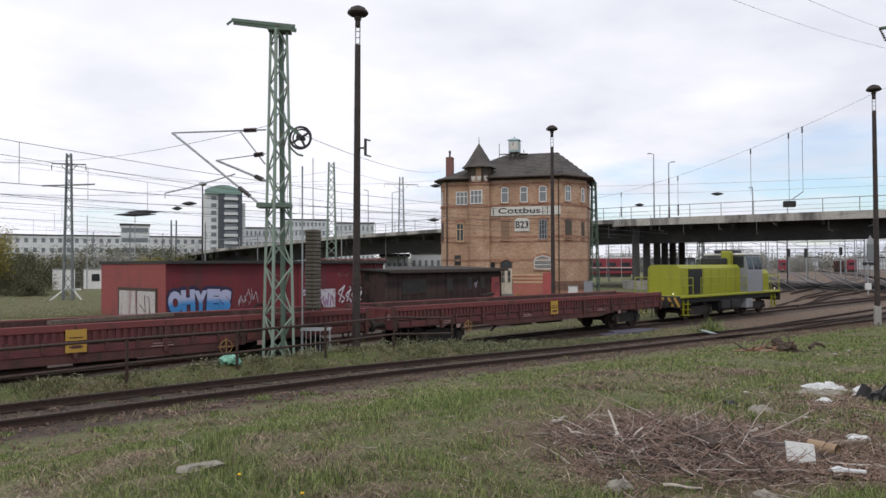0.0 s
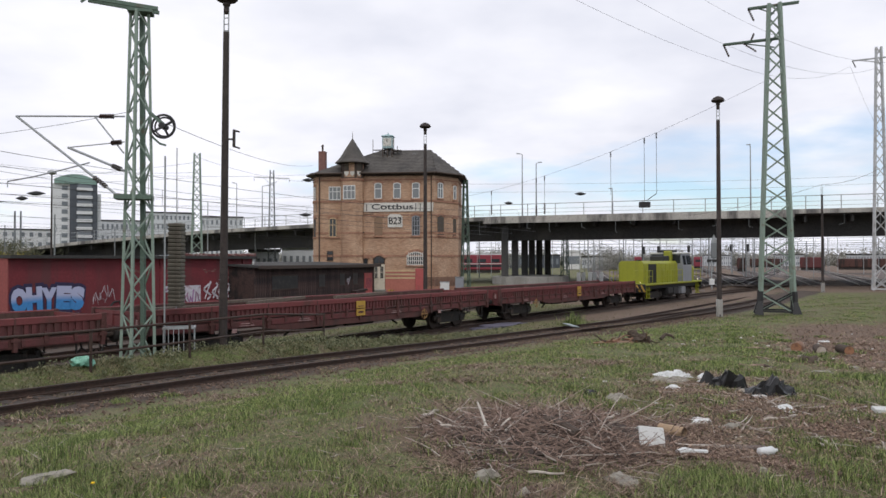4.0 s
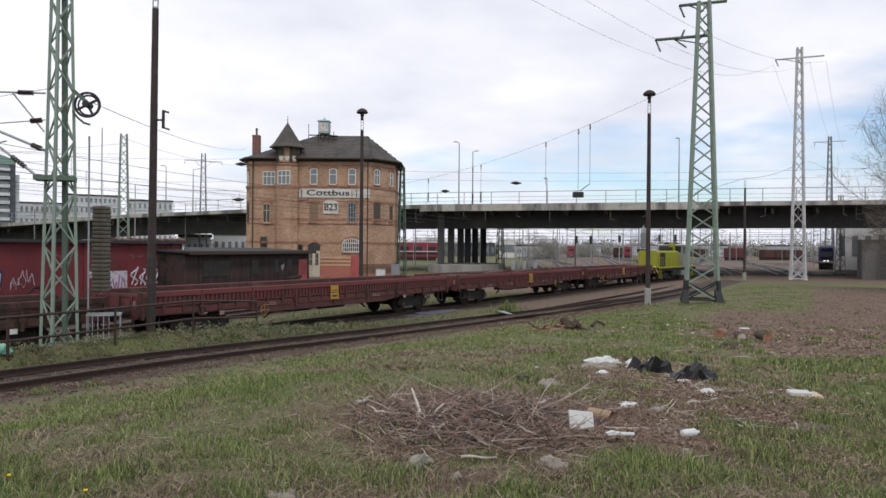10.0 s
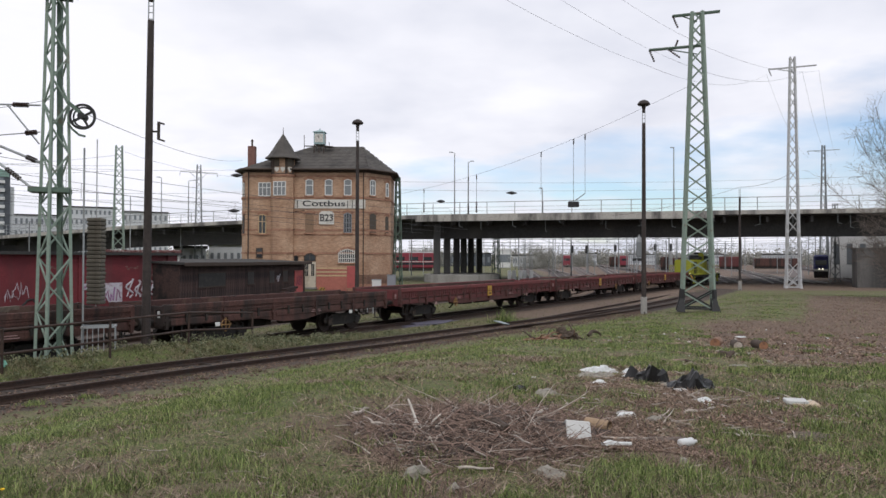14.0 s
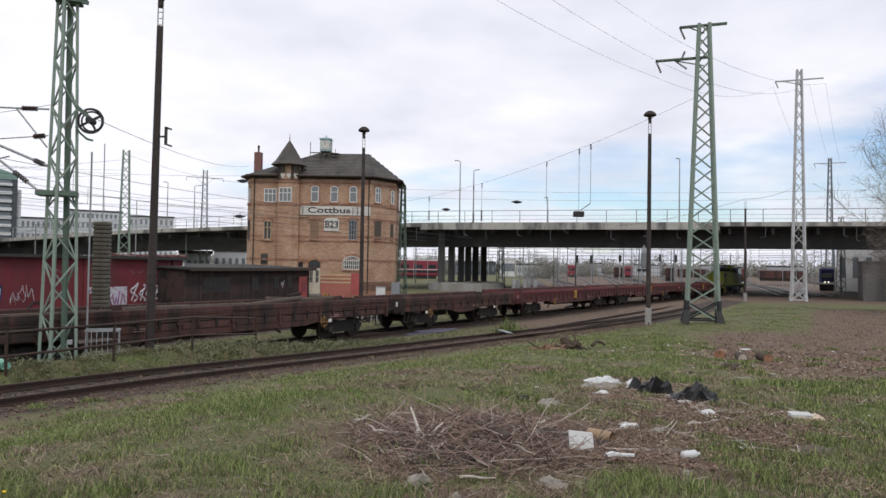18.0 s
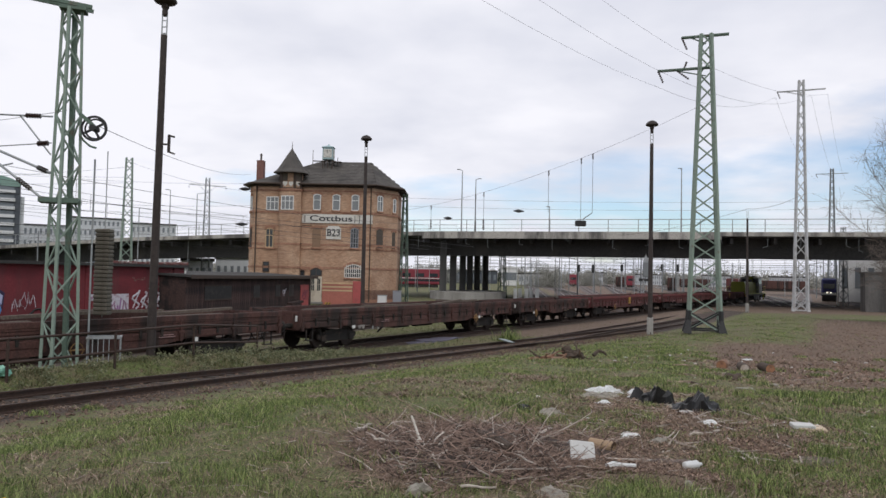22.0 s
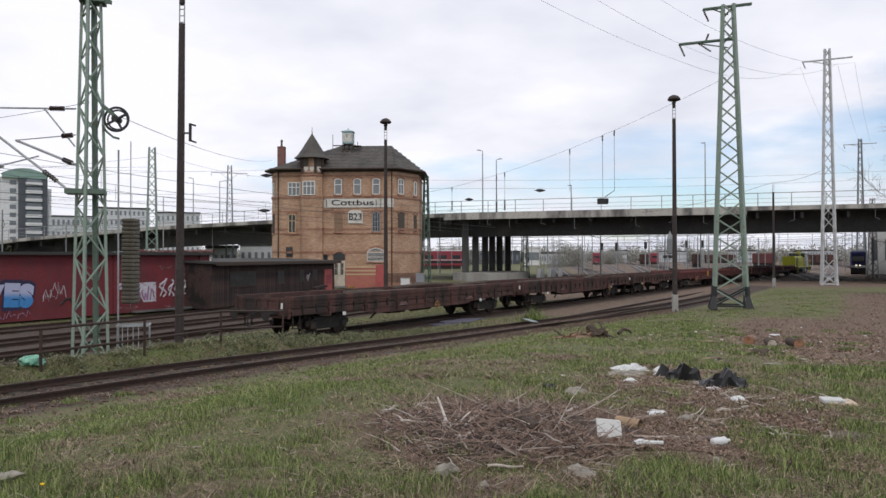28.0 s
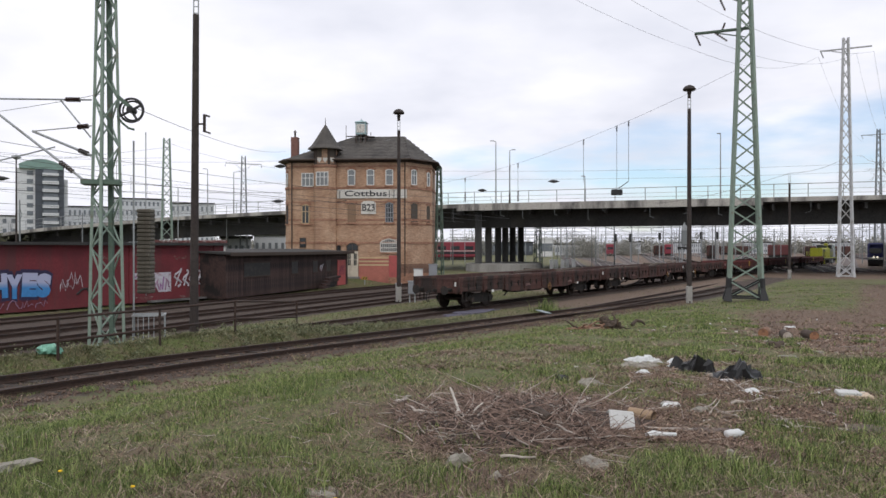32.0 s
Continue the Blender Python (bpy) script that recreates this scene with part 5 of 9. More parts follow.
def shed_red():
    top = thing("red_shed", "long low red rendered shed with spray paint", "shed", pose(E0.x, E0.y, -0.15, 0, 0, 90 - 26.2))
    L, W, H = 15.4, 7.6, 3.3
    part("wall", Mesh().span((0, 0, 0), (L, W, H)), SHED_RED, top, "dark red rendered wall")
    part("end_wall", Mesh().span((-0.05, -0.04, 0), (0, W + 0.05, H + 0.12)), SHED_FRONT, top, "lighter red end wall")
    part("roof", Mesh().span((-0.1, -0.35, H), (L + 0.1, W + 0.3, H + 0.16)), ROOF_FELT, top, "grey felt flat roof")
    cap = Mesh()
    rng = np.random.default_rng(9)
    for k in range(14):
        cap.soft((L - 5.8 + k * 0.42, -0.18 + rng.uniform(-0.02, 0.02), H + 0.2 + rng.uniform(0, 0.05)), (0.4, 0.3, 0.1 + rng.uniform(0, 0.06)), 0.02)
    part("coping", cap, WORN_RED, top, "crumbling red and grey coping along the roof edge")
    part("end_coping", Mesh().soft((L - 0.1, W / 2 - 0.2, H + 0.25), (0.55, W, 0.2), 0.03), WORN_RED, top, "weathered coping over the end wall")
    part("pilaster", Mesh().span((L - 0.9, -0.14, 0), (L - 0.1, 0, H)), SHED_RED, top)
    for x, z, w, h in ((8.9, 2.75, 1.1, 0.1), (11.9, 2.55, 0.9, 0.22), (13.4, 2.3, 0.35, 0.5), (14.2, 2.7, 0.25, 0.8), (9.7, 2.2, 0.5, 0.12), (6.9, 2.6, 0.8, 0.16), (9.2, 0.25, 1.3, 0.14), (12.6, 0.2, 1.6, 0.12)):
        flake = Mesh()
        for k in range(9):
            fx, fz = x + rng.uniform(-0.5, 0.5) * w, z + rng.uniform(-0.5, 0.5) * h
            a = [(fx + w * 0.16 * rng.uniform(0.4, 1) * math.cos(q * 1.0472), fz + h * 0.3 * rng.uniform(0.4, 1) * math.sin(q * 1.0472)) for q in range(6)]
            flake.prism(a, -0.003 - 0.0005 * k, 0.004 + 0.0005 * k, pose(0, -0.002 if x < 14 else -0.142, 0, 90))
        part("flaked_render", flake, WORN_RED, top, "pale patch of flaked render")
    part("pilaster", Mesh().span((8.35, -0.08, 0), (8.6, 0, H)), SHED_RED, top)
    for i, y in enumerate((1.0, 3.15)):
        part("door", Mesh().soft((-0.08, y + 1.0, 0.95), (0.06, 2.05, 1.75), 0.02), DOOR_DIRTY, top, "dirty white shed door with scrawls")
    part("doorframe", Mesh().span((-0.1, 0.8, 0), (-0.04, 0.95, 1.9)).span((-0.1, 5.2, 0), (-0.04, 5.35, 1.9)).span((-0.1, 3.03, 0.1), (-0.04, 3.13, 1.85)).span((-0.1, 0.8, 1.85), (-0.04, 5.35, 2.0)), EAVES, top)
    part("door_scrawl", Mesh().path([(-0.118, 1.5, 0.6), (-0.118, 1.6, 1.5), (-0.118, 2.1, 1.6), (-0.118, 2.0, 0.7), (-0.118, 2.6, 1.1)], 0.025), EAVES, top)
    return top


RED = shed_red()

# ---- bridge ----
WORN = material("worn_edge_concrete", (0.42, 0.4, 0.365), 0.9, 0, 8, 0.25, (0.12, 0.114, 0.108), 0.7, (0.46, 0.62), streak=True)
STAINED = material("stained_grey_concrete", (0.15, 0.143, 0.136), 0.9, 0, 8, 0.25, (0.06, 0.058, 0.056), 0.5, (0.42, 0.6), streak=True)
BA = Vector((0.97, -0.243, 0)).normalized()
BN = Vector((0.243, 0.97, 0))
B0 = Vector((-1.4, 79, 0))


BIG = 1.2
BRIDGE = Matrix.Translation((0, 0, 3)) @ Matrix.Scale(BIG, 4) @ Matrix.Translation((0, 0, -3))


def deck_top(s):
    return float(np.interp(s, [-110, -85, -62, -40, -20, 0, 60, 140], [0.8, 3.1, 5.4, 6.7, 7.35, 7.65, 7.75, 7.6]))


bridge = thing("road_bridge", "long grey concrete road bridge on dark girders", "bridge", BRIDGE)
SS = np.arange(-110, 141, 5.0)


def strip(o0, o1, t0, t1, ss=SS):
    """A run along the bridge: from o0 to o1 metres across it, t0 to t1 metres above its road."""
    m = Mesh()
    v = []
    for s in ss:
        z = deck_top(s)
        for o, t in ((o0, t0), (o1, t0), (o1, t1), (o0, t1)):
            v.append(B0 + BA * float(s) + BN * o + Vector((0, 0, z + t)))
    n = len(ss)
    f = [(i * 4 + j, i * 4 + (j + 1) % 4, i * 4 + 4 + (j + 1) % 4, i * 4 + 4 + j) for i in range(n - 1) for j in range(4)] + [(3, 2, 1, 0), tuple(range(4 * n - 4, 4 * n))]
    return m.add(v, f)


part("deck", strip(0.15, 13, -0.32, -0.05, np.arange(-110, -9.9, 5.0)), ASPHALT, bridge)
part("deck", strip(0.15, 28, -0.32, -0.05, np.arange(-10, 141, 5.0)), ASPHALT, bridge)
part("edge_beam", strip(-0.1, 0.3, -0.24, 0.18), WORN, bridge, "pale concrete edge beam")
part("edge_beam", strip(27.8, 28.4, -0.6, 0.18, np.arange(-10, 141, 5.0)), CONCRETE, bridge)
part("fascia_plate", strip(-0.16, -0.1, -0.58, -0.22, np.arange(-2.0, 29.1, 1.0)), WORN, bridge, "pale worn concrete fascia plate")
GS = np.arange(-65, 141, 5.0)
for o in (2.6, 5.5, 11, 16.5, 22, 27):
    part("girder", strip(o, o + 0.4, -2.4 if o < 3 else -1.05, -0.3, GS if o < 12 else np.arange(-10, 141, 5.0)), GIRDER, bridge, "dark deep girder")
for s in np.arange(-62, 140, 4.0):
    z = deck_top(s)
    m = Mesh().beam(B0 + BA * float(s) + BN * 0.4 + Vector((0, 0, z - 0.7)), B0 + BA * float(s) + BN * (27.2 if s > -10 else 11.2) + Vector((0, 0, z - 0.7)), 0.25, 0.6)
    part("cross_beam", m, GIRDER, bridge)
for s in np.arange(-108, 140, 3.0):
    p, q = B0 + BA * float(s) + Vector((0, 0, deck_top(s) + 0.1)), B0 + BA * float(s + 3.0) + Vector((0, 0, deck_top(s + 3) + 0.1))
    up = Vector((0, 0, 1.35))
    m = Mesh().tube(p + up, q + up, 0.035, n=6).tube(p + up * 0.6, q + up * 0.6, 0.018, n=5).tube(p + up * 0.3, q + up * 0.3, 0.018, n=5).tube(p, p + up, 0.04, n=6)
    part("railing_panel", m, GREY_STEEL, bridge)
    if s % 6 == 0 and s > -8:
        o = BN * 28.1
        part("railing_panel", Mesh().tube(p + o + up, q + o + up, 0.035, n=6).tube(p + o + up * 0.5, q + o + up * 0.5, 0.018, n=5).tube(p + o, p + o + up, 0.04, n=6), GREY_STEEL, bridge)
rng_h = np.random.default_rng(19)
for k in range(18):
    s = -12 + k * 3.4 + rng_h.uniform(-1.6, 1.6)
    z = deck_top(s) - 0.25
    p = B0 + BA * float(s) - BN * 0.12
    l = rng_h.uniform(0.4, 1.5)
    part("wire_hanger", Mesh().tube((p.x, p.y, z), (p.x, p.y, z - l), 0.02, n=5).tube((p.x, p.y, z - l), (p.x + rng_h.choice([-0.5, 0.14, 0.4]), p.y, z - l - 0.14), 0.02, n=5), FAR_STEEL, bridge, "small pale wire hanger")
for i in range(6):
    p = P((-0.7, 0.1, 0.86, 1.42, 2.0, 2.66)[i], 80.8 + 3.3 * i)
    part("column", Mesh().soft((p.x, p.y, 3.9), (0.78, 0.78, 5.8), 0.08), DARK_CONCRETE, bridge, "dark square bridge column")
base = Mesh()
R0 = B0 + BA * 2.0 + BN * 6
out_ = [(R0 + BA * (4.2 * math.cos(a)) + BN * (7.5 * math.sin(a))) for a in np.linspace(0, 6.283, 25)[:-1]]
part("pier_base", base.prism([(p.x, p.y) for p in out_], -0.3, 1.25), CONCRETE, bridge, "rounded concrete pier base")
p0 = B0 + BA * -65
m_ab = Matrix.Translation(p0) @ Matrix.Rotation(math.atan2(BA.y, BA.x), 4, "Z")
part("abutment", Mesh().span((-12, 0.6, -0.3), (0, 12.8, 3.8), m_ab), CONCRETE, bridge, "grey abutment wall")
part("wing_wall", Mesh().prism([(-27, 0.2), (0, 0.2), (0, 3.4), (-9, 2.9), (-16, 2.3), (-27, 0.9)], -0.5, -0.2, m_ab @ pose(6, 0, 0, 90)), CONCRETE, bridge, "pale grey wing wall of the ramp")
p0 = B0 + BA * 41.5
m_ab2 = Matrix.Translation(p0) @ Matrix.Rotation(math.atan2(BA.y, BA.x), 4, "Z")
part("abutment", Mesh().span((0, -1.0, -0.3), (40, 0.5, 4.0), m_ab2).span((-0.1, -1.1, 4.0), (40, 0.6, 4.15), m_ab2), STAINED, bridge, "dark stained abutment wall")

# ---- masts ----


def lattice(h, wb, wt, panels, leg, brace, db=None, dt=None, split=False, parent=None, mat=GREEN_STEEL, cross=False):
    """Four legs and zigzag bracing, z up from the foot."""
    db, dt = db or wb, dt or wt
    legs = [Mesh() for _ in range(4)]
    braces = []
    def corner(k, z):
        a = z / h
        x, y = (wb + (wt - wb) * a) / 2, (db + (dt - db) * a) / 2
        sx, sy = ((-1, -1), (1, -1), (1, 1), (-1, 1))[k]
        return Vector((sx * x, sy * y, z))
    for k in range(4):
        legs[k].beam(corner(k, 0), corner(k, h), leg)
    zs = [h * (1 - (1 - i / panels) ** 1.12) for i in range(panels + 1)]
    for k in range(4):
        for i in range(panels):
            a, b = (k, (k + 1) % 4) if (i + k) % 2 else ((k + 1) % 4, k)
            braces.append(Mesh().beam(corner(a, zs[i]), corner(b, zs[i + 1]), brace))
            if cross:
                braces.append(Mesh().beam(corner(b, zs[i]), corner(a, zs[i + 1]), brace))
    if split:
        for m in legs:
            part("leg", m, mat, parent)
        for m in braces:
            part("brace", m, mat, parent)
    else:
        for m in legs:
            part("leg", m, mat, parent)
        allb = Mesh()
        for m in braces:
            allb.add(m.v, m.f)
        part("bracing", allb, mat, parent)


def insulator(p, q, parent, r=0.07):
    p, q = Vector(p), Vector(q)
    n, l = 6, (q - p).length
    prof = [(r * 0.35, 0.0)]
    for i in range(n):
        prof += [(r * 0.35, l * (i + 0.18) / n), (r, l * (i + 0.22) / n), (r * 0.6, l * (i + 0.7) / n), (r * 0.35, l * (i + 0.74) / n)]
    prof += [(r * 0.35, l)]
    m = Mesh().lathe(prof, 8, Matrix.Translation(p) @ (q - p).to_track_quat("Z", "Y").to_matrix().to_4x4())
    part("insulator", m, INSULATOR, parent)


# the green mast with the tensioning wheel
MB = P(-28.5, 22.2)
SUNK = float(dip(MB.x, MB.y))
MB.z = lz(MB.x, MB.y) + SUNK
mast = thing("catenary_mast", "green lattice catenary mast with tensioning wheel and bracket arms", "mast", pose(MB.x, MB.y, MB.z, 0, 0, 20))
lattice(9.65 + SUNK, 0.715, 0.36, 15, 0.075, 0.038, 0.56, 0.32, True, mast)
part("spine", Mesh().beam((0.31, 0.25, 0.0), (0.16, 0.14, 9.55 + SUNK), 0.12, 0.12), DARK_GREEN, mast, "dark green inner bar")
for ob in mast.children:
    ob.matrix_basis = pose(0, 0, -SUNK, 0, 0, 38)
part("head_plate", Mesh().span((-0.3, -0.25, 9.6), (0.36, 0.25, 9.68)), DARK_GREEN, mast)
part("top_arm", Mesh().beam((-1.35, -0.2, 9.88), (0.5, -0.1, 9.75), 0.06, 0.1).beam((-1.35, 0.0, 9.86), (0.5, 0.2, 9.73), 0.06, 0.1).beam((-1.5, -0.15, 9.75), (-1.35, -0.1, 9.9), 0.06), DARK_GREEN, mast)
part("foot", Mesh().soft((0, 0, -0.13 - SUNK), (1.1, 1.0, 0.3), 0.05), STAINED, mast)
wh = Mesh().ring((0, 0, 0), 0.325, 0.034, n=28).ring((0, 0.09, 0), 0.27, 0.025, n=24)
for i in range(4):
    a = 6.28319 * i / 4 + 0.5
    wh.beam((0, 0, 0), (0.34 * math.cos(a), 0, 0.34 * math.sin(a)), 0.055)
wh.tube((0, -0.15, 0), (0, 0.2, 0), 0.09, n=10)
part("tension_wheel", wh, BLACK, mast, "black spoked tensioning wheel", pose(0.67, -0.2, 6.37, 0, 0, -14))
part("wheel_bracket", Mesh().beam((0.3, -0.2, 6.75), (0.7, -0.2, 6.4), 0.05, 0.1), DARK_GREEN, mast)
part("guide_arm", Mesh().path([(0.3, -0.1, 6.2), (0.42, -0.15, 6.02), (0.58, -0.15, 5.88), (0.74, -0.15, 5.84)], 0.03, 6), DARK_GREEN, mast)
part("clamp_band", Mesh().box((-0.12, 0, 4.35), (0.98, 0.62, 0.13)), DARK_GREEN, mast)
# bracket arms to the left, over the tracks
def arm(p, q, r=0.03, ins=None):
    """A bracket tube from p to q with an insulator between two fractions of its length."""
    p, q = Vector(p), Vector(q)
    part("bracket_tube", Mesh().tube(p, q, r, n=8), GREY_STEEL, mast)
    if ins:
        insulator(p.lerp(q, ins[0]), p.lerp(q, ins[1]), mast, 0.075)


arm((-0.42, 0, 4.28), (-3.55, 1.45, 6.78), 0.035, (0.15, 0.27))
arm((-0.38, 0, 6.64), (-3.55, 1.45, 6.78), 0.025, (0.1, 0.23))
arm((-0.38, 0, 5.1), (-2.02, 0.8, 5.82), 0.035, (0.06, 0.22))
arm((-0.38, 0, 5.92), (-2.02, 0.8, 5.82), 0.016, (0.06, 0.24))
arm((-0.4, 0, 5.6), (-1.25, 0.5, 6.68), 0.022)
part("steady_arm", Mesh().path([(-3.78, 1.5, 4.87), (-3.0, 1.2, 5.0), (-2.1, 0.85, 5.2), (-1.4, 0.55, 5.37)], 0.02, 6), GREY_STEEL, mast)
part("drop_bracket", Mesh().tube((-3.78, 1.5, 4.87), (-3.78, 1.5, 4.7), 0.015), GREY_STEEL, mast)

# balance weights hanging beside it
WB = P(-25.88, 23.0)
wt = thing("balance_weights", "hanging stack of ribbed iron balance weights", "balance weights", pose(WB.x, WB.y, 0))
me_w = Mesh().soft((0, 0, 0), (0.42, 0.34, 0.115), 0.03).data("weight")
me_w.materials.append(material("grey_brown_iron", (0.13, 0.12, 0.095), 0.85, 0, 14, 0.25, (0.08, 0.065, 0.05), 2, object_random=0.25))
for i in range(21):
    part("weight", me_w, None, wt, at=pose(random.uniform(-0.012, 0.012), 0, 1.72 + i * 0.118, 0, 0, random.uniform(-3, 3)))
part("hanging_rod", Mesh().tube((0, 0, 1.6), (0, 0, 6.4), 0.015), GREY_STEEL, wt)
gp = P(-26.7, 22.6)
gz_ = lz(gp.x, gp.y)
solo("guide_pole", Mesh().tube((0, 0, -0.1), (0, 0, 5.62 + float(dip(gp.x, gp.y))), 0.026, 0.026, 10), GREY_STEEL, "thin grey steel guide pole", "pole", pose(gp.x, gp.y, gz_))
cg = P(-25.65, 22.6)
cz = lz(cg.x, cg.y)
cage = thing("guard_cage", "grey steel guard cage round the hanging weights", "guard cage", pose(cg.x, cg.y, cz, 0, 0, 22))
for x in np.linspace(-0.42, 0.42, 7):
    part("bar", Mesh().beam((x, -0.3, 0), (x, -0.3, 1.0), 0.02), GREY_STEEL, cage)
for y in np.linspace(-0.3, 0.3, 4)[1:]:
    for x in (-0.42, 0.42):
        part("bar", Mesh().beam((x, y, 0), (x, y, 1.0), 0.02), GREY_STEEL, cage)
part("rim", Mesh().beam((-0.45, -0.3, 1.0), (0.45, -0.3, 1.0), 0.05).beam((-0.45, 0.3, 1.0), (0.45, 0.3, 1.0), 0.05).beam((-0.42, -0.3, 1.0), (-0.42, 0.3, 1.0), 0.05).beam((0.42, -0.3, 1.0), (0.42, 0.3, 1.0), 0.05), GREY_STEEL, cage)

# railing along the bank
RA, RB = P(-31.59, 18.6), P(-14.98, 25.4)
fence = thing("bank_railing", "rusty brown tube railing along the bank", "railing")
dirn = (RB - RA) / (RB - RA).length
posts = []
for az in (-14.98, -19.58, -24.93, -31.59):
    t = math.tan(radians(az))
    posts.append(RA + dirn * ((t * RA.y - RA.x) / (dirn.x - t * dirn.y)))
for k in range(7):
    posts.append(posts[-1] - dirn * 2.9)
for p in posts:
    p.z = lz(p.x, p.y)
    part("post", Mesh().tube((p.x, p.y, p.z - 0.1), (p.x, p.y, p.z + 0.98), 0.035), RUST, fence)
for a, b in zip(posts, posts[1:]):
    for h in (0.95, 0.42):
        part("rail_bar", Mesh().tube(a + Vector((0, 0, h)), b + Vector((0, 0, h)), 0.032), RUST, fence)

# yard lamps
def yard_lamp(p, h, label, block=False, hook=False, head=True, deep=0.0):
    top = thing("yard_lamp", label, "street lamp", pose(p.x, p.y, p.z, 0, 0, 0), group="yard lamps")
    part("pole", Mesh().tube((0, 0, -deep), (0, 0, h - 1.3), 0.135, 0.095, 12), TAR, top, smooth=False)
    lad = Mesh()
    for x in (-0.075, 0.075):
        lad.beam((x, 0, h - 1.5), (x, 0, h - 0.5), 0.03)
    for z in (h - 1.25, h - 1.05, h - 0.85, h - 0.65):
        lad.beam((-0.075, 0, z), (0.075, 0, z), 0.025)
    part("ladder_top", lad, GREY_STEEL, top)
    if head:
        part("lamp_head", Mesh().lathe([(0.05, h - 0.72), (0.09, h - 0.66), (0.08, h - 0.5), (0.12, h - 0.44), (0.1, h - 0.34), (0.3, h - 0.3), (0.35, h - 0.25), (0.33, h - 0.19), (0.24, h - 0.08), (0.1, h - 0.01), (0.0, h)], 20), TAR, top, "dark mushroom lamp head", smooth=False)
    if block:
        part("footing", Mesh().soft((0, 0, 0.45), (0.3, 0.26, 0.95), 0.03), CONCRETE, top, "pale concrete footing post")
    if hook:
        part("bracket", Mesh().beam((0.1, -0.1, 6.45), (0.36, -0.1, 6.45), 0.05).beam((0.33, -0.1, 6.2), (0.33, -0.1, 6.75), 0.07).beam((0.3, -0.1, 6.73), (0.5, -0.1, 6.68), 0.05).beam((0.33, -0.1, 6.22), (0.52, -0.1, 6.16), 0.05), TAR, top)
        part("stub", Mesh().soft((0.12, 0, 0.12 - deep), (0.62, 0.4, 0.3), 0.05), TAR, top)
    return top


a = P(-22.55, 23.75)
a.z = lz(a.x, a.y) + float(dip(a.x, a.y))
yard_lamp(a, 11.17, "tall dark yard lamp mast with mushroom head and bracket", hook=True, deep=float(dip(a.x, a.y))).matrix_basis = pose(a.x, a.y, a.z, -0.15, 0.37, 0)
a = P(-7.01, 43.5, -0.25)
yard_lamp(a, 11.6, "tall dark yard lamp mast on a concrete footing", True)
a = P(15.33, 41.5, 0.0)
yard_lamp(a, 11.85, "tall dark yard lamp mast on a concrete footing", True)
a = P(22.14, 79.5, -0.1)
yard_lamp(a, 10.8, "dark wooden pole on a concrete footing", True, head=False)


# feeder pylons
PALE_STEEL = material("pale_grey_steel_paint", (0.5, 0.51, 0.52), 0.6, 0, 16, 0.12, (0.36, 0.35, 0.33), 2, bump=0.05)


def pylon(p, h, wb, label, mat=GREEN_STEEL, turn=0, split=False, arms=((0.885, -2.78, 0.4), (0.995, -1.4, 1.3))):
    top = thing("lattice_pylon", label, "pylon", pose(p.x, p.y, p.z, 0, 0, turn), group="feeder pylons")
    lattice(h, wb, wb * 0.32, 19, 0.165, 0.085, None, None, True, top, mat)
    shoe = BLACK if split else mat
    for sx in (-1, 1):
        for sy in (-1, 1):
            part("foot", Mesh().tube((sx * wb / 2 * 1.1, sy * wb / 2 * 1.1, -0.1), (sx * wb / 2 * 1.0, sy * wb / 2 * 1.0, 0.7), 0.34 if split else 0.2, 0.15, 4).beam((sx * wb / 2, sy * wb / 2, 0.6), (sx * wb / 2 * 0.97, sy * wb / 2 * 0.97, 1.25), 0.2), shoe, top, "black painted foot" if split else "")
    for sy in (-1, 1):
        part("foot_brace", Mesh().beam((-wb / 2, sy * wb / 2, 0.1), (wb / 2, sy * wb / 2, 0.1), 0.1), shoe, top)
        part("foot_brace", Mesh().beam((-wb / 2, sy * wb / 2, 0.1), (wb / 2 * 0.9, sy * wb / 2 * 0.9, 1.1), 0.08), shoe, top)
        part("foot_brace", Mesh().beam((wb / 2, sy * wb / 2, 0.1), (-wb / 2 * 0.9, sy * wb / 2 * 0.9, 1.1), 0.08), shoe, top)
    for f, x0, x1 in arms:
        z = h * f
        arm = Mesh().beam((x0, -0.12, z), (x1, -0.12, z + 0.05), 0.09).beam((x0, 0.12, z), (x1, 0.12, z + 0.05), 0.09).beam((x0 * 0.6, 0, z - 0.05), (0, 0, z - 0.45), 0.06).beam((x0, -0.12, z), (x0, 0.12, z), 0.07)
        part("cross_arm", arm, DARK_GREEN if split else mat, top)
        insulator((x0, 0, z), (x0 + 0.3, 0, z - 0.75), top, 0.08)
        if f < 0.95:
            insulator((x0 * 0.45, 0, z + 0.1), (x0 * 0.45 + 0.15, 0, z + 0.5), top, 0.08)
            insulator((x0 * 0.6, 0, z - 0.05), (x0 * 0.35, 0, z - 0.6), top, 0.08)
    return top


a = P(19.2, 46.2, -0.02)
pylon(a, 17.98, 1.8, "tall pale green lattice feeder pylon with black feet", split=True, turn=-16)
a = P(25.65, 88, -0.1)
pylon(a, 25.4, 1.38, "pale grey lattice feeder pylon", PALE_STEEL, -20, arms=((0.955, -2.4, 2.4),))
a = P(27.6, 170, -0.1)
pylon(a, 27, 1.5, "distant grey lattice feeder pylon", FAR_STEEL, -20, arms=((0.96, -3.0, 3.0),))

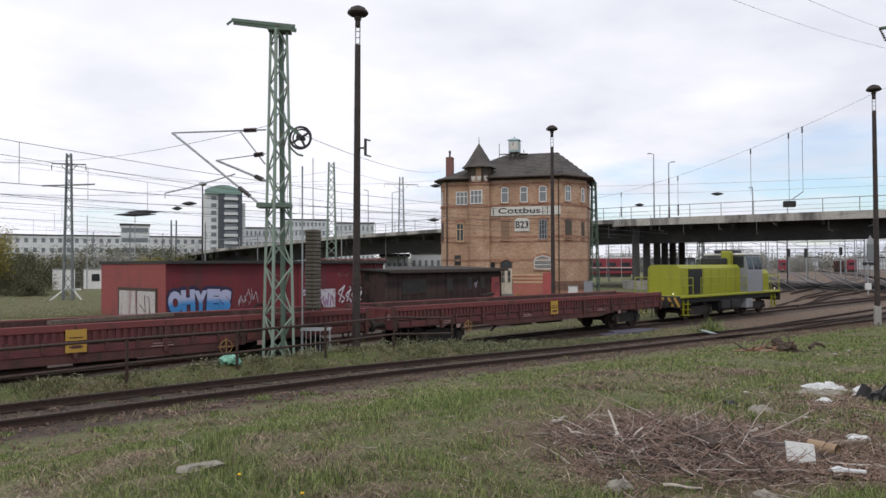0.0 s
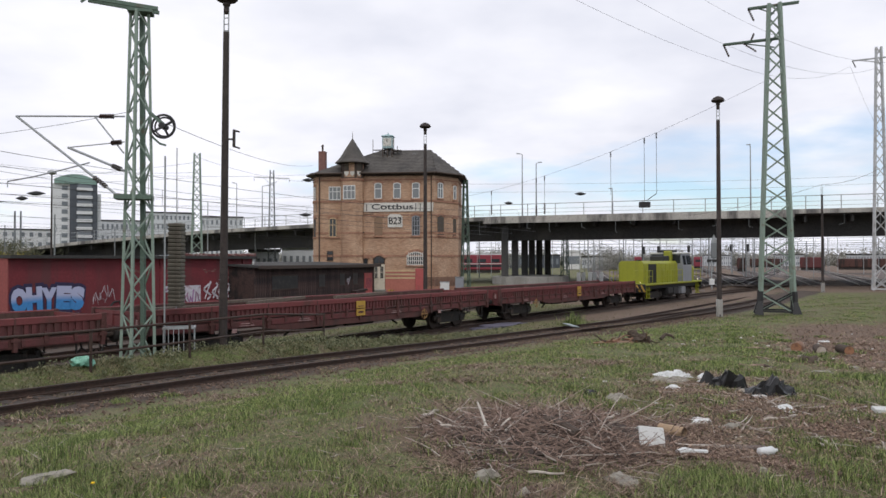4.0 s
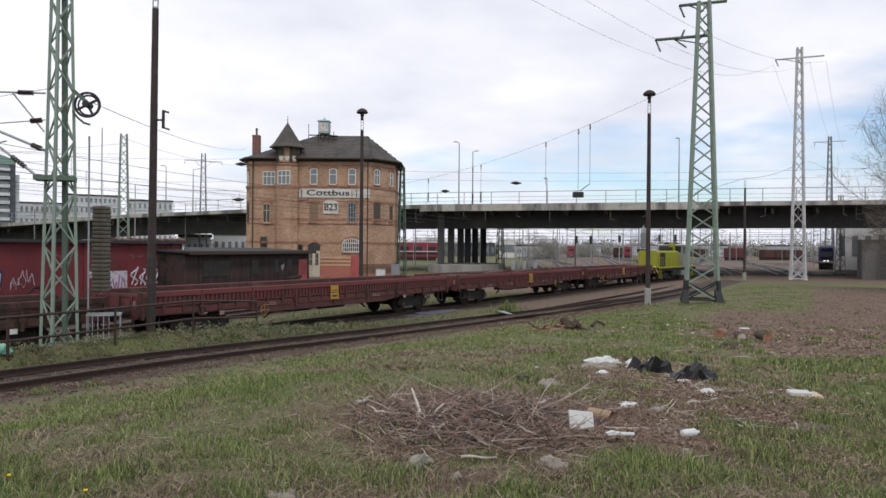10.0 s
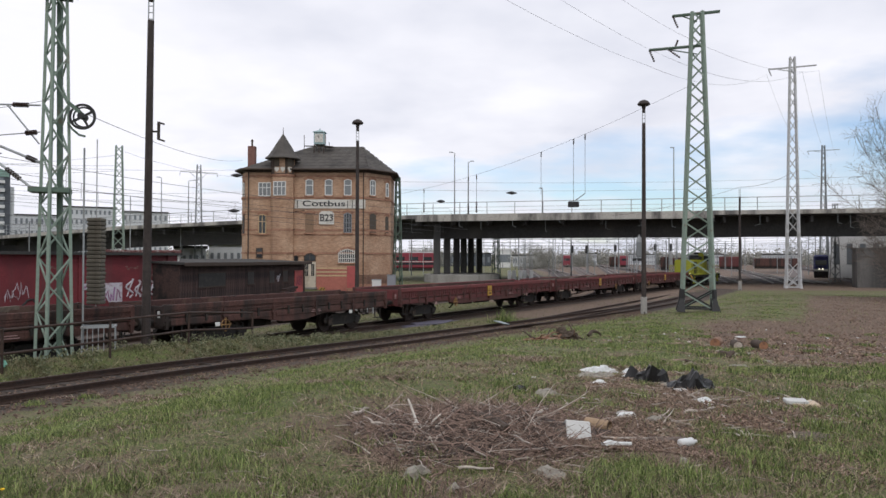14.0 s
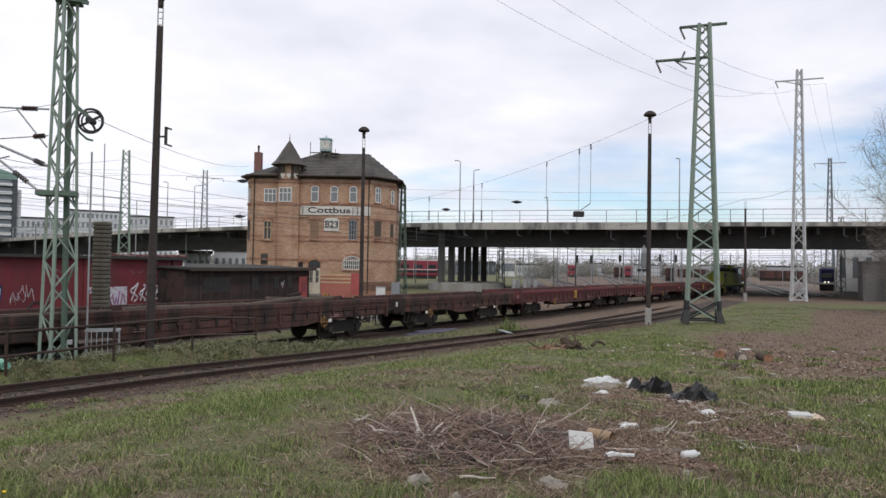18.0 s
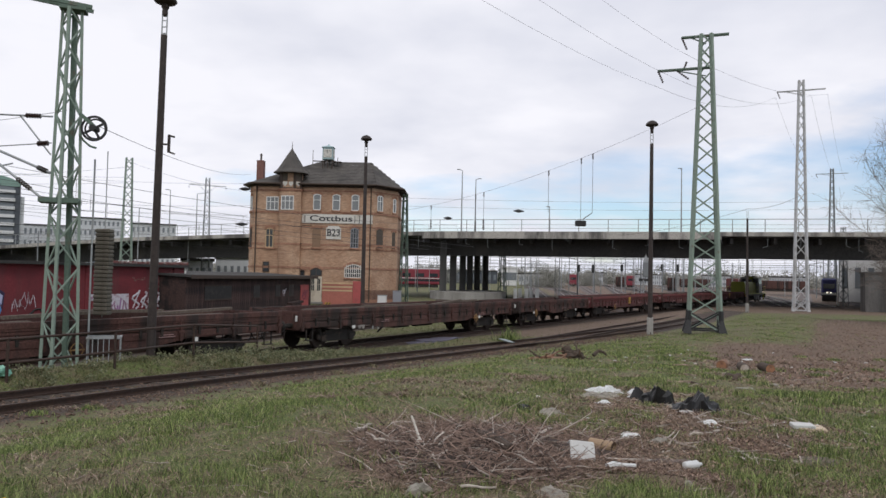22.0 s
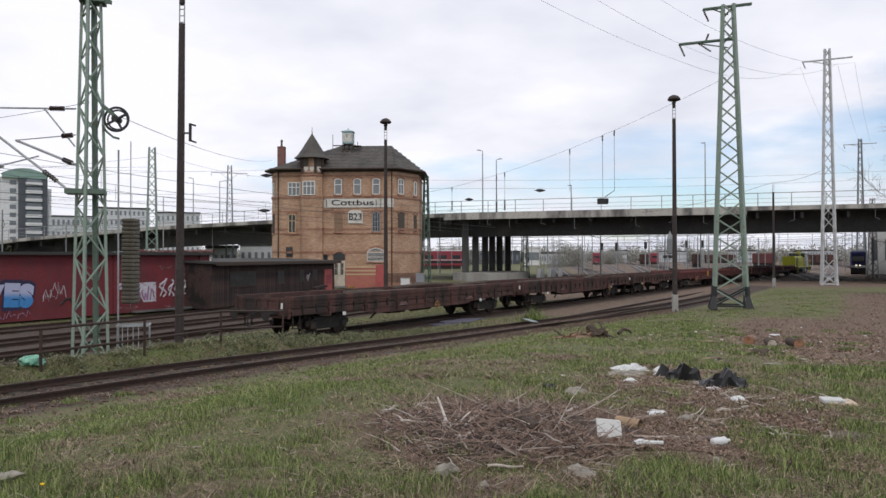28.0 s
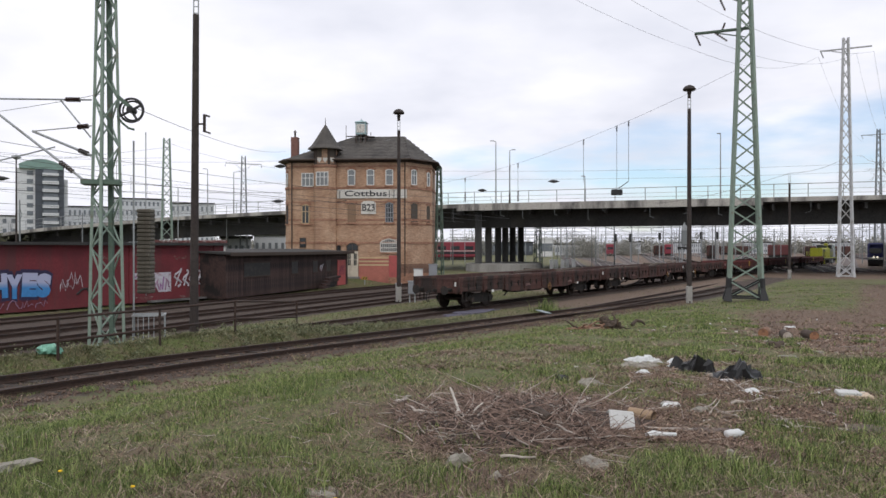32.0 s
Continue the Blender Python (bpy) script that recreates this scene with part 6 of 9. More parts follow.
# ---- the waste ground in front ----
def blades(name, pts, h, w, lean, mat, label, category, seg=1):
    """Many grass blades as one mesh: places, heights, widths, leans."""
    n = len(pts)
    rng = np.random.default_rng(7)
    a = rng.uniform(0, 6.283, n)
    b = rng.uniform(0, 6.283, n)
    side = np.stack([np.cos(a), np.sin(a), np.zeros(n)], -1) * w[:, None] * 0.5
    out = np.stack([np.cos(b), np.sin(b), np.zeros(n)], -1) * (lean * h)[:, None]
    up = np.zeros((n, 3))
    up[:, 2] = h
    v = np.stack([pts - side, pts + side, pts + up * 0.55 + out * 0.3 + side * 0.7, pts + up * 0.55 + out * 0.3 - side * 0.7, pts + up * 0.92 + out], 1)
    v = v.reshape(-1, 3).astype(np.float32)
    i = np.arange(n)[:, None] * 5
    loops = np.concatenate([i + np.array([0, 1, 2, 3]), i + np.array([3, 2, 4])], 1).astype(np.int32).ravel()
    starts = (np.arange(n)[:, None] * 7 + np.array([0, 4])).astype(np.int32).ravel()
    me = bpy.data.meshes.new(name)
    me.vertices.add(len(v))
    me.vertices.foreach_set("co", v.ravel())
    me.loops.add(len(loops))
    me.loops.foreach_set("vertex_index", loops)
    me.polygons.add(len(starts))
    me.polygons.foreach_set("loop_start", starts)
    me.update()
    me.materials.append(mat)
    return tagged(new(name, me), label, category, kind="stuff")


def blade_material(name, c0, c1, c2):
    m = bpy.data.materials.new(name)
    m.use_nodes = True
    t = m.node_tree
    b = t.nodes["Principled BSDF"]
    b.inputs["Roughness"].default_value = 0.7
    g = t.nodes.new("ShaderNodeNewGeometry")
    r = t.nodes.new("ShaderNodeValToRGB")
    e = r.color_ramp.elements
    e[0].position, e[0].color = 0.0, (*c0, 1)
    e[1].position, e[1].color = 1.0, (*c2, 1)
    e.new(0.55).color = (*c1, 1)
    t.links.new(g.outputs["Random Per Island"], r.inputs[0])
    t.links.new(r.outputs[0], b.inputs["Base Color"])
    return m


GRASS = blade_material("fresh_grass", (0.024, 0.043, 0.011), (0.134, 0.192, 0.044), (0.4, 0.46, 0.165))
STRAW = blade_material("dry_grass", (0.06, 0.042, 0.024), (0.22, 0.165, 0.1), (0.56, 0.45, 0.3))
LEAF = blade_material("dead_leaves", (0.06, 0.038, 0.028), (0.185, 0.112, 0.076), (0.42, 0.3, 0.22))
PLANT = blade_material("bank_plant_leaves", (0.08, 0.09, 0.042), (0.15, 0.165, 0.085), (0.28, 0.27, 0.16))
STALK = blade_material("dead_weed_stalks", (0.05, 0.03, 0.022), (0.19, 0.12, 0.085), (0.46, 0.36, 0.28))
WEED = blade_material("bank_weeds", (0.07, 0.08, 0.028), (0.13, 0.135, 0.055), (0.27, 0.23, 0.13))


def leaf_mesh(name, centres, n, size, spread, mat, rng):
    """Leaf-sized faces round many centres."""
    c = np.repeat(np.array(centres), n, 0)
    c = c + rng.normal(0, 1, c.shape) * spread
    k = len(c)
    a = rng.normal(0, 1, (k, 3))
    a /= np.linalg.norm(a, axis=1)[:, None]
    b = np.cross(a, rng.normal(0, 1, (k, 3)))
    b /= np.linalg.norm(b, axis=1)[:, None]
    s = (rng.uniform(0.6, 1.3, k) * size)[:, None]
    v = np.stack([c - a * s, c + b * s * 0.5, c + a * s, c - b * s * 0.5], 1).reshape(-1, 3)
    m = Mesh()
    m.v = [tuple(q) for q in v]
    m.f = [(4 * i, 4 * i + 1, 4 * i + 2, 4 * i + 3) for i in range(k)]
    me = m.data(name)
    me.materials.append(mat)
    return me


def patchy(x, y):
    """Where grass grows thick, from 0 to 1."""
    r, az = np.hypot(x, y), np.degrees(np.arctan2(x, y))
    q = 0.42 * mottle(x, y, 1.7, 5.3) + 0.33 * mottle(x, y, 0.62, 11.1) + 0.25 * mottle(x, y, 0.24, 23.9)
    band = np.exp(-((r - 6.5 - 0.35 * np.sin(az * 0.31)) / 0.62) ** 2) * (az < -4)      # a drier strip across the near grass
    lush = 1.5 * np.exp(-((r - 9.6) / 2.4) ** 2) * (az < 12) + 0.9 * (r < 5.5) + 1.0 * sstep(10, 15, r) * (az < 18) + 1.1 * sstep(17, 21, az) * (r < 13.5)
    return np.clip(0.5 + 2.3 * (q - 0.5) - 0.42 * band + 0.27 * lush, 0.05, 1)


def scatter(n, r0, r1, az0, az1, seed):
    rng = np.random.default_rng(seed)
    r, az = r0 + (r1 - r0) * rng.uniform(0, 1, n) ** 1.9, np.radians(rng.uniform(az0, az1, n))
    return r * np.sin(az), r * np.cos(az), r, rng


def lawn():
    x, y, r, rng = scatter(1050000, 3.3, 74, -50, 37, 11)
    w = (x - side_x(y)) * 0.83
    zn = zones(x, y)
    keep = (w > 2.3) & (rng.uniform(0, 1, len(x)) < patchy(x, y) * (1 - np.clip(zn[:, 2] * 1.25, 0, 0.96)) * np.clip(1.25 - zn[:, 1], 0, 1))
    x, y, r = x[keep], y[keep], r[keep]
    n = len(x)
    pts = np.stack([x, y, land(x, y) - 0.01], -1)
    tall = patchy(x, y)
    h = rng.uniform(0.015, 0.06, n) * (0.45 + 1.1 * tall ** 2) * (0.75 + 0.7 * mottle(x, y, 0.35, 31.0)) + 0.01
    wd = rng.uniform(0.0028, 0.006, n) * np.clip(r / 7, 1, 6.0)
    lean = rng.uniform(0.1, 0.9, n)
    dry = rng.uniform(0, 1, n) < 0.08 + 0.7 * (1 - tall) ** 1.4
    blades("grass", pts[~dry], h[~dry], wd[~dry], lean[~dry], GRASS, "short fresh green grass", "grass")
    blades("dry_grass", pts[dry], h[dry] * 0.8, wd[dry], lean[dry] + 0.7, STRAW, "pale dry grass lying flat between the green", "grass")


lawn()


def tufts():
    """Taller clumps near the camera and along the edge of the picture's foot."""
    rng = np.random.default_rng(23)
    xs, ys, hs = [], [], []
    clumps = [(-3.65, 5.5, 0.26), (-2.2, 5.0, 0.16), (-1.25, 4.6, 0.2), (-0.35, 4.85, 0.2), (1.1, 4.75, 0.18), (0.5, 4.6, 0.15), (1.6, 5.0, 0.2), (2.3, 5.4, 0.2), (3.0, 6.2, 0.2), (2.6, 7.9, 0.14),
              (-0.7, 6.2, 0.15), (-1.4, 6.5, 0.14), (3.6, 6.9, 0.2), (-0.15, 5.9, 0.15), (3.4, 9.1, 0.13), (4.6, 11.4, 0.2), (5.4, 11.8, 0.2), (6.2, 12.5, 0.2), (4.9, 9.9, 0.18), (-5.4, 9.6, 0.16), (-4.6, 10.4, 0.14)]
    for k in range(70):
        a, b = rng.uniform(0, 1), rng.uniform(0, 1)
        clumps.append((1.5 + 2.6 * a + 1.6 * b, 4.9 + 0.4 * a + 3.4 * b, rng.uniform(0.06, 0.13)))
    for k in range(36):
        clumps.append((5.2 + rng.uniform(0, 3.4), 10.6 + rng.uniform(0, 2.6), rng.uniform(0.09, 0.17)))
    for k in range(160):
        az, r = radians(rng.uniform(12, 36)), rng.uniform(12, 34)
        clumps.append((r * math.sin(az), r * math.cos(az), rng.uniform(0.15, 0.19) if k % 4 == 0 else rng.uniform(0.06, 0.12)))
    for k in range(150):
        az, r = radians(rng.uniform(-48, 36)), rng.uniform(4.0, 16)
        clumps.append((r * math.sin(az), r * math.cos(az), rng.uniform(0.07, 0.14)))
    for cx, cy, ch in clumps:
        if zones(cx, cy)[2] > 0.55 and ch < 0.15:
            continue
        n = int(60 + 900 * ch)
        s = 0.05 + ch * 0.55
        xs.append(rng.normal(cx, s, n))
        ys.append(rng.normal(cy, s, n))
        hs.append(ch * 0.8 * rng.uniform(0.3, 1.1, n))
    x, y, h = np.concatenate(xs), np.concatenate(ys), np.concatenate(hs)
    pts = np.stack([x, y, land(x, y) - 0.01], -1)
    n = len(x)
    blades("grass_tufts", pts, h, rng.uniform(0.004, 0.008, n) * np.clip(np.hypot(x, y) / 7, 1, 3), rng.uniform(0.1, 0.75, n), GRASS, "taller tufts of bright green grass", "grass")


tufts()


def dead_clumps():
    """Flattened brown stalks of last year's weeds between the green."""
    rng = np.random.default_rng(37)
    xs, ys = [], []
    for k in range(130):
        az, r = radians(rng.uniform(-49, 35)), 4.2 + 12 * rng.uniform(0, 1) ** 1.5
        s = rng.uniform(0.07, 0.24)
        n = int(900 * s)
        xs.append(rng.normal(r * math.sin(az), s * 1.5, n))
        ys.append(rng.normal(r * math.cos(az), s, n))
    x, y = np.concatenate(xs), np.concatenate(ys)
    n = len(x)
    pts = np.stack([x, y, land(x, y) + 0.012], -1)
    blades("dead_weeds", pts, rng.uniform(0.025, 0.07, n), rng.uniform(0.005, 0.011, n) * np.clip(np.hypot(x, y) / 8, 0.8, 2), rng.uniform(1.0, 3.4, n), STALK, "flattened brown stalks of dead weeds in the grass", "dead weeds")


dead_clumps()


def thatch():
    """Long dry stems lying flat among the near grass."""
    x, y, r, rng = scatter(110000, 3.3, 17, -50, 37, 13)
    keep = ((x - side_x(y)) > 2.6) & (rng.uniform(0, 1, len(x)) < 0.06 + 0.94 * np.clip(1.15 - patchy(x, y) * 1.5, 0, 1))
    x, y, r = x[keep], y[keep], r[keep]
    n = len(x)
    pts = np.stack([x, y, land(x, y) + rng.uniform(0.0, 0.015, n)], -1)
    blades("dry_stems", pts, rng.uniform(0.012, 0.05, n), rng.uniform(0.0025, 0.006, n) * np.clip(r / 6, 1, 2.5), rng.uniform(1.5, 6.0, n), STRAW, "long dry grass stems lying flat", "grass")


thatch()


def litter():
    x, y, r, rng = scatter(330000, 3.6, 74, -46, 37, 31)
    zn = zones(x, y)
    keep = ((x - side_x(y)) > 2.2) & (rng.uniform(0, 1, len(x)) < 0.07 + 0.1 * (r < 14) + 0.8 * zn[:, 2])
    x, y, r = x[keep], y[keep], r[keep]
    n = len(x)
    pts = np.stack([x, y, land(x, y) + rng.uniform(0.0, 0.02, n)], -1)
    blades("leaf_litter", pts, rng.uniform(0.008, 0.034, n) * np.clip(r / 11, 0.5, 2.0), rng.uniform(0.007, 0.024, n) * np.clip(r / 11, 0.5, 2.0), rng.uniform(0.8, 3.2, n), LEAF, "brown dead leaves and chaff", "leaf litter")
    x, y, r, rng = scatter(150000, 6, 17, 3, 37, 33)
    keep = rng.uniform(0, 1, len(x)) < 0.85 * zones(x, y)[:, 2]
    x, y, r = x[keep], y[keep], r[keep]
    n = len(x)
    pts = np.stack([x, y, land(x, y) + rng.uniform(0.0, 0.02, n)], -1)
    blades("wood_chaff", pts, rng.uniform(0.006, 0.02, n), rng.uniform(0.008, 0.024, n), rng.uniform(0.8, 4.0, n), LEAF, "brown leaves and wood chaff round the rubbish", "leaf litter")
    # coarse grass beyond the yard tracks
    x, y, r, rng = scatter(40000, 45, 120, -52, -34, 35)
    pts = np.stack([x, y, land(x, y) - 0.01], -1)
    n = len(x)
    blades("rough_grass", pts, rng.uniform(0.03, 0.09, n), rng.uniform(0.015, 0.035, n), rng.uniform(0.4, 1.6, n), WEED, "rough grass beyond the yard tracks", "grass")
    # the weedy bank beyond the siding
    rng = np.random.default_rng(37)
    y = rng.uniform(6, 33, 150000)
    x = side_x(y) - rng.uniform(1.5, 7.2, 150000)
    t = -((x + 3.71) * RIGHT.x + (y - 34.98) * RIGHT.y)
    keep = (t < -1.75) & (rng.uniform(0, 1, 150000) < patchy(x * 1.7, y * 1.7) * 0.9 + 0.1)
    x, y = x[keep], y[keep]
    n = len(x)
    pts = np.stack([x, y, land(x, y) - 0.01], -1)
    clump = np.clip(np.sin(x * 3.1) * np.sin(y * 2.7 + 1) + 0.3, 0, 1)
    blades("bank_weeds", pts, rng.uniform(0.02, 0.07, n) + 0.13 * clump * rng.uniform(0, 1, n), rng.uniform(0.008, 0.024, n), rng.uniform(0.3, 1.6, n), WEED, "low weeds and grass on the bank", "weeds")
    # grass between the far tracks
    rng = np.random.default_rng(39)
    y = rng.uniform(20, 66, 130000)
    x = rng.uniform(-24, 16, 130000)
    t = -((x + 3.71) * RIGHT.x + (y - 34.98) * RIGHT.y)
    keep = (np.abs(t) > 1.4) & (t > -9) & (zones(x, y)[:, 1] < 0.45) & ((x - side_x(y)) < -1.9) & (y < 65) & (y > 27) & (rng.uniform(0, 1, len(x)) > zones(x, y)[:, 2] * 1.3)
    x, y = x[keep], y[keep]
    n = len(x)
    pts = np.stack([x, y, land(x, y) - 0.01], -1)
    blades("verge_grass", pts, rng.uniform(0.03, 0.1, n), rng.uniform(0.02, 0.05, n), rng.uniform(0.3, 1.3, n), WEED, "short grass between the tracks", "grass")


litter()

def rail_weeds():
    rng = np.random.default_rng(57)
    xs, ys, hs = [], [], []
    for k in range(150):
        y = rng.uniform(9, 44)
        off = rng.choice([-1.5, -1.1, -0.3, 0.2, 1.05, 1.4]) + rng.normal(0, 0.12)
        n, h = rng.integers(25, 90), rng.uniform(0.06, 0.22) if abs(off) > 0.9 else rng.uniform(0.04, 0.12)
        xs.append(side_x(y) + off * 1.2 + rng.normal(0, 0.12, n))
        ys.append(y + rng.normal(0, 0.2, n))
        hs.append(h * rng.uniform(0.4, 1.1, n))
    x, y, h = np.concatenate(xs), np.concatenate(ys), np.concatenate(hs)
    n = len(x)
    pts = np.stack([x, y, land(x, y) - 0.01], -1)
    dry = rng.uniform(0, 1, n) < 0.5
    blades("rail_weeds", pts[~dry], h[~dry], rng.uniform(0.008, 0.02, n)[~dry], rng.uniform(0.2, 1.3, n)[~dry], WEED, "weeds growing along the siding rails", "weeds")
    blades("rail_straw", pts[dry], h[dry], rng.uniform(0.005, 0.014, n)[dry], rng.uniform(0.4, 2.2, n)[dry], STRAW, "dry stalks along the siding rails", "weeds")


rail_weeds()


def bank_plants():
    """Leafy plants between the siding and the train's track."""
    rng = np.random.default_rng(91)
    c = []
    for k in range(330):
        y = rng.uniform(6, 33)
        x = float(side_x(y)) - rng.uniform(1.5, 1.9 + 0.16 * max(0.0, 33 - y))
        t = -((x + 3.71) * RIGHT.x + (y - 34.98) * RIGHT.y)
        if t > -1.9 or mottle(x, y, 1.3, 4.4) < 0.36:
            continue
        for q in range(5):
            c.append((x + rng.normal(0, 0.1), y + rng.normal(0, 0.1), lz(x, y) + rng.uniform(0.03, 0.2)))
    tagged(new("bank_plants", leaf_mesh("bank_plants", c, 9, 0.036, 0.06, PLANT, rng)), "leafy grey-green plants on the bank", "weeds", kind="stuff")


bank_plants()

# stones of the siding's bed
STONE = material("ballast_stone", (0.17, 0.115, 0.085), 0.9, 0, 30, 0.3, island=0.45)


def ballast():
    rng = np.random.default_rng(41)
    m = Mesh()
    for k in range(9000):
        y = rng.uniform(6, 46)
        w = rng.normal(0.9, 1.0) if rng.uniform() < 0.6 else rng.uniform(-1.5, 1.6)
        if abs(w) > 2.3:
            continue
        x = float(side_x(y)) + w * 1.2
        s = rng.uniform(0.014, 0.034) * (1 + y / 60)
        z = lz(x, y) + s * 0.3
        a = rng.uniform(-1, 1, (6, 3)) * 0.35 + np.array([(1, 0, 0), (-1, 0, 0), (0, 1, 0), (0, -1, 0), (0, 0, 0.8), (0, 0, -0.8)])
        m.add([(x + q[0] * s, y + q[1] * s, z + q[2] * s) for q in a], [(0, 2, 4), (2, 1, 4), (1, 3, 4), (3, 0, 4), (2, 0, 5), (1, 2, 5), (3, 1, 5), (0, 3, 5)])
    solo("ballast_stones", m, STONE, "brown crushed stones along the siding", "ballast", kind="stuff")


ballast()

# the heap of dead branches
BARK = material("dark_brown_twigs", (0.37, 0.258, 0.205), 0.9, 0, 30, 0.3, island=0.94)
BARK_PALE = material("bleached_wood", (0.52, 0.46, 0.4), 0.85, 0, 24, 0.2, (0.3, 0.24, 0.19), 6, island=0.35)
# Near-black earth colour that holds the shade between the heap's twigs.
HEAP_SHADE = material("heap_shade_earth", (0.05, 0.035, 0.028), 0.95, 0, 22, 0.5, (0.1, 0.07, 0.055), 5, (0.5, 0.66), bump=0.6)
BARK_DARK = material("rotten_log", (0.075, 0.055, 0.042), 0.95, 0, 16, 0.35)


def rubble(rng, s, rough=0.25, n=3):
    """An uneven lump, sized s, its foot at z = 0."""
    bm = bmesh.new()
    bmesh.ops.create_icosphere(bm, subdivisions=n, radius=1.0)
    o = Vector(rng.uniform(0, 50, 3))
    for v in bm.verts:
        k = 1 + rough * noise.fractal(v.co * 1.4 + o, 1.0, 2.0, 4)
        v.co = Vector((v.co.x * s[0] * k, v.co.y * s[1] * k, max(v.co.z * k, -0.6) * s[2]))
    lo = min(v.co.z for v in bm.verts)
    m = Mesh()
    bm.verts.index_update()
    m.add([(v.co.x, v.co.y, v.co.z - lo) for v in bm.verts], [tuple(q.index for q in f.verts) for f in bm.faces])
    bm.free()
    return m


def put(x, y, dz=0.0, turn=0.0, tilt=0.0, roll=0.0):
    return pose(x, y, lz(x, y) + dz, tilt, roll, turn)


def twig_line(rng, x, y, z, l, az, el, bend, n=4):
    pts = [Vector((x, y, z))]
    d = Vector((math.sin(az) * math.cos(el), math.cos(az) * math.cos(el), math.sin(el)))
    for i in range(n):
        d = (d + Vector(rng.uniform(-bend, bend, 3))).normalized()
        q = pts[-1] + d * l / n
        q.z = max(q.z, lz(q.x, q.y) + 0.006)
        pts.append(q)
    return pts


def branch_mesh(pts, r0, r1, n=5):
    m = Mesh()
    k = len(pts) - 1
    for i in range(k):
        m.tube(pts[i], pts[i + 1], r0 + (r1 - r0) * i / k, r0 + (r1 - r0) * (i + 1) / k, n)
    return m


def brush_heap():
    rng = np.random.default_rng(53)
    top = thing("brush_heap", "heap of dry brown twigs and sticks on the grass", "brushwood")
    m, pale = Mesh(), Mesh()
    for k in range(6800):
        a, q = rng.uniform(0, 6.283), math.sqrt(rng.uniform(0, 1))
        x, y = 0.36 + 1.3 * q * math.cos(a), 6.72 + 1.36 * q * math.sin(a)
        if x > 1.0 and y < 7.0 and rng.uniform() < 0.75:
            continue
        if rng.uniform() < 0.9 * q * mottle(x, y, 0.35, 3.0):
            continue
        high = (0.16 if x < 0.9 else 0.05) * max(0.0, 1 - q ** 1.6) * rng.uniform(0, 1) ** 0.8
        long = k % 20 == 0
        pts = twig_line(rng, x, y, lz(x, y) + high, rng.uniform(0.3, 0.75) if long else rng.uniform(0.05, 0.34), rng.uniform(0, 6.283), rng.normal(0.05, 0.22), 0.2 if long else 0.42, 3)
        b = branch_mesh(pts, rng.uniform(0.0055, 0.0105) if long else rng.uniform(0.0018, 0.006), 0.0016, 4)
        if long:
            part("twig", b, BARK_PALE if k % 60 == 0 else BARK, top)
        else:
            (m if k % 15 else pale).add(b.v, b.f)
    # Added mound: its dark colour makes the shaded gaps between twigs.
    part("humus", rubble(rng, (0.92, 0.85, 0.07), 0.45, 4), HEAP_SHADE, top, "dark earth mound with the shade between twigs in its colour", put(0.42, 6.4, -0.045))
    tagged(part("bleached_brush", pale, BARK_PALE, top, "pale bleached twigs lying in the brown heap"), kind="stuff")
    tagged(part("brush", m, BARK, top, "small dry brown twigs"), kind="stuff")
    m, dark = Mesh(), Mesh()
    for k in range(1100):
        az, r = radians(rng.uniform(-48, 36)), 4.3 + 12 * rng.uniform(0, 1) ** 1.4
        x, y = r * math.sin(az), r * math.cos(az)
        if x - float(side_x(y)) < 2.6:
            continue
        pts = twig_line(rng, x, y, lz(x, y) + rng.uniform(0.008, 0.035), rng.uniform(0.04, 0.28), rng.uniform(0, 6.283), rng.normal(0.03, 0.08), 0.25, 3)
        b = branch_mesh(pts, rng.uniform(0.002, 0.0055), 0.0015, 4)
        (m if k % 3 == 0 else dark).add(b.v, b.f)
    solo("lawn_twigs", dark, BARK, "thin brown twigs lying in the grass", "twigs", kind="stuff")
    for k in range(900):
        az, r = radians(rng.uniform(4, 35)), rng.uniform(7, 24)
        x, y = r * math.sin(az), r * math.cos(az)
        if zones(x, y)[2] < 0.3:
            continue
        pts = twig_line(rng, x, y, lz(x, y) + 0.015, rng.uniform(0.05, 0.4), rng.uniform(0, 6.283), 0.02, 0.2, 3)
        b = branch_mesh(pts, rng.uniform(0.005, 0.013), 0.003, 4)
        m.add(b.v, b.f)
    solo("scattered_twigs", m, BARK_PALE, "pale dead twigs scattered over the bare ground", "twigs", kind="stuff")


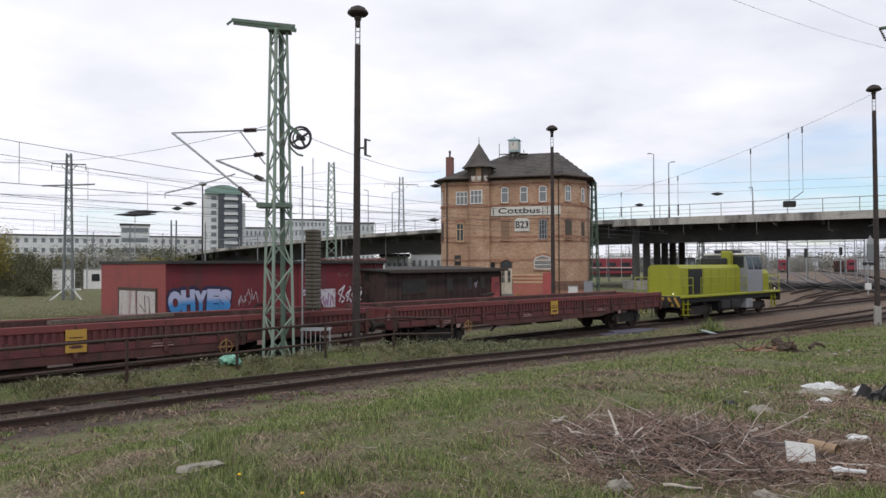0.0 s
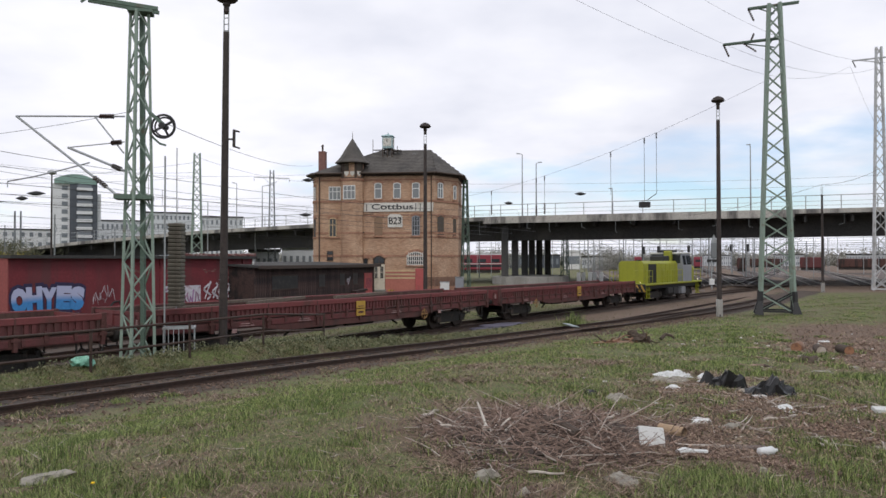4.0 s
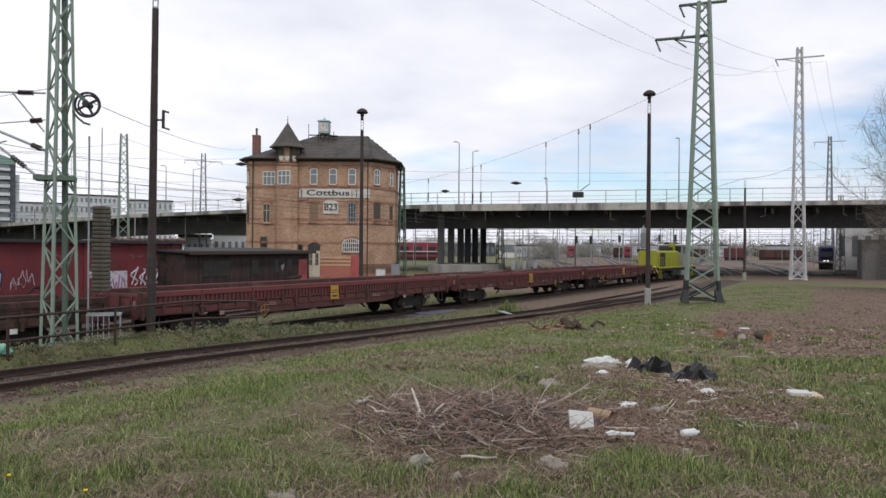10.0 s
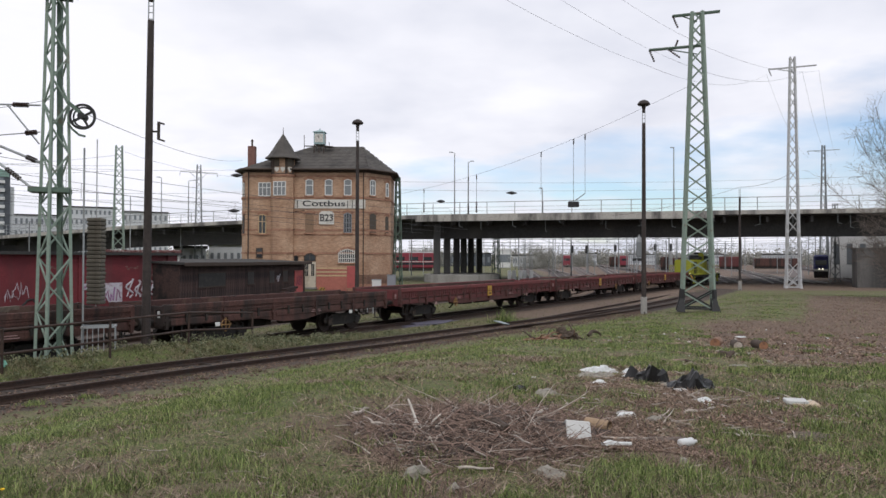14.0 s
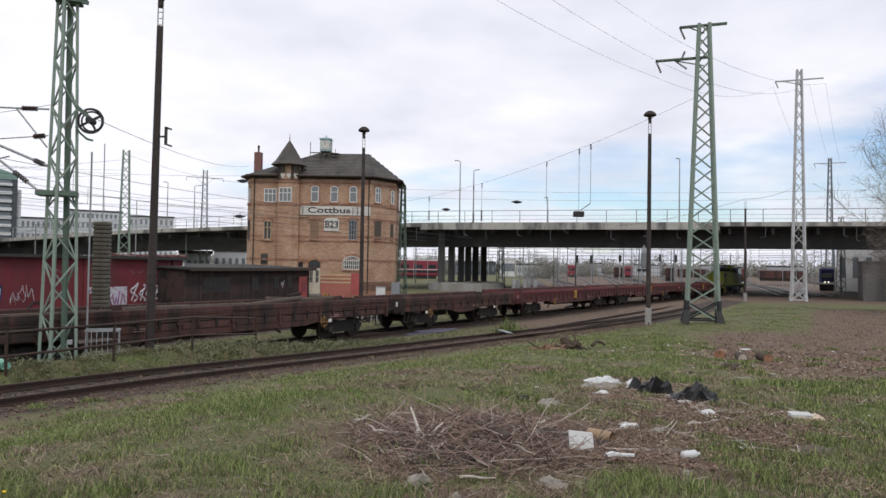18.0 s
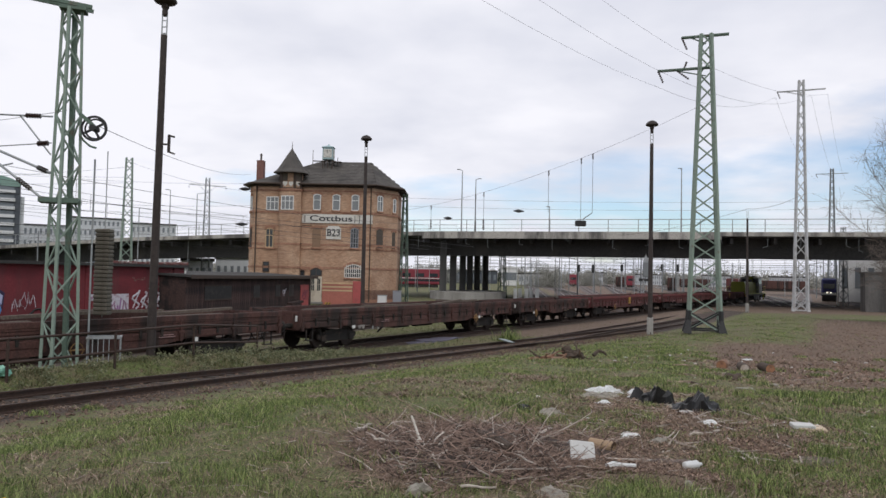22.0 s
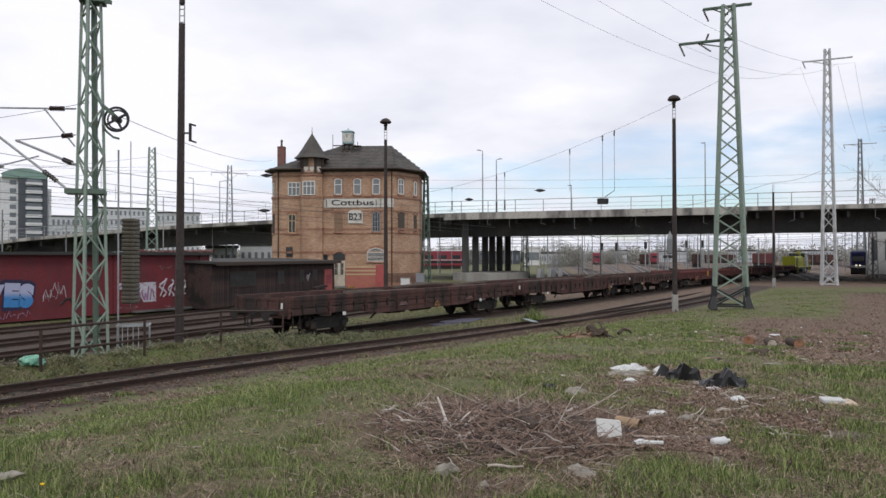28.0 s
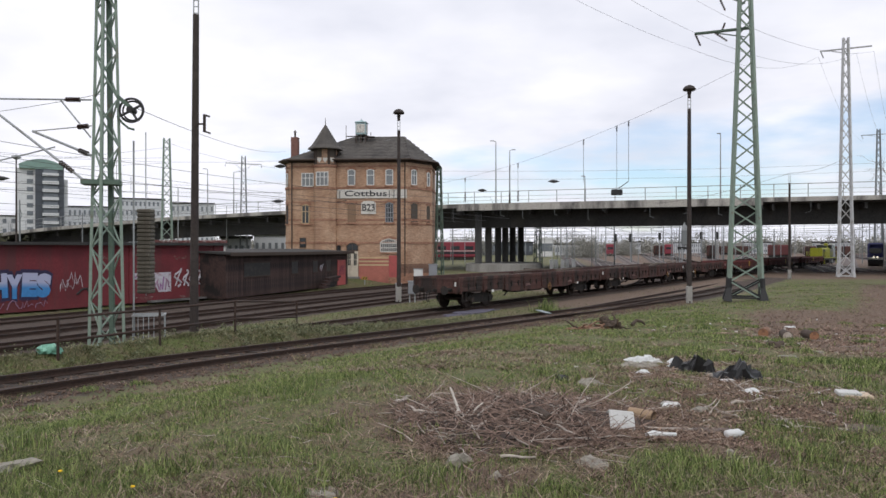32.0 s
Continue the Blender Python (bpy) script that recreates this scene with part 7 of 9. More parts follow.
brush_heap()
rng_b = np.random.default_rng(61)
for (x0, y0, z0), (x1, y1, z1), r, mat, lab in (
        ((0.43, 6.37, 1.52), (0.69, 5.75, 1.53), 0.012, BARK_PALE, "curved bleached stick on the twig heap"), ((0.52, 6.25, 1.5), (0.83, 6.15, 1.5), 0.01, BARK_PALE, "thin bleached stick on the twig heap"),
        ((-0.62, 7.82, 1.4), (-0.15, 8.05, 1.38), 0.011, BARK_PALE, "long bleached stick behind the twig heap"), ((-0.7, 6.85, 1.44), (-0.3, 6.65, 1.45), 0.013, BARK_PALE, "grey stick lying on the twig heap"),
        ((-0.81, 7.19, 1.43), (-0.49, 6.5, 1.43), 0.01, BARK_PALE, "thin grey stick at the heap's edge"), ((-0.94, 7.34, 1.42), (-0.82, 7.72, 1.4), 0.022, BARK_PALE, "short weathered branch at the heap's edge"),
        ((0.15, 6.0, 1.47), (0.32, 5.57, 1.48), 0.014, BARK_PALE, "split pale stick in the twig heap"), ((0.78, 6.8, 1.5), (0.79, 6.05, 1.53), 0.009, BARK_PALE, "thin pale stick on the twig heap"),
        ((0.91, 7.36, 1.41), (1.1, 7.78, 1.39), 0.022, BARK_PALE, "short pale stick on the ground"), ((-0.46, 6.14, 1.43), (-0.18, 5.8, 1.44), 0.012, BARK, "brown stick at the heap's foot"),
        ((0.1, 5.3, 1.47), (0.35, 5.26, 1.48), 0.012, BARK_PALE, "pale stick at the heap's foot"), ((-0.13, 6.16, 1.48), (-0.06, 5.76, 1.47), 0.01, BARK_PALE, "thin pale stick in the twig heap"),
        ((-0.59, 7.8, 1.4), (-0.41, 7.41, 1.42), 0.009, BARK_PALE, "thin pale stick on the twig heap"), ((0.02, 8.34, 1.37), (0.1, 8.06, 1.38), 0.014, BARK_PALE, "short pale stick behind the heap"),
        ((1.35, 6.3, 1.45), (1.75, 6.27, 1.45), 0.016, BARK_PALE, "grey branch piece on the ground"), ((2.5, 7.6, 1.39), (2.95, 7.9, 1.38), 0.016, BARK_PALE, "pale branch piece among the litter"),
        ((2.2, 8.6, 1.34), (2.6, 8.75, 1.33), 0.014, BARK_PALE, "pale branch piece among the litter"), ((3.0, 8.6, 1.35), (3.1, 7.9, 1.39), 0.014, BARK_PALE, "bent pale branch among the litter"),
        ((4.05, 13.6, 1.1), (4.9, 13.9, 1.05), 0.03, BARK, "brown branch on the bare ground"), ((6.0, 19.6, 0.68), (7.1, 20.2, 0.62), 0.035, BARK, "brown branch beside the sawn logs")):
    a_, b_ = Vector((x0, y0, max(z0, lz(x0, y0) + 0.01))), Vector((x1, y1, max(z1, lz(x1, y1) + 0.01)))
    pts = [a_.lerp(b_, k / 5) + Vector(rng_b.uniform(-1, 1, 3)) * 0.03 * (b_ - a_).length * (0 < k < 5) for k in range(6)]
    solo("stick", branch_mesh(pts, r, r * 0.6, 7), mat, lab, "stick", group="sticks")
# the forked white branch and the log
BLEACHED = material("silvery_bleached_wood", (0.62, 0.58, 0.52), 0.8, 0, 24, 0.15, (0.4, 0.34, 0.28), 6, (0.55, 0.75))
fork = branch_mesh([Vector((-0.4, 6.5, 1.38)), Vector((-0.315, 6.6, 1.4)), Vector((-0.284, 6.62, 1.41)), Vector((-0.275, 6.62, 1.486)), Vector((-0.25, 6.62, 1.506))], 0.018, 0.022, 7)
for q in ([Vector((-0.261, 6.63, 1.499)), Vector((-0.294, 6.65, 1.586)), Vector((-0.321, 6.65, 1.657)), Vector((-0.342, 6.66, 1.708))], [Vector((-0.259, 6.61, 1.496)), Vector((-0.202, 6.6, 1.466)), Vector((-0.146, 6.6, 1.467)), Vector((-0.096, 6.6, 1.534)), Vector((-0.035, 6.6, 1.586))]):
    b = branch_mesh(q, 0.013, 0.008, 7)
    fork.add(b.v, b.f)
solo("forked_branch", fork, BLEACHED, "bleached forked branch standing in the twig heap", "branch")
solo("log", branch_mesh([Vector((0.30, 6.75, 1.53)), Vector((0.42, 6.45, 1.56)), Vector((0.53, 6.15, 1.55))], 0.05, 0.04, 9), BARK_DARK, "short rotten log on the twig heap", "log")

# rubbish
FOAM = material("white_foam_plastic", (0.55, 0.55, 0.53), 0.8, 0, 60, 0.06, (0.5, 0.48, 0.44), 5, (0.6, 0.8))
PLASTIC = material("white_plastic", (0.62, 0.63, 0.62), 0.35, 0, 30, 0.05)
BLACK_BAG = material("black_plastic_sheet", (0.012, 0.012, 0.013), 0.42, 0, 20, 0.3)
CARD = material("brown_cardboard", (0.34, 0.24, 0.15), 0.85, 0, 20, 0.15)
RUSTY = material("red_brown_wood", (0.2, 0.105, 0.065), 0.9, 0, 16, 0.3, (0.3, 0.22, 0.16), 5)
PALE_STONE = material("pale_field_stone", (0.27, 0.25, 0.21), 0.9, 0, 14, 0.25, (0.2, 0.18, 0.14), 5)
TEAL = material("turquoise_plastic_bag", (0.22, 0.5, 0.37), 0.4, 0, 14, 0.3)
TAN = material("light_tan_board", (0.55, 0.44, 0.32), 0.85, 0, 14, 0.12)


rng_r = np.random.default_rng(71)
solo("foam_block", Mesh().soft((0, 0, 0.085), (0.225, 0.02, 0.17), 0.008).soft((0, 0.03, 0.165), (0.225, 0.06, 0.015), 0.006), FOAM, "white foam plastic slab leaning on the twig heap", "foam block", put(1.15, 6.2, 0.015, 12, -30, 7))
roll = thing("cardboard_roll", "brown cardboard tube lying on its side", "cardboard roll", put(1.42, 6.75, 0.055, -42, 0, 0))
tb = Mesh()
for i in range(16):
    a, b = 6.28319 * i / 16, 6.28319 * (i + 1) / 16
    for r0, r1 in ((0.055, 0.055), (0.047, 0.047)):
        tb.add([(-0.12, r0 * math.cos(a), r0 * math.sin(a)), (-0.12, r0 * math.cos(b), r0 * math.sin(b)), (0.12, r1 * math.cos(b), r1 * math.sin(b)), (0.12, r1 * math.cos(a), r1 * math.sin(a))], [(0, 1, 2, 3)])
part("tube", tb, CARD, roll)
# Dark disc set into the tube in place of the hollow's shade.
part("tube_mouth", Mesh().tube((0.06, 0, 0), (0.066, 0, 0), 0.046, n=14), BARK_DARK, roll, "dark disc for the shade inside the tube")
bottle = thing("plastic_bottle", "white plastic bottle lying in the grass", "bottle", put(2.03, 6.09, 0.04, 25) @ Matrix.Scale(0.74, 4))
part("body", Mesh().lathe([(0.03, -0.11), (0.045, -0.1), (0.05, -0.02), (0.046, 0.03), (0.05, 0.07), (0.02, 0.11)], 14, pose(0, 0, 0, 0, 90)), PLASTIC, bottle, smooth=True)
part("cap", Mesh().lathe([(0.018, 0.11), (0.018, 0.14)], 10, pose(0, 0, 0, 0, 90)), PLASTIC, bottle)
board = thing("insulation_board", "white and tan foam board lying in the grass", "board", put(4.1, 8.36, 0.0, -12, 0, 0) @ Matrix.Scale(0.78, 4))
part("white_slab", Mesh().soft((-0.07, 0, 0.07), (0.3, 0.26, 0.06), 0.01), FOAM, board)
part("tan_slab", Mesh().soft((0.04, 0.01, 0.035), (0.38, 0.3, 0.065), 0.015), TAN, board, "tan backing slab")
rag = branch_mesh([Vector((0, 0, 0.02)), Vector((0.06, 0.03, 0.035)), Vector((0.12, 0.0, 0.03)), Vector((0.24, 0.0, 0.025))], 0.03, 0.018, 7)
solo("white_rag", rag, PLASTIC, "twisted white plastic strip on the ground", "rag", put(1.3, 5.95, 0.0, 10))
for x, y, s, lab in ((0.75, 5.22, (0.15, 0.1, 0.085), "pale flat stone in the grass"), (-0.22, 5.32, (0.13, 0.07, 0.1), "leaning pale stone in the grass"), (0.05, 4.98, (0.08, 0.06, 0.05), "small pale stone in the grass"), (-3.3, 4.85, (0.17, 0.12, 0.08), "grey stone lump in the grass"),
                     (2.3, 5.75, (0.05, 0.04, 0.05), "small pale stone in the grass"), (1.8, 5.45, (0.06, 0.05, 0.07), "small tan stone in the grass"), (-1.05, 4.55, (0.2, 0.12, 0.05), "flat grey stone in the grass"), (-0.6, 4.35, (0.14, 0.1, 0.06), "grey stone in the grass"),
                     (5.4, 13.3, (0.22, 0.16, 0.07), "flat grey stone on bare ground"), (6.3, 14.3, (0.2, 0.15, 0.06), "flat grey stone on bare ground")):
    solo("stone", rubble(rng_r, (s[0] * 0.75, s[1] * 0.75, s[2] * 0.5), 1.0, 2), PALE_STONE, lab, "stone", put(x, y, -0.015, rng_r.uniform(0, 180)), group="stones")


def sheet(rng, lx, ly, amp, cell=0.032):
    """A crumpled piece of sheeting, thin but closed."""
    nx, ny = max(4, int(lx / cell)), max(4, int(ly / cell))
    o = Vector(rng.uniform(0, 60, 3))
    top = [[(lx * (i / nx - 0.5) + 0.07 * noise.noise(Vector((i, j, 3)) * 0.4 + o), ly * (j / ny - 0.5) + 0.07 * noise.noise(Vector((i, j, 9)) * 0.4 + o),
             0.012 + amp * max(0.0, 0.25 + 0.45 * noise.noise(Vector((i * 0.33, j * 0.33, 0)) + o) + 0.34 * abs(noise.noise(Vector((i * 0.8, j * 0.5, 5)) + o)) + 0.12 * noise.noise(Vector((i * 1.7, j * 1.7, 2)) + o)) * abs(math.sin(math.pi * i / nx)) ** 0.6 * abs(math.sin(math.pi * j / ny)) ** 0.6) for j in range(ny + 1)] for i in range(nx + 1)]
    m = Mesh()
    v = [p for r in top for p in r]
    n = len(v)
    v += [(x, y, z - 0.006) for x, y, z in v]
    k = ny + 1
    f = [(i * k + j, (i + 1) * k + j, (i + 1) * k + j + 1, i * k + j + 1) for i in range(nx) for j in range(ny)]
    f += [(n + a, n + d, n + c, n + b) for a, b, c, d in f]
    rim = [i * k for i in range(nx + 1)] + [nx * k + j for j in range(1, ny + 1)] + [i * k + ny for i in range(nx - 1, -1, -1)] + [j for j in range(ny - 1, 0, -1)]
    f += [(a, n + a, n + b, b) for a, b in zip(rim, rim[1:] + rim[:1])]
    return m.add(v, f)


for x, y, lx, ly, amp, mat, lab, turn in ((2.35, 10.9, 0.4, 0.3, 0.16, PALE_STONE, "pale grey torn sheet", 30), (2.1, 9.9, 0.24, 0.2, 0.1, PLASTIC, "small white plastic scrap", 0),
                                         (1.28, 9.0, 0.3, 0.25, 0.16, PALE_STONE, "pale crumpled paper in the grass", 15), (0.98, 9.4, 0.16, 0.16, 0.2, BLACK_BAG, "small black plastic lump", 15), (3.0, 9.2, 0.22, 0.2, 0.12, PLASTIC, "white plastic scrap by the black sheet", 50),
                                         (2.95, 8.3, 0.3, 0.2, 0.1, PLASTIC, "thin white strip of plastic", 80), (1.9, 7.6, 0.22, 0.14, 0.12, PLASTIC, "white paper scrap among twigs", 20), (2.1, 7.35, 0.2, 0.16, 0.12, PALE_STONE, "pale crumpled scrap among twigs", 50)):
    solo("plastic_sheet" if lx > 0.38 else "scrap", sheet(rng_r, lx, ly, amp), mat, lab, "rubbish", put(x, y, -0.01, turn), group="rubbish on the waste ground", smooth=False)
for x, y, lx, ly, amp, mat, lab, turn, tilt in ((3.22, 9.4, 0.6, 0.4, 0.62, BLACK_BAG, "crumpled black plastic sheet on the litter", 8, 24), (2.9, 10.25, 0.44, 0.32, 0.62, BLACK_BAG, "folded black plastic bag on the litter", -12, 22), (2.78, 10.75, 0.16, 0.22, 0.5, BLACK_BAG, "torn black plastic flap standing up", 60, 5),
                                                (2.5, 11.6, 0.5, 0.36, 0.26, PLASTIC, "crumpled white plastic bag", 15, 8), (2.9, 11.3, 0.24, 0.22, 0.18, PLASTIC, "torn white plastic scrap on the litter", 70, 10), (2.22, 11.2, 0.46, 0.26, 0.14, PALE_STONE, "pale grey torn sheet on the litter", 30, 0), (2.75, 10.9, 0.1, 0.22, 0.16, PLASTIC, "narrow white plastic strip", 25, 6), (3.02, 9.75, 0.12, 0.3, 0.18, PALE_STONE, "pale plastic rag beside the black sheet", 10, 8)):
    solo("plastic_bag", sheet(rng_r, lx, ly, amp, 0.045), mat, lab, "rubbish", put(x, y, -0.01, turn, tilt), group="rubbish on the waste ground", smooth=False)
m = Mesh()
for k in range(90):
    az, r = radians(rng_r.uniform(5, 35)), rng_r.uniform(8, 33)
    x, y = r * math.sin(az), r * math.cos(az)
    s = rng_r.uniform(0.012, 0.04) * (0.7 + r / 22)
    b = rubble(rng_r, (s, s * 0.7, s * 0.35), 0.4, 1)
    m.add(b.v, b.f, put(x, y, 0, rng_r.uniform(0, 180)))
solo("pale_scraps", m, FOAM, "tiny pale scraps strewn over the ground", "rubbish", kind="stuff")
# dirt slabs, logs and the stump
EARTH = material("bare_brown_earth", (0.13, 0.10, 0.085), 0.95, 0, 12, 0.25)
for x, y, s in ((3.35, 6.7, (0.28, 0.16, 0.02)), (1.8, 6.3, (0.3, 0.1, 0.02))):
    solo("earth_mound", rubble(rng_r, s, 0.3), EARTH, "low mound of bare brown earth", "earth mound", put(x, y, -0.01, 20), group="earth mounds", smooth=True)
CUT_WOOD = material("reddish_cut_wood", (0.3, 0.15, 0.08), 0.85, 0, 30, 0.3, (0.16, 0.08, 0.05), 9)
for x, y, r_, turn in ((7.6, 20.3, 0.14, 62), (7.95, 19.8, 0.125, 78), (8.62, 19.9, 0.13, 88)):
    lg = thing("log_section", "short sawn log section with brown cut face", "log", put(x, y, r_ * 0.8, turn, 0, 0), group="sawn logs")
    part("bark", Mesh().tube((-0.3, 0, 0), (0.3, 0, 0), r_, r_ * 0.95, 14), RUSTY if x < 7.8 else BARK_DARK, lg)
    for q in (-0.302, 0.302):
        part("cut_face", Mesh().tube((q - 0.004, 0, 0), (q + 0.004, 0, 0), r_ * 0.9, n=14), BARK_PALE if 7.8 < x < 8.2 else CUT_WOOD, lg, "sawn cut face")
solo("white_scrap", sheet(rng_r, 0.22, 0.2, 0.14), PLASTIC, "white plastic scrap on the logs", "rubbish", put(8.2, 20.1, 0.28, 20))
solo("dark_lump", rubble(rng_r, (0.17, 0.14, 0.1), 0.6), BARK_DARK, "dark earth lump on bare ground", "earth lump", put(5.9, 15.2, -0.02, 20), smooth=True)
stump = thing("fallen_stump", "dark rotten stump lying in the grass", "stump", put(3.75, 22.3, 0, 15))
part("trunk", rubble(rng_r, (0.32, 0.16, 0.2), 1.0), BARK_DARK, stump)
part("root_plate", rubble(rng_r, (0.45, 0.18, 0.07), 1.0), RUSTY, stump, "flat brown root plate", pose(-0.7, 0, 0))
for k in range(16):
    a = rng_r.uniform(0, 6.283)
    o = Vector((rng_r.uniform(-1.1, 0.35), rng_r.uniform(-0.12, 0.12), 0.08))
    q = [o]
    d = Vector((math.cos(a), 0.5 * math.sin(a), rng_r.uniform(-0.1, 0.7)))
    for i in range(4):
        d = (d + Vector(rng_r.uniform(-0.5, 0.5, 3))).normalized()
        nx_ = q[-1] + d * rng_r.uniform(0.06, 0.16)
        q.append(Vector((nx_.x, nx_.y, max(nx_.z, 0.02))))
    part("root", branch_mesh(q, rng_r.uniform(0.025, 0.055), 0.01, 6), BARK_DARK if k % 3 else RUSTY, stump)
part("root", branch_mesh([Vector((1.1, 0.8, 0.03)), Vector((1.3, 0.9, 0.16)), Vector((1.5, 0.9, 0.12)), Vector((1.65, 1.0, 0.02))], 0.06, 0.03, 7), BARK_DARK, stump)
# the turquoise bag by the siding
solo("plastic_bag", rubble(rng_r, (0.24, 0.15, 0.15), 0.6), TEAL, "crumpled turquoise plastic bag on the bank", "bag", put(-10.0, 15.95, 0.0, 20))
# dandelions
for x, y in ((-2.82, 4.6), (-0.92, 4.3), (-2.2, 4.35)):
    dn = thing("dandelion", "yellow dandelion flower in the grass", "flower", put(x, y) @ Matrix.Scale(0.65, 4), group="dandelions")
    part("stem", Mesh().tube((0, 0, 0), (0.01, 0, 0.09), 0.003, n=5), GRASS, dn)
    part("flower", Mesh().lathe([(0.005, 0.085), (0.022, 0.095), (0.018, 0.105), (0.0, 0.108)], 12, pose(0.01, 0, 0)), material("dandelion_yellow", (0.8, 0.5, 0.01), 0.8), dn)
# sprouting weed and grey sheet between the tracks
sp_ = np.random.default_rng(83)
wx, wy = 3.05, 37.3
bx, by = wx + sp_.normal(0, 0.3, 260), wy + sp_.normal(0, 0.25, 260)
blades("sprouting_weed", np.stack([bx, by, land(bx, by)], -1), sp_.uniform(0.2, 0.95, 260), sp_.uniform(0.015, 0.035, 260), sp_.uniform(0.2, 0.6, 260), GRASS, "yellow-green weed sprouting between the tracks", "weed")
solo("grey_sheet", Mesh().soft((0, 0, 0.02), (0.4, 0.7, 0.04), 0.01), material("grey_zinc_sheet", (0.24, 0.28, 0.28), 0.6, 0, 10, 0.15), "grey metal plate lying across the siding", "metal sheet", pose(2.6, 33.6, 0.02, 8, 6, 40))
solo("blue_gravel", rubble(rng_r, (1.9, 0.6, 0.06), 0.8, 4), material("bluish_gravel", (0.12, 0.112, 0.15), 0.95, 0, 40, 0.3), "spill of bluish gravel by the track", "gravel heap", pose(-0.9, 36.6, -0.34, 0, 0, 58), kind="stuff", smooth=True)

# ---- spray paint and details on the red shed ----
def two_tone(name, low, high):
    """Paint that turns from one colour to another up a letter."""
    m = material(name, low, 0.6, 0, 4, 0.15, bump=0)
    t = m.node_tree
    b = t.nodes["Principled BSDF"]
    src = b.inputs["Base Color"].links[0].from_socket
    sep = t.nodes.new("ShaderNodeSeparateXYZ")
    t.links.new(t.nodes.new("ShaderNodeTexCoord").outputs["Object"], sep.inputs[0])
    r = t.nodes.new("ShaderNodeValToRGB")
    r.color_ramp.elements[0].position, r.color_ramp.elements[1].position = 0.42, 0.72
    add = t.nodes.new("ShaderNodeMath")
    add.inputs[1].default_value = 0.5
    t.links.new(sep.outputs[1], add.inputs[0])
    t.links.new(add.outputs[0], r.inputs[0])
    mx = t.nodes.new("ShaderNodeMix")
    mx.data_type = "RGBA"
    t.links.new(r.outputs[0], mx.inputs[0])
    t.links.new(src, mx.inputs[6])
    mx.inputs[7].default_value = (*high, 1)
    t.links.new(mx.outputs[2], b.inputs["Base Color"])
    return m


SPRAY_LETTER = two_tone("white_to_blue_spray", (0.05, 0.23, 0.52), (0.42, 0.44, 0.6))
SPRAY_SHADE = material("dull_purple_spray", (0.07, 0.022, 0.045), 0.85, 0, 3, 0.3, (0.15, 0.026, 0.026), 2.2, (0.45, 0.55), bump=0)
SPRAY_DARK = material("dark_blue_spray", (0.025, 0.02, 0.06), 0.7, 0, 10, 0.3, bump=0)
SPRAY_MAUVE = material("mauve_grey_spray", (0.27, 0.15, 0.22), 0.7, 0, 5, 0.3, bump=0)
SPRAY_WHITE = material("silver_spray", (0.52, 0.5, 0.54), 0.6, 0, 6, 0.15, (0.3, 0.18, 0.2), 4, bump=0)


gr = part("spray_lettering", Mesh().span((0.08, -0.006, 0.5), (3.85, -0.002, 1.9)), SPRAY_SHADE, RED, "blue and white bubble lettering in spray paint")
for k, ch in enumerate("OHYES"):
    x, z = 0.52 + k * 0.72, 1.2 + 0.06 * (k % 2)
    letters(ch, 1.62, pose(x, -0.012, z, 90, 0, 0) @ pose(0, 0, 0, 0, 0, 6 - 3 * k), SPRAY_DARK, gr, "letter_outline", 0.004, 0.98, 0.13)
    letters(ch, 1.4, pose(x, -0.026, z, 90, 0, 0) @ pose(0, 0, 0, 0, 0, 6 - 3 * k), SPRAY_LETTER, gr, "letter", 0.004, 0.78, 0.085)


def scribble(name, x0, x1, z0, z1, n, mat, r, seed, parent=RED):
    g = np.random.default_rng(seed)
    m = Mesh()
    pts = [Vector((x0, -0.012, z0))]
    for i in range(n):
        pts.append(Vector((x0 + (x1 - x0) * (i + g.uniform(0, 1)) / n, -0.012, g.uniform(z0, z1))))
    m.path(pts, r * 0.5, 5)
    return part(name, m, mat, parent, "unreadable spray scribble")


scribble("scribble", 4.3, 5.6, 1.0, 1.9, 16, SPRAY_WHITE, 0.035, 3)
for k in range(5):
    scribble("scribble", 0.2 + k * 0.7, 0.85 + k * 0.7, 0.15, 0.6, 6, SPRAY_MAUVE, 0.05, 20 + k)
scribble("scribble", 4.3, 5.4, 0.9, 1.5, 14, SPRAY_WHITE, 0.02, 13)
scribble("scribble", 5.2, 6.0, 0.7, 1.0, 5, BLACK, 0.1, 9)
MAUVE_PAINT = material("mauve_spray", (0.3, 0.16, 0.3), 0.7, bump=0)
for x0, x1, z0, z1, s in ((8.4, 8.95, 1.35, 1.7, 5), (10.0, 11.25, 0.55, 1.7, 6)):
    part("poster", Mesh().span((x0, -0.014, z0), (x1, -0.002, z1)), SPRAY_WHITE, RED, "pale torn poster")
    part("poster_tear", Mesh().prism([(x0 - 0.02, z0 - 0.02), (x0 + 0.3 * (x1 - x0), z0 - 0.02), (x0 + 0.12 * (x1 - x0), z0 + 0.3 * (z1 - z0)), (x0 - 0.02, z0 + 0.42 * (z1 - z0))], 0.002, 0.018, pose(0, 0, 0, 90)), SHED_RED, RED)
    for k in range(3):
        scribble("scribble", x0 + 0.06 + k * (x1 - x0 - 0.1) / 3, x0 + (k + 1) * (x1 - x0 - 0.06) / 3, z0 + 0.1, z1 - 0.1, 5, MAUVE_PAINT if k % 2 else SPRAY_MAUVE, 0.1, s + 10 * k)
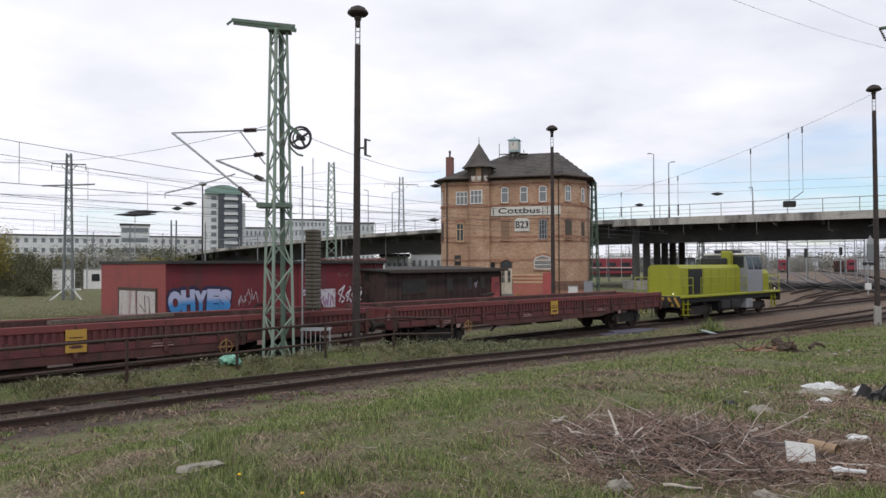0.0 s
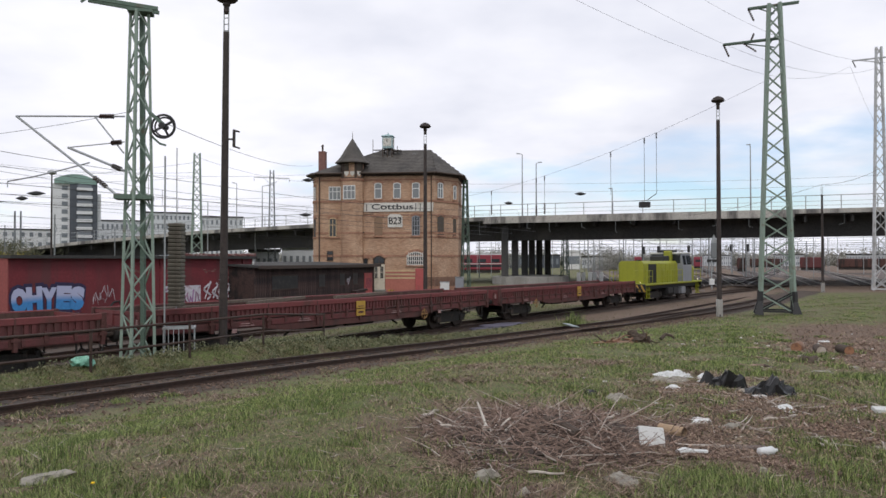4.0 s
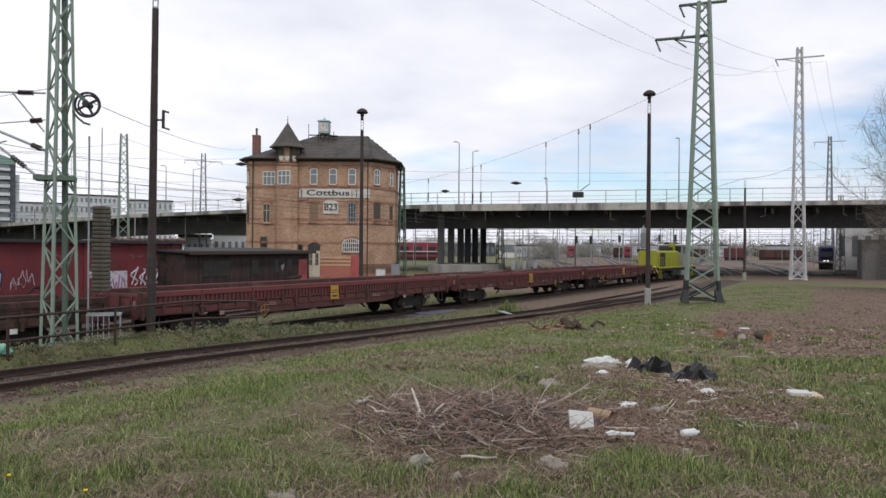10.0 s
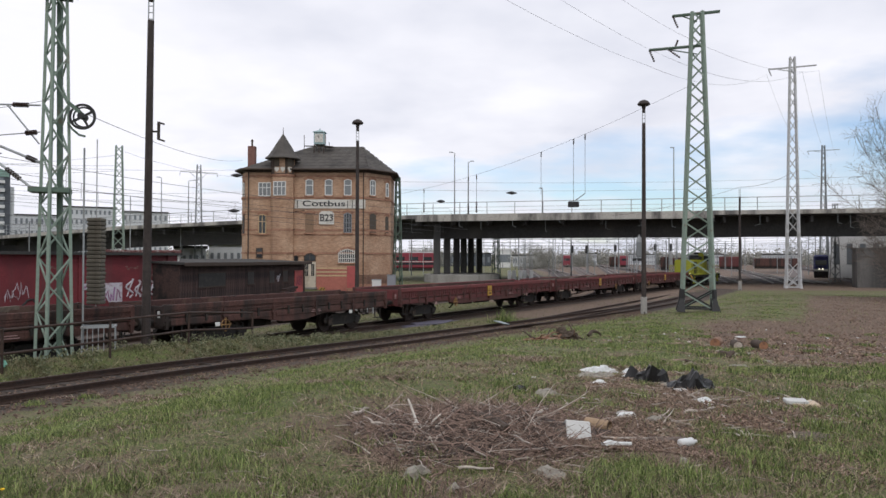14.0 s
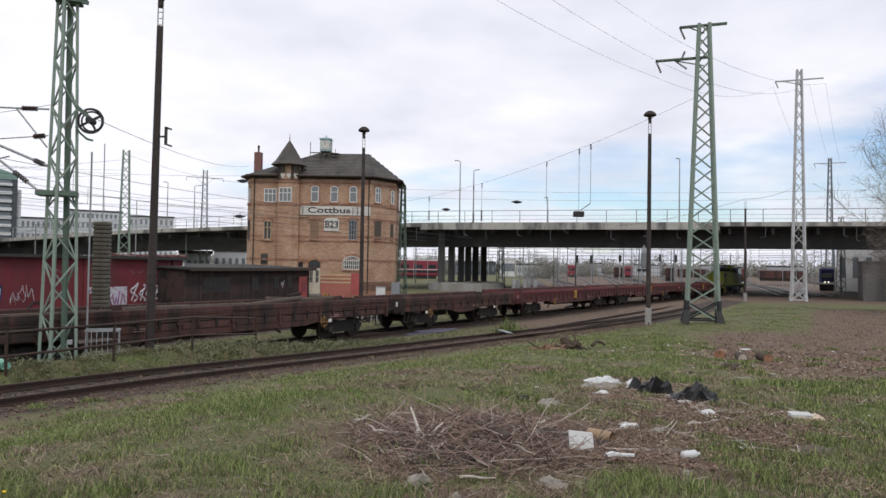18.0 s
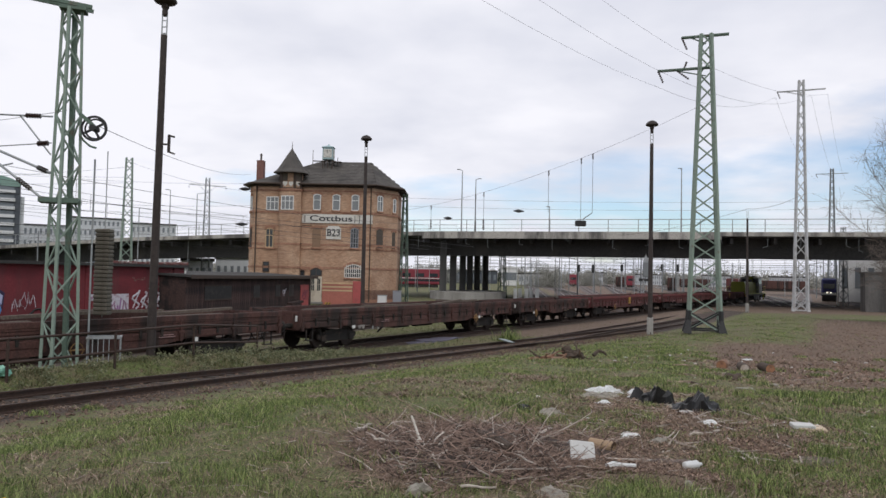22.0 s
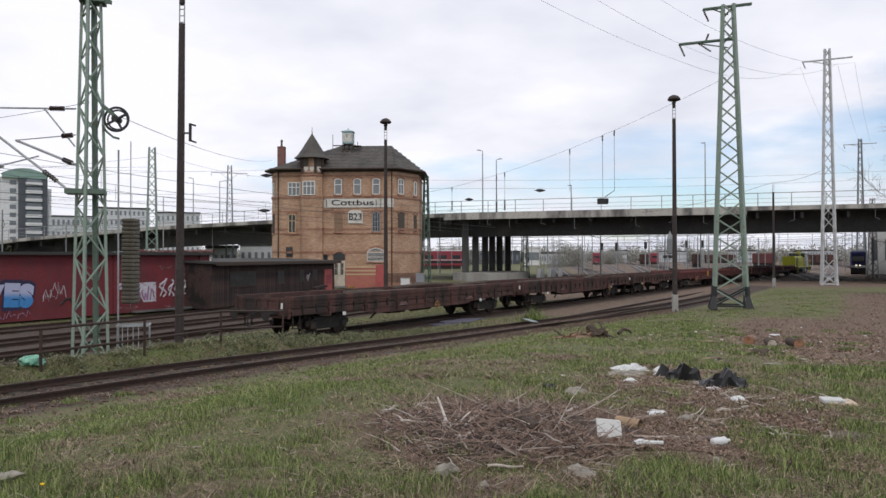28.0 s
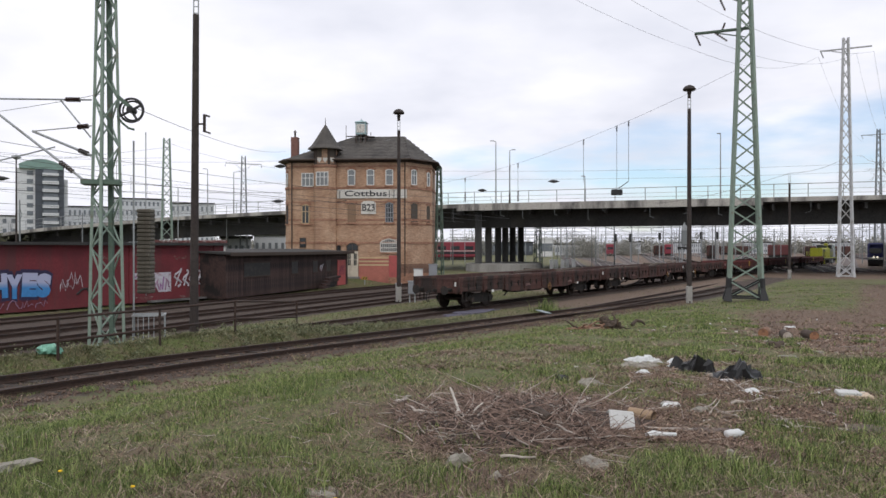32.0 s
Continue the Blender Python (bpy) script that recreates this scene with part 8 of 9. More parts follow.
for k, (x, z, w, h) in enumerate(((11.75, 1.35, 0.62, 1.1), (12.35, 1.3, 0.5, 1.0), (12.85, 1.45, 0.55, 1.15), (13.4, 1.4, 0.5, 1.0), (13.8, 1.35, 0.3, 0.8))):
    curl = [Vector((x + w * 0.42 * math.sin(q * 0.9 + k), -0.012, z + h * (q / 9 - 0.5))) for q in range(10)]
    part("silver_shape", Mesh().path(curl, 0.06, 6).path([Vector((x - w * 0.3, -0.012, z - h * 0.45)), Vector((x + w * 0.1, -0.012, z + h * 0.1)), Vector((x + w * 0.4, -0.012, z + h * 0.4))], 0.04, 6), SPRAY_WHITE, RED, "silver spray-painted shape")
part("rubble_strip", Mesh().span((9.5, -0.5, 0.0), (14.5, -0.1, 0.1)), STAINED, RED)
part("downpipe", Mesh().tube((15.3, -0.2, 0), (15.3, -0.2, 3.3), 0.06), WHITE, RED)

# ---- the dark shed ----
SHED_GLASS = material("sooty_shed_pane", (0.02, 0.019, 0.018), 0.45, 0, 6, 0.3, (0.05, 0.045, 0.04), 2.0)
D0 = P(-20.25, 46.6, -0.15)
dark = thing("dark_shed", "long low dark brown boarded shed with felt roof", "shed", pose(D0.x, D0.y, D0.z, 0, 0, 90 - 13.6))
DL, DW, DH = 18.0, 5.0, 2.75
part("wall", Mesh().span((0, 0.05, 0), (DL, DW, DH)), DARK_BOARD, dark)
x = 0.0
me_b = Mesh().soft((0.14, 0, DH / 2), (0.27, 0.04, DH), 0.008).data("board")
me_b.materials.append(DARK_BOARD)
while x < DL - 0.25:
    part("board", me_b, DARK_BOARD, dark, at=pose(x, 0.025, 0))
    x += 0.28
part("roof", Mesh().prism([(-0.5, DH - 0.02), (DW + 0.3, DH + 0.22), (DW + 0.3, DH + 0.34), (-0.5, DH + 0.12)], -0.2, DL + 0.2, Matrix(((0, 0, 1, 0), (1, 0, 0, 0), (0, 1, 0, 0), (0, 0, 0, 1)))), ROOF_FELT, dark, "grey felt lean-to roof")
part("fascia", Mesh().span((-0.2, -0.52, DH - 0.1), (DL + 0.2, -0.46, DH + 0.12)), EAVES, dark)
for x, w_ in ((2.0, 3.2), (8.2, 0.9), (11.5, 0.8), (13.8, 0.8)):
    win = part("window", Mesh().span((x, -0.02, 1.3), (x + w_, 0.0, 2.15)), SHED_GLASS, dark)
    part("sill", Mesh().span((x - 0.08, -0.06, 1.22), (x + w_ + 0.08, -0.02, 1.3)), EAVES, win)
    part("lintel", Mesh().span((x - 0.08, -0.04, 2.15), (x + w_ + 0.08, -0.02, 2.23)), EAVES, win)
part("red_door", Mesh().soft((16.6, -0.03, 1.1), (1.5, 0.06, 2.1), 0.01), DOOR_RED, dark, "red painted door with scrawl")
scr = Mesh()
for i in range(6):
    scr.beam((16.1 + i * 0.18, -0.07, 0.9), (16.2 + i * 0.18, -0.07, 1.7), 0.01, 0.04)
part("door_scrawl", scr, SPRAY_DARK, dark)
part("white_scribble", Mesh().ring((12.9, -0.01, 1.6), 0.15, 0.04, "y").beam((12.9, -0.01, 1.3), (13.3, -0.01, 1.9), 0.02, 0.06), SPRAY_WHITE, dark, "pale spray scribble")
pt = P(-12.8, 56.4)
bench = thing("timber_stack", "dark stack of old timbers beside the shed", "timber stack", pose(pt.x, pt.y, -0.12, 0, 0, 80))
for k in range(16):
    part("timber", Mesh().beam((-1.4 + 0.1 * k, -0.4 + 0.14 * (k % 4), 0.12 + 0.2 * (k // 4)), (1.2 + 0.1 * k, -0.3 + 0.14 * (k % 4), 0.16 + 0.22 * (k // 4)), 0.14, 0.16), DARK_BOARD, bench)

# ---- cabinets beside the tracks ----
def cabinet(p, w, h, label, mat=WHITE, legs=False):
    top = thing("lineside_cabinet", label, "cabinet", pose(p.x, p.y, p.z), group="lineside cabinets")
    z = 0.5 if legs else 0.0
    part("body", Mesh().soft((0, 0, z + h / 2), (w, 0.4, h), 0.02), mat, top)
    part("door", Mesh().soft((0, -0.21, z + h / 2), (w * 0.86, 0.03, h * 0.86), 0.01), mat, top)
    part("lid", Mesh().soft((0, 0, z + h + 0.03), (w + 0.08, 0.48, 0.06), 0.015), GREY_STEEL, top)
    if legs:
        for x in (-w * 0.35, w * 0.35):
            part("leg", Mesh().span((x - 0.03, -0.1, 0), (x + 0.03, 0.1, 0.5)), GREY_STEEL, top)


a = P(-5.47, 64.6, -0.12)
cabinet(a, 0.8, 1.2, "white lineside cabinet by the signal box")
a = P(-4.3, 65.5, -0.12)
cabinet(a, 0.75, 1.1, "grey cabinet on legs by the signal box", LOCO_GREY, True)
a = P(-5.95, 43.6, -0.3)
cabinet(a, 0.45, 0.75, "grey lineside box on a leg", LOCO_GREY, True)
a = P(-7.05, 43.8, -0.3)
cabinet(a, 0.3, 1.1, "slim pale lineside post cabinet", CONCRETE)
mk = P(-9.7, 61.5, -0.12)
sgn = thing("striped_marker", "low yellow and black striped marker post", "marker", pose(mk.x, mk.y, mk.z))
part("post", Mesh().tube((0, 0, 0), (0, 0, 0.5), 0.04), GREY_STEEL, sgn)
part("board", Mesh().soft((0, -0.04, 0.55), (0.5, 0.03, 0.25), 0.01), YELLOW, sgn)
part("stripe", Mesh().beam((-0.15, -0.06, 0.45), (0.0, -0.06, 0.65), 0.01, 0.07).beam((0.08, -0.06, 0.45), (0.22, -0.06, 0.65), 0.01, 0.07), BLACK, sgn)

# ---- other masts ----
def far_mast(az, d, h, w, label, arm=0.0, mat=FAR_STEEL, z=-0.1, trestle=False, low_arm=0.0):
    p = P(az, d, z)
    top = thing("lattice_mast", label, "mast", pose(p.x, p.y, p.z, 0, 0, 20 - az * 0.3), group="lattice masts")
    lattice(h, w, w * 0.45, 16, 0.09, 0.055, None, None, True, top, mat)
    if arm:
        part("cross_arm", Mesh().beam((-arm, 0, h * 0.93), (arm, 0, h * 0.93), 0.1).beam((-arm * 0.5, 0, h * 0.93), (0, 0, h * 0.86), 0.05).beam((arm * 0.5, 0, h * 0.93), (0, 0, h * 0.86), 0.05), mat, top)
        for x in (-arm, arm):
            insulator((x, 0, h * 0.92), (x, 0, h * 0.92 - 0.4), top, 0.06)
    if low_arm:
        part("lower_arm", Mesh().beam((-low_arm, 0, h * 0.78), (low_arm, 0, h * 0.8), 0.12), mat, top)
    if trestle:
        part("foot_frame", Mesh().beam((-1.6, 0, 0.1), (1.2, 0, 0.1), 0.14).beam((-1.6, 0, 0.1), (-0.2, 0, 1.3), 0.12).beam((1.2, 0, 0.1), (0.3, 0, 1.3), 0.12).beam((-0.6, 0.5, 1.2), (0.9, 0.5, 1.2), 0.14), WHITE, top, "white trestle frame")


far_mast(-43.1, 68, 12.6, 0.72, "grey lattice catenary mast with white trestle foot", 1.3, FAR_STEEL, trestle=True, low_arm=2.0)
far_mast(-24.45, 60, 11.6, 0.92, "pale green lattice mast behind the red shed", 0, GREEN_STEEL)
far_mast(-18.95, 128, 18.8, 1.3, "distant grey lattice pylon behind the bridge", 3.0)
far_mast(-3.82, 70.5, 11.0, 0.75, "green lattice mast beside the signal box", 0, DARK_GREEN)
far_mast(4.0, 105, 9.5, 1.0, "green lattice mast under the bridge", 0, DARK_GREEN)
far_mast(28.3, 115, 11, 0.9, "grey lattice mast beyond the bridge", 0)


def pole_lamp(p, h, label, arm=0.7, cap=False):
    top = thing("street_lamp", label, "street lamp", pose(p.x, p.y, p.z), group="bridge lamps")
    part("pole", Mesh().tube((0, 0, 0), (0, 0, h), 0.1, 0.055, 8), TAR if cap else GREY_STEEL, top)
    if cap:
        part("lamp_head", Mesh().lathe([(0.1, h - 0.3), (0.4, h - 0.15), (0.35, h), (0.05, h + 0.12)], 14), GREY_STEEL, top)
    else:
        part("arm", Mesh().tube((0, 0, h), (-arm, 0, h + 0.12), 0.04), GREY_STEEL, top)
        part("lamp_head", Mesh().soft((-arm, 0, h + 0.12), (0.5, 0.2, 0.1), 0.03), GREY_STEEL, top)


for az, el, arm in ((0.55, 8.4, 0.5), (1.65, 7.7, -0.5), (17.56, 8.4, 0.2), (7.55, 5.55, 0.2), (-21.85, 5.95, 0.5), (-19.95, 5.8, -1.0)):
    # stand on the bridge's near edge
    t = math.tan(radians(az))
    s = (t * B0.y - B0.x) / (BA.x - t * BA.y)
    q = BRIDGE @ (B0 + BA * s + BN * 0.8 + Vector((0, 0, deck_top(s))))
    zt = q.z
    q.z = 0
    pole_lamp(Vector((q.x, q.y, zt - 0.1)), 3.0 + q.length * math.tan(radians(el)) - zt, "slim grey lamp post on the bridge", arm)
a = P(-34.1, 72, -0.1)
pole_lamp(a, 11.0, "dark yard lamp with pale round head", cap=True)
for az in (-36.3, -35.95):
    a = P(az, 150, 0)
    solo("dark_pole", Mesh().tube((0, 0, 0), (0, 0, 12.0), 0.2, 0.15), FAR_STEEL, "plain dark pole far off", "pole", pose(a.x, a.y, a.z), group="far poles")

# ---- wires ----
WIRE = material("dark_wire", (0.06, 0.06, 0.065), 0.6, 0.3, 20, 0.1, bump=0)


def hang(a, b, sag, n=14):
    a, b = Vector(a), Vector(b)
    return [a.lerp(b, i / n) - Vector((0, 0, 4 * sag * (i / n) * (1 - i / n))) for i in range(n + 1)]


def wire(pts, label, r=0.012, name="overhead_wire", group="overhead wires"):
    return solo(name, Mesh().path(pts, r, 4), WIRE, label, "wire", group=group)


# feeder lines from pylon to pylon and on over the waste ground
A1, A2, A3 = P(19.15, 46.2), P(25.65, 88), P(27.6, 170)
turn1 = Vector((math.cos(radians(-16)), math.sin(radians(-16)), 0))
turn2 = Vector((math.cos(radians(-20)), math.sin(radians(-20)), 0))
back = Vector((-14.5, -4.0, 0))
for x1, z1, x2, sag in ((-2.95, 15.0, -2.6, 1.2), (-1.35, 15.2, 1.0, 1.2), (-1.35, 17.0, 2.6, 1.0)):
    p = A1 + turn1 * x1 + Vector((0, 0, z1))
    q = A2 + turn2 * x2 + Vector((0, 0, 23.6))
    wire(hang(p, q, sag), "feeder line between the pylons", 0.009)
    wire(hang(p, back + turn1 * x1 + Vector((0, 0, z1 - 1.2)), 1.5, 24), "feeder line crossing above the waste ground", 0.006)
    wire(hang(q, A3 + turn2 * x2 + Vector((0, 0, 24.5)), 2.0), "feeder line between the pylons", 0.011)
# head span from the signal box mast to the pylon, with hanging rods
HA, HB = P(-3.8, 70.5, 9.3), P(19.0, 46.3, 13.7)
span_pts = hang(HA, HB, 0.9, 30)
wire(span_pts, "cross-span wire over the tracks", 0.011)


def on_span(az):
    return min(span_pts, key=lambda p: abs(math.degrees(math.atan2(p.x, p.y)) - az))


for az, drop, kind in ((-1.9, 1.6, 1), (1.7, 2.6, 1), (2.4, 2.6, 1), (7.5, 3.2, 0), (10.2, 4.6, 2), (11.1, 4.2, 3)):
    p = on_span(az)
    top = thing("span_dropper", "rod hanging from the cross-span wire", "dropper", pose(p.x, p.y, p.z), group="span droppers")
    part("rod", Mesh().tube((0, 0, 0), (0, 0, -drop), 0.014), WIRE, top)
    insulator((0, 0, 0), (0, 0, -0.4), top, 0.07)
    if kind == 1:
        insulator((0, 0, -drop + 0.3), (0, 0, -drop - 0.6), top, 0.1)
    if kind == 2:
        part("box", Mesh().soft((0, 0, -drop - 0.1), (0.75, 0.4, 0.4), 0.04), BLACK, top, "dark hanging box")
    if kind == 3:
        part("foot", Mesh().beam((0, 0, -drop), (-0.7, 0, -drop - 0.5), 0.05), WIRE, top)
wire(hang(A2 + Vector((0, 0, 12.6)), P(22.14, 79.5, 10.4), 0.4), "span wire to the dark pole", 0.018)
wire(hang(P(22.14, 79.5, 10.4), P(13.0, 85, 8.0), 0.4), "span wire to the dark pole", 0.016)
for z, r in ((12.0, 0.01), (11.2, 0.01)):
    wire(hang(P(-3.8, 70.5, z - 1.5), P(32, 90, z), 0.4, 20), "line along the bridge", r)


def catenary(p, az, s0, s1, label, z=5.4, hgt=1.5, span=50.0, lift=0.0):
    """Contact wire, sagging carrier and droppers above a track."""
    d = Vector((math.sin(radians(az)), math.cos(radians(az)), 0))
    o = Vector((p[0], p[1], 0))
    top = thing("catenary_wires", label, "wire", group="catenaries")
    part("contact_wire", Mesh().path([o + d * s0 + Vector((0, 0, z)), o + d * s1 + Vector((0, 0, z + lift))], 0.010, 4), WIRE, top)
    s = s0
    while s < s1:
        e = min(s + span, s1)
        pts = hang(o + d * s + Vector((0, 0, z + hgt)), o + d * e + Vector((0, 0, z + hgt)), hgt * 0.6, 10)
        part("carrier_wire", Mesh().path(pts, 0.009, 4), WIRE, top)
        for q in pts[1:-1:2]:
            part("dropper", Mesh().path([q, Vector((q.x, q.y, z))], 0.008, 4), WIRE, top)
        s = e


for p, az, z, h in (((-11.95, 31.05), 24, 5.5, 1.6), ((-13.9, 36.0), 24, 5.5, 1.5), ((-16.2, 42.3), 24, 5.6, 1.7), ((-30, 52), 26, 6.0, 1.6), ((-40, 62), 28, 6.0, 1.8), ((-50, 70), 30, 6.2, 1.7), ((-62, 84), 32, 6.5, 1.8), ((-75, 100), 34, 7.0, 2.0)):
    catenary(p, az, -70, 60 if p[0] < -25 else 34, "contact and carrier wires above a yard track", z, h)
# strainers and cross wires over the left yard
for a, b, sag in (((-47, 50, 9.4), (-28.6, 22.2, 7.3), 0.5), ((-46, 62, 10.4), (-15.7, 66, 10.8), 0.8), ((-26.6, 22.4, 7.0), (-15.8, 66.5, 11.7), 0.5), ((-45, 70, 9.0), (-24.45, 60, 10.8), 0.5), ((-24.45, 60, 11.2), (-15.6, 67, 10.2), 0.4), ((-50, 60, 8.2), (-24.45, 60, 9.6), 0.5), ((-43.1, 68, 11.6), (-24.45, 60, 10.0), 0.7),
                  ((-48, 52, 7.4), (-15.8, 68, 9.0), 0.6), ((-49, 75, 8.2), (-16, 75, 8.6), 0.4), ((-49, 90, 9.6), (-16, 84, 9.3), 0.5), ((-43.1, 68, 11.7), (-60, 60, 10.5), 0.4)):
    wire(hang(P(*a), P(*b), sag), "strainer wire over the yard", 0.009)
for az, el, d, l in ((-38.8, 3.8, 60, 3.4), (-38.2, 4.0, 62, 3.0), (-35.05, 4.7, 55, 1.2), (-35.9, 4.32, 57, 0.8), (-16.2, 6.3, 60, 1.0), (-16.4, 3.6, 62, 1.0), (5.2, 5.2, 68, 1.1), (-0.4, 4.55, 72, 0.9)):
    p = P(az, d, 3 + d * math.tan(radians(el)))
    solo("section_insulator", Mesh().lathe([(0.02, -l / 2), (0.12, -l * 0.2), (0.16, 0), (0.12, l * 0.2), (0.02, l / 2)], 10, pose(0, 0, 0, 0, 90)), BLACK, "dark lens-shaped section insulator on a wire", "insulator", pose(p.x, p.y, p.z, 0, 0, 10), group="section insulators")

# ---- the distance ----
# Both wall tones are lightened: aerial haze is mixed into the colour.
FLAT_WHITE = material("hazed_pale_render", (0.62, 0.63, 0.64), 0.85, 0, 1.0, 0.08, bump=0)
FLAT_GREY = material("hazed_grey_render", (0.54, 0.56, 0.58), 0.85, 0, 1.0, 0.08, bump=0)
FLAT_DARK = material("slate_block_cladding", (0.065, 0.075, 0.09), 0.7, 0, 1.0, 0.1, bump=0)
ROOF_GREEN = material("green_sheet_roof", (0.2, 0.31, 0.27), 0.6, 0, 1.0, 0.08, bump=0)
FAR_GLASS = glass("far_window", (0.16, 0.18, 0.2), 0.3)
RED_TRAIN = material("traffic_red_paint", (0.22, 0.026, 0.042), 0.5, 0, 3, 0.08, bump=0)
BLUE_TRAIN = material("blue_train_paint", (0.035, 0.04, 0.15), 0.5, 0, 3, 0.08, bump=0)
HALL_WHITE = material("white_hall_cladding", (0.66, 0.66, 0.65), 0.7, 0, 2, 0.06, bump=0)


def facing(az0, az1, d):
    """A frame whose x runs from one bearing to another at that distance, and the width between them."""
    a, b = P(az0, d), P(az1, d)
    ang_ = math.atan2((b - a).y, (b - a).x)
    return Matrix.Translation(a) @ Matrix.Rotation(ang_, 4, "Z"), (b - a).length


def block(name, label, az0, az1, d, h, depth, mat, rows_, cols, roof_mat=ROOF_FELT, z0=0.0, band=False):
    m, w = facing(az0, az1, d)
    top = thing(name, label, "building", m, group="far buildings")
    part("wall", Mesh().span((0, 0, z0), (w, depth, h)), mat, top)
    part("roof", Mesh().span((-0.3, -0.3, h), (w + 0.3, depth + 0.3, h + 0.5)), roof_mat, top)
    sh = (h - z0) / rows_
    for i in range(rows_):
        z = z0 + sh * (i + 0.3)
        if band:
            part("window_band", Mesh().span((w * 0.04, -0.06, z), (w * 0.96, 0, z + sh * 0.45)), FAR_GLASS, top)
        else:
            for j in range(cols):
                x = w * (j + 0.28) / cols
                part("window", Mesh().span((x, -0.06, z), (x + w / cols * 0.45, 0, z + sh * 0.45)), FAR_GLASS, top)
    return top


# tower block with balconies and a bowed green roof
D = 300
m, w = facing(-34.1, -30.97, D)
tb_ = thing("tower_block", "tall dark and white residential tower with green bowed roof", "building", m)
HT = 3 + D * math.tan(radians(5.75))
part("side_wing", Mesh().span((0, 0, 0), (w * 0.36, 14, HT - 1.5)), FLAT_WHITE, tb_, "pale side wing")
part("main_wing", Mesh().span((w * 0.36, -1, 0), (w * 0.92, 14, HT)), FLAT_DARK, tb_, "dark clad main wing")
part("end_wing", Mesh().span((w * 0.92, 0.5, 0), (w, 14, HT - 5)), FLAT_GREY, tb_)
pts = [(w * (0.05 + 0.85 * k / 10), HT - 1.2 + 3.2 * math.sin(math.pi * (0.12 + 0.76 * k / 10))) for k in range(11)]
part("bowed_roof", Mesh().prism([(w * 0.05, HT - 1.6)] + [(w * 0.9, HT - 1.6)] + pts[::-1], -14.2, 1.3, pose(0, 0, 0, 90)), ROOF_GREEN, tb_, "green bowed sheet roof")
for i in range(9):
    z = HT - 4 - i * 2.9
    part("balcony", Mesh().span((w * 0.5, -2.0, z - 0.1), (w * 0.82, -1.0, z + 1.0)), FLAT_WHITE, tb_, "white balcony")
    part("window", Mesh().span((w * 0.52, -1.05, z + 1.1), (w * 0.8, -1.0, z + 2.3)), FAR_GLASS, tb_)
    part("window", Mesh().span((w * 0.2, -0.06, z), (w * 0.32, 0, z + 1.6)), FAR_GLASS, tb_)
block("apartment_block", "white apartment block with dark window bands", -39.74, -37.81, 260, 3 + 260 * math.tan(radians(3.0)), 12, FLAT_WHITE, 5, 1, band=True)
block("apartment_row", "long pale apartment row beyond the yard", -48.5, -33.0, 330, 3 + 330 * math.tan(radians(2.15)), 12, FLAT_WHITE, 4, 30)
block("apartment_row", "long grey apartment row beyond the bridge", -28.2, -24.6, 310, 3 + 310 * math.tan(radians(3.55)), 12, FLAT_GREY, 6, 12)
block("apartment_row", "grey flat-roofed block beyond the bridge", -24.2, -21.1, 300, 3 + 300 * math.tan(radians(3.3)), 12, FLAT_GREY, 5, 9)
block("apartment_row", "grey apartment row beyond the bridge", -31.0, -28.2, 340, 3 + 340 * math.tan(radians(2.9)), 12, FLAT_GREY, 4, 9)
block("goods_hall", "white hall with flat roof in the far yard", 3.94, 5.17, 250, 6.0, 14, HALL_WHITE, 1, 1, HALL_WHITE, band=True)
block("goods_hall", "low pale hall in the far yard", 5.3, 7.2, 290, 4.2, 14, FLAT_GREY, 1, 10)
block("goods_hall", "long low grey hall in the far yard", -4.5, 3.6, 300, 5.0, 14, FLAT_DARK, 1, 20)
block("goods_hall", "grey station building far off", 10.6, 11.8, 360, 5.6, 12, FLAT_GREY, 2, 8)
block("goods_hall", "white hall beside the bridge abutment", 28.0, 33.5, 136, 3 + 136 * math.tan(radians(1.9)), 16, HALL_WHITE, 1, 7, HALL_WHITE)
for az0, az1, h in ((-20.6, -18.4, 4.6), (-18.2, -15.8, 5.2)):
    block("goods_hall", "low building seen under the bridge", az0, az1, 130, h, 10, FLAT_GREY, 1, 5)
for az0, az1, d, h in ((14.2, 16.2, 420, 5.5), (19, 21, 400, 5.5), (23.6, 26.0, 330, 5)):
    block("goods_hall", "low grey halls on the horizon", az0, az1, d, h, 14, FLAT_GREY, 2, 14)

# site huts on the left
for az0, az1, win in ((-44.08, -42.67, False), (-42.13, -40.65, True)):
    m, w = facing(az0, az1, 100)
    hut = thing("site_hut", "white container hut beside the tracks", "hut", m, group="site huts")
    part("body", Mesh().soft((w / 2, 1.2, 1.35), (w, 2.4, 2.7), 0.04), WHITE, hut)
    part("roof_rim", Mesh().span((0, -0.04, 2.6), (w, 2.45, 2.75)), GREY_STEEL, hut)
    if win:
        part("window", Mesh().span((w * 0.35, -0.05, 1.2), (w * 0.7, 0, 2.1)), DARK_GLASS, hut)

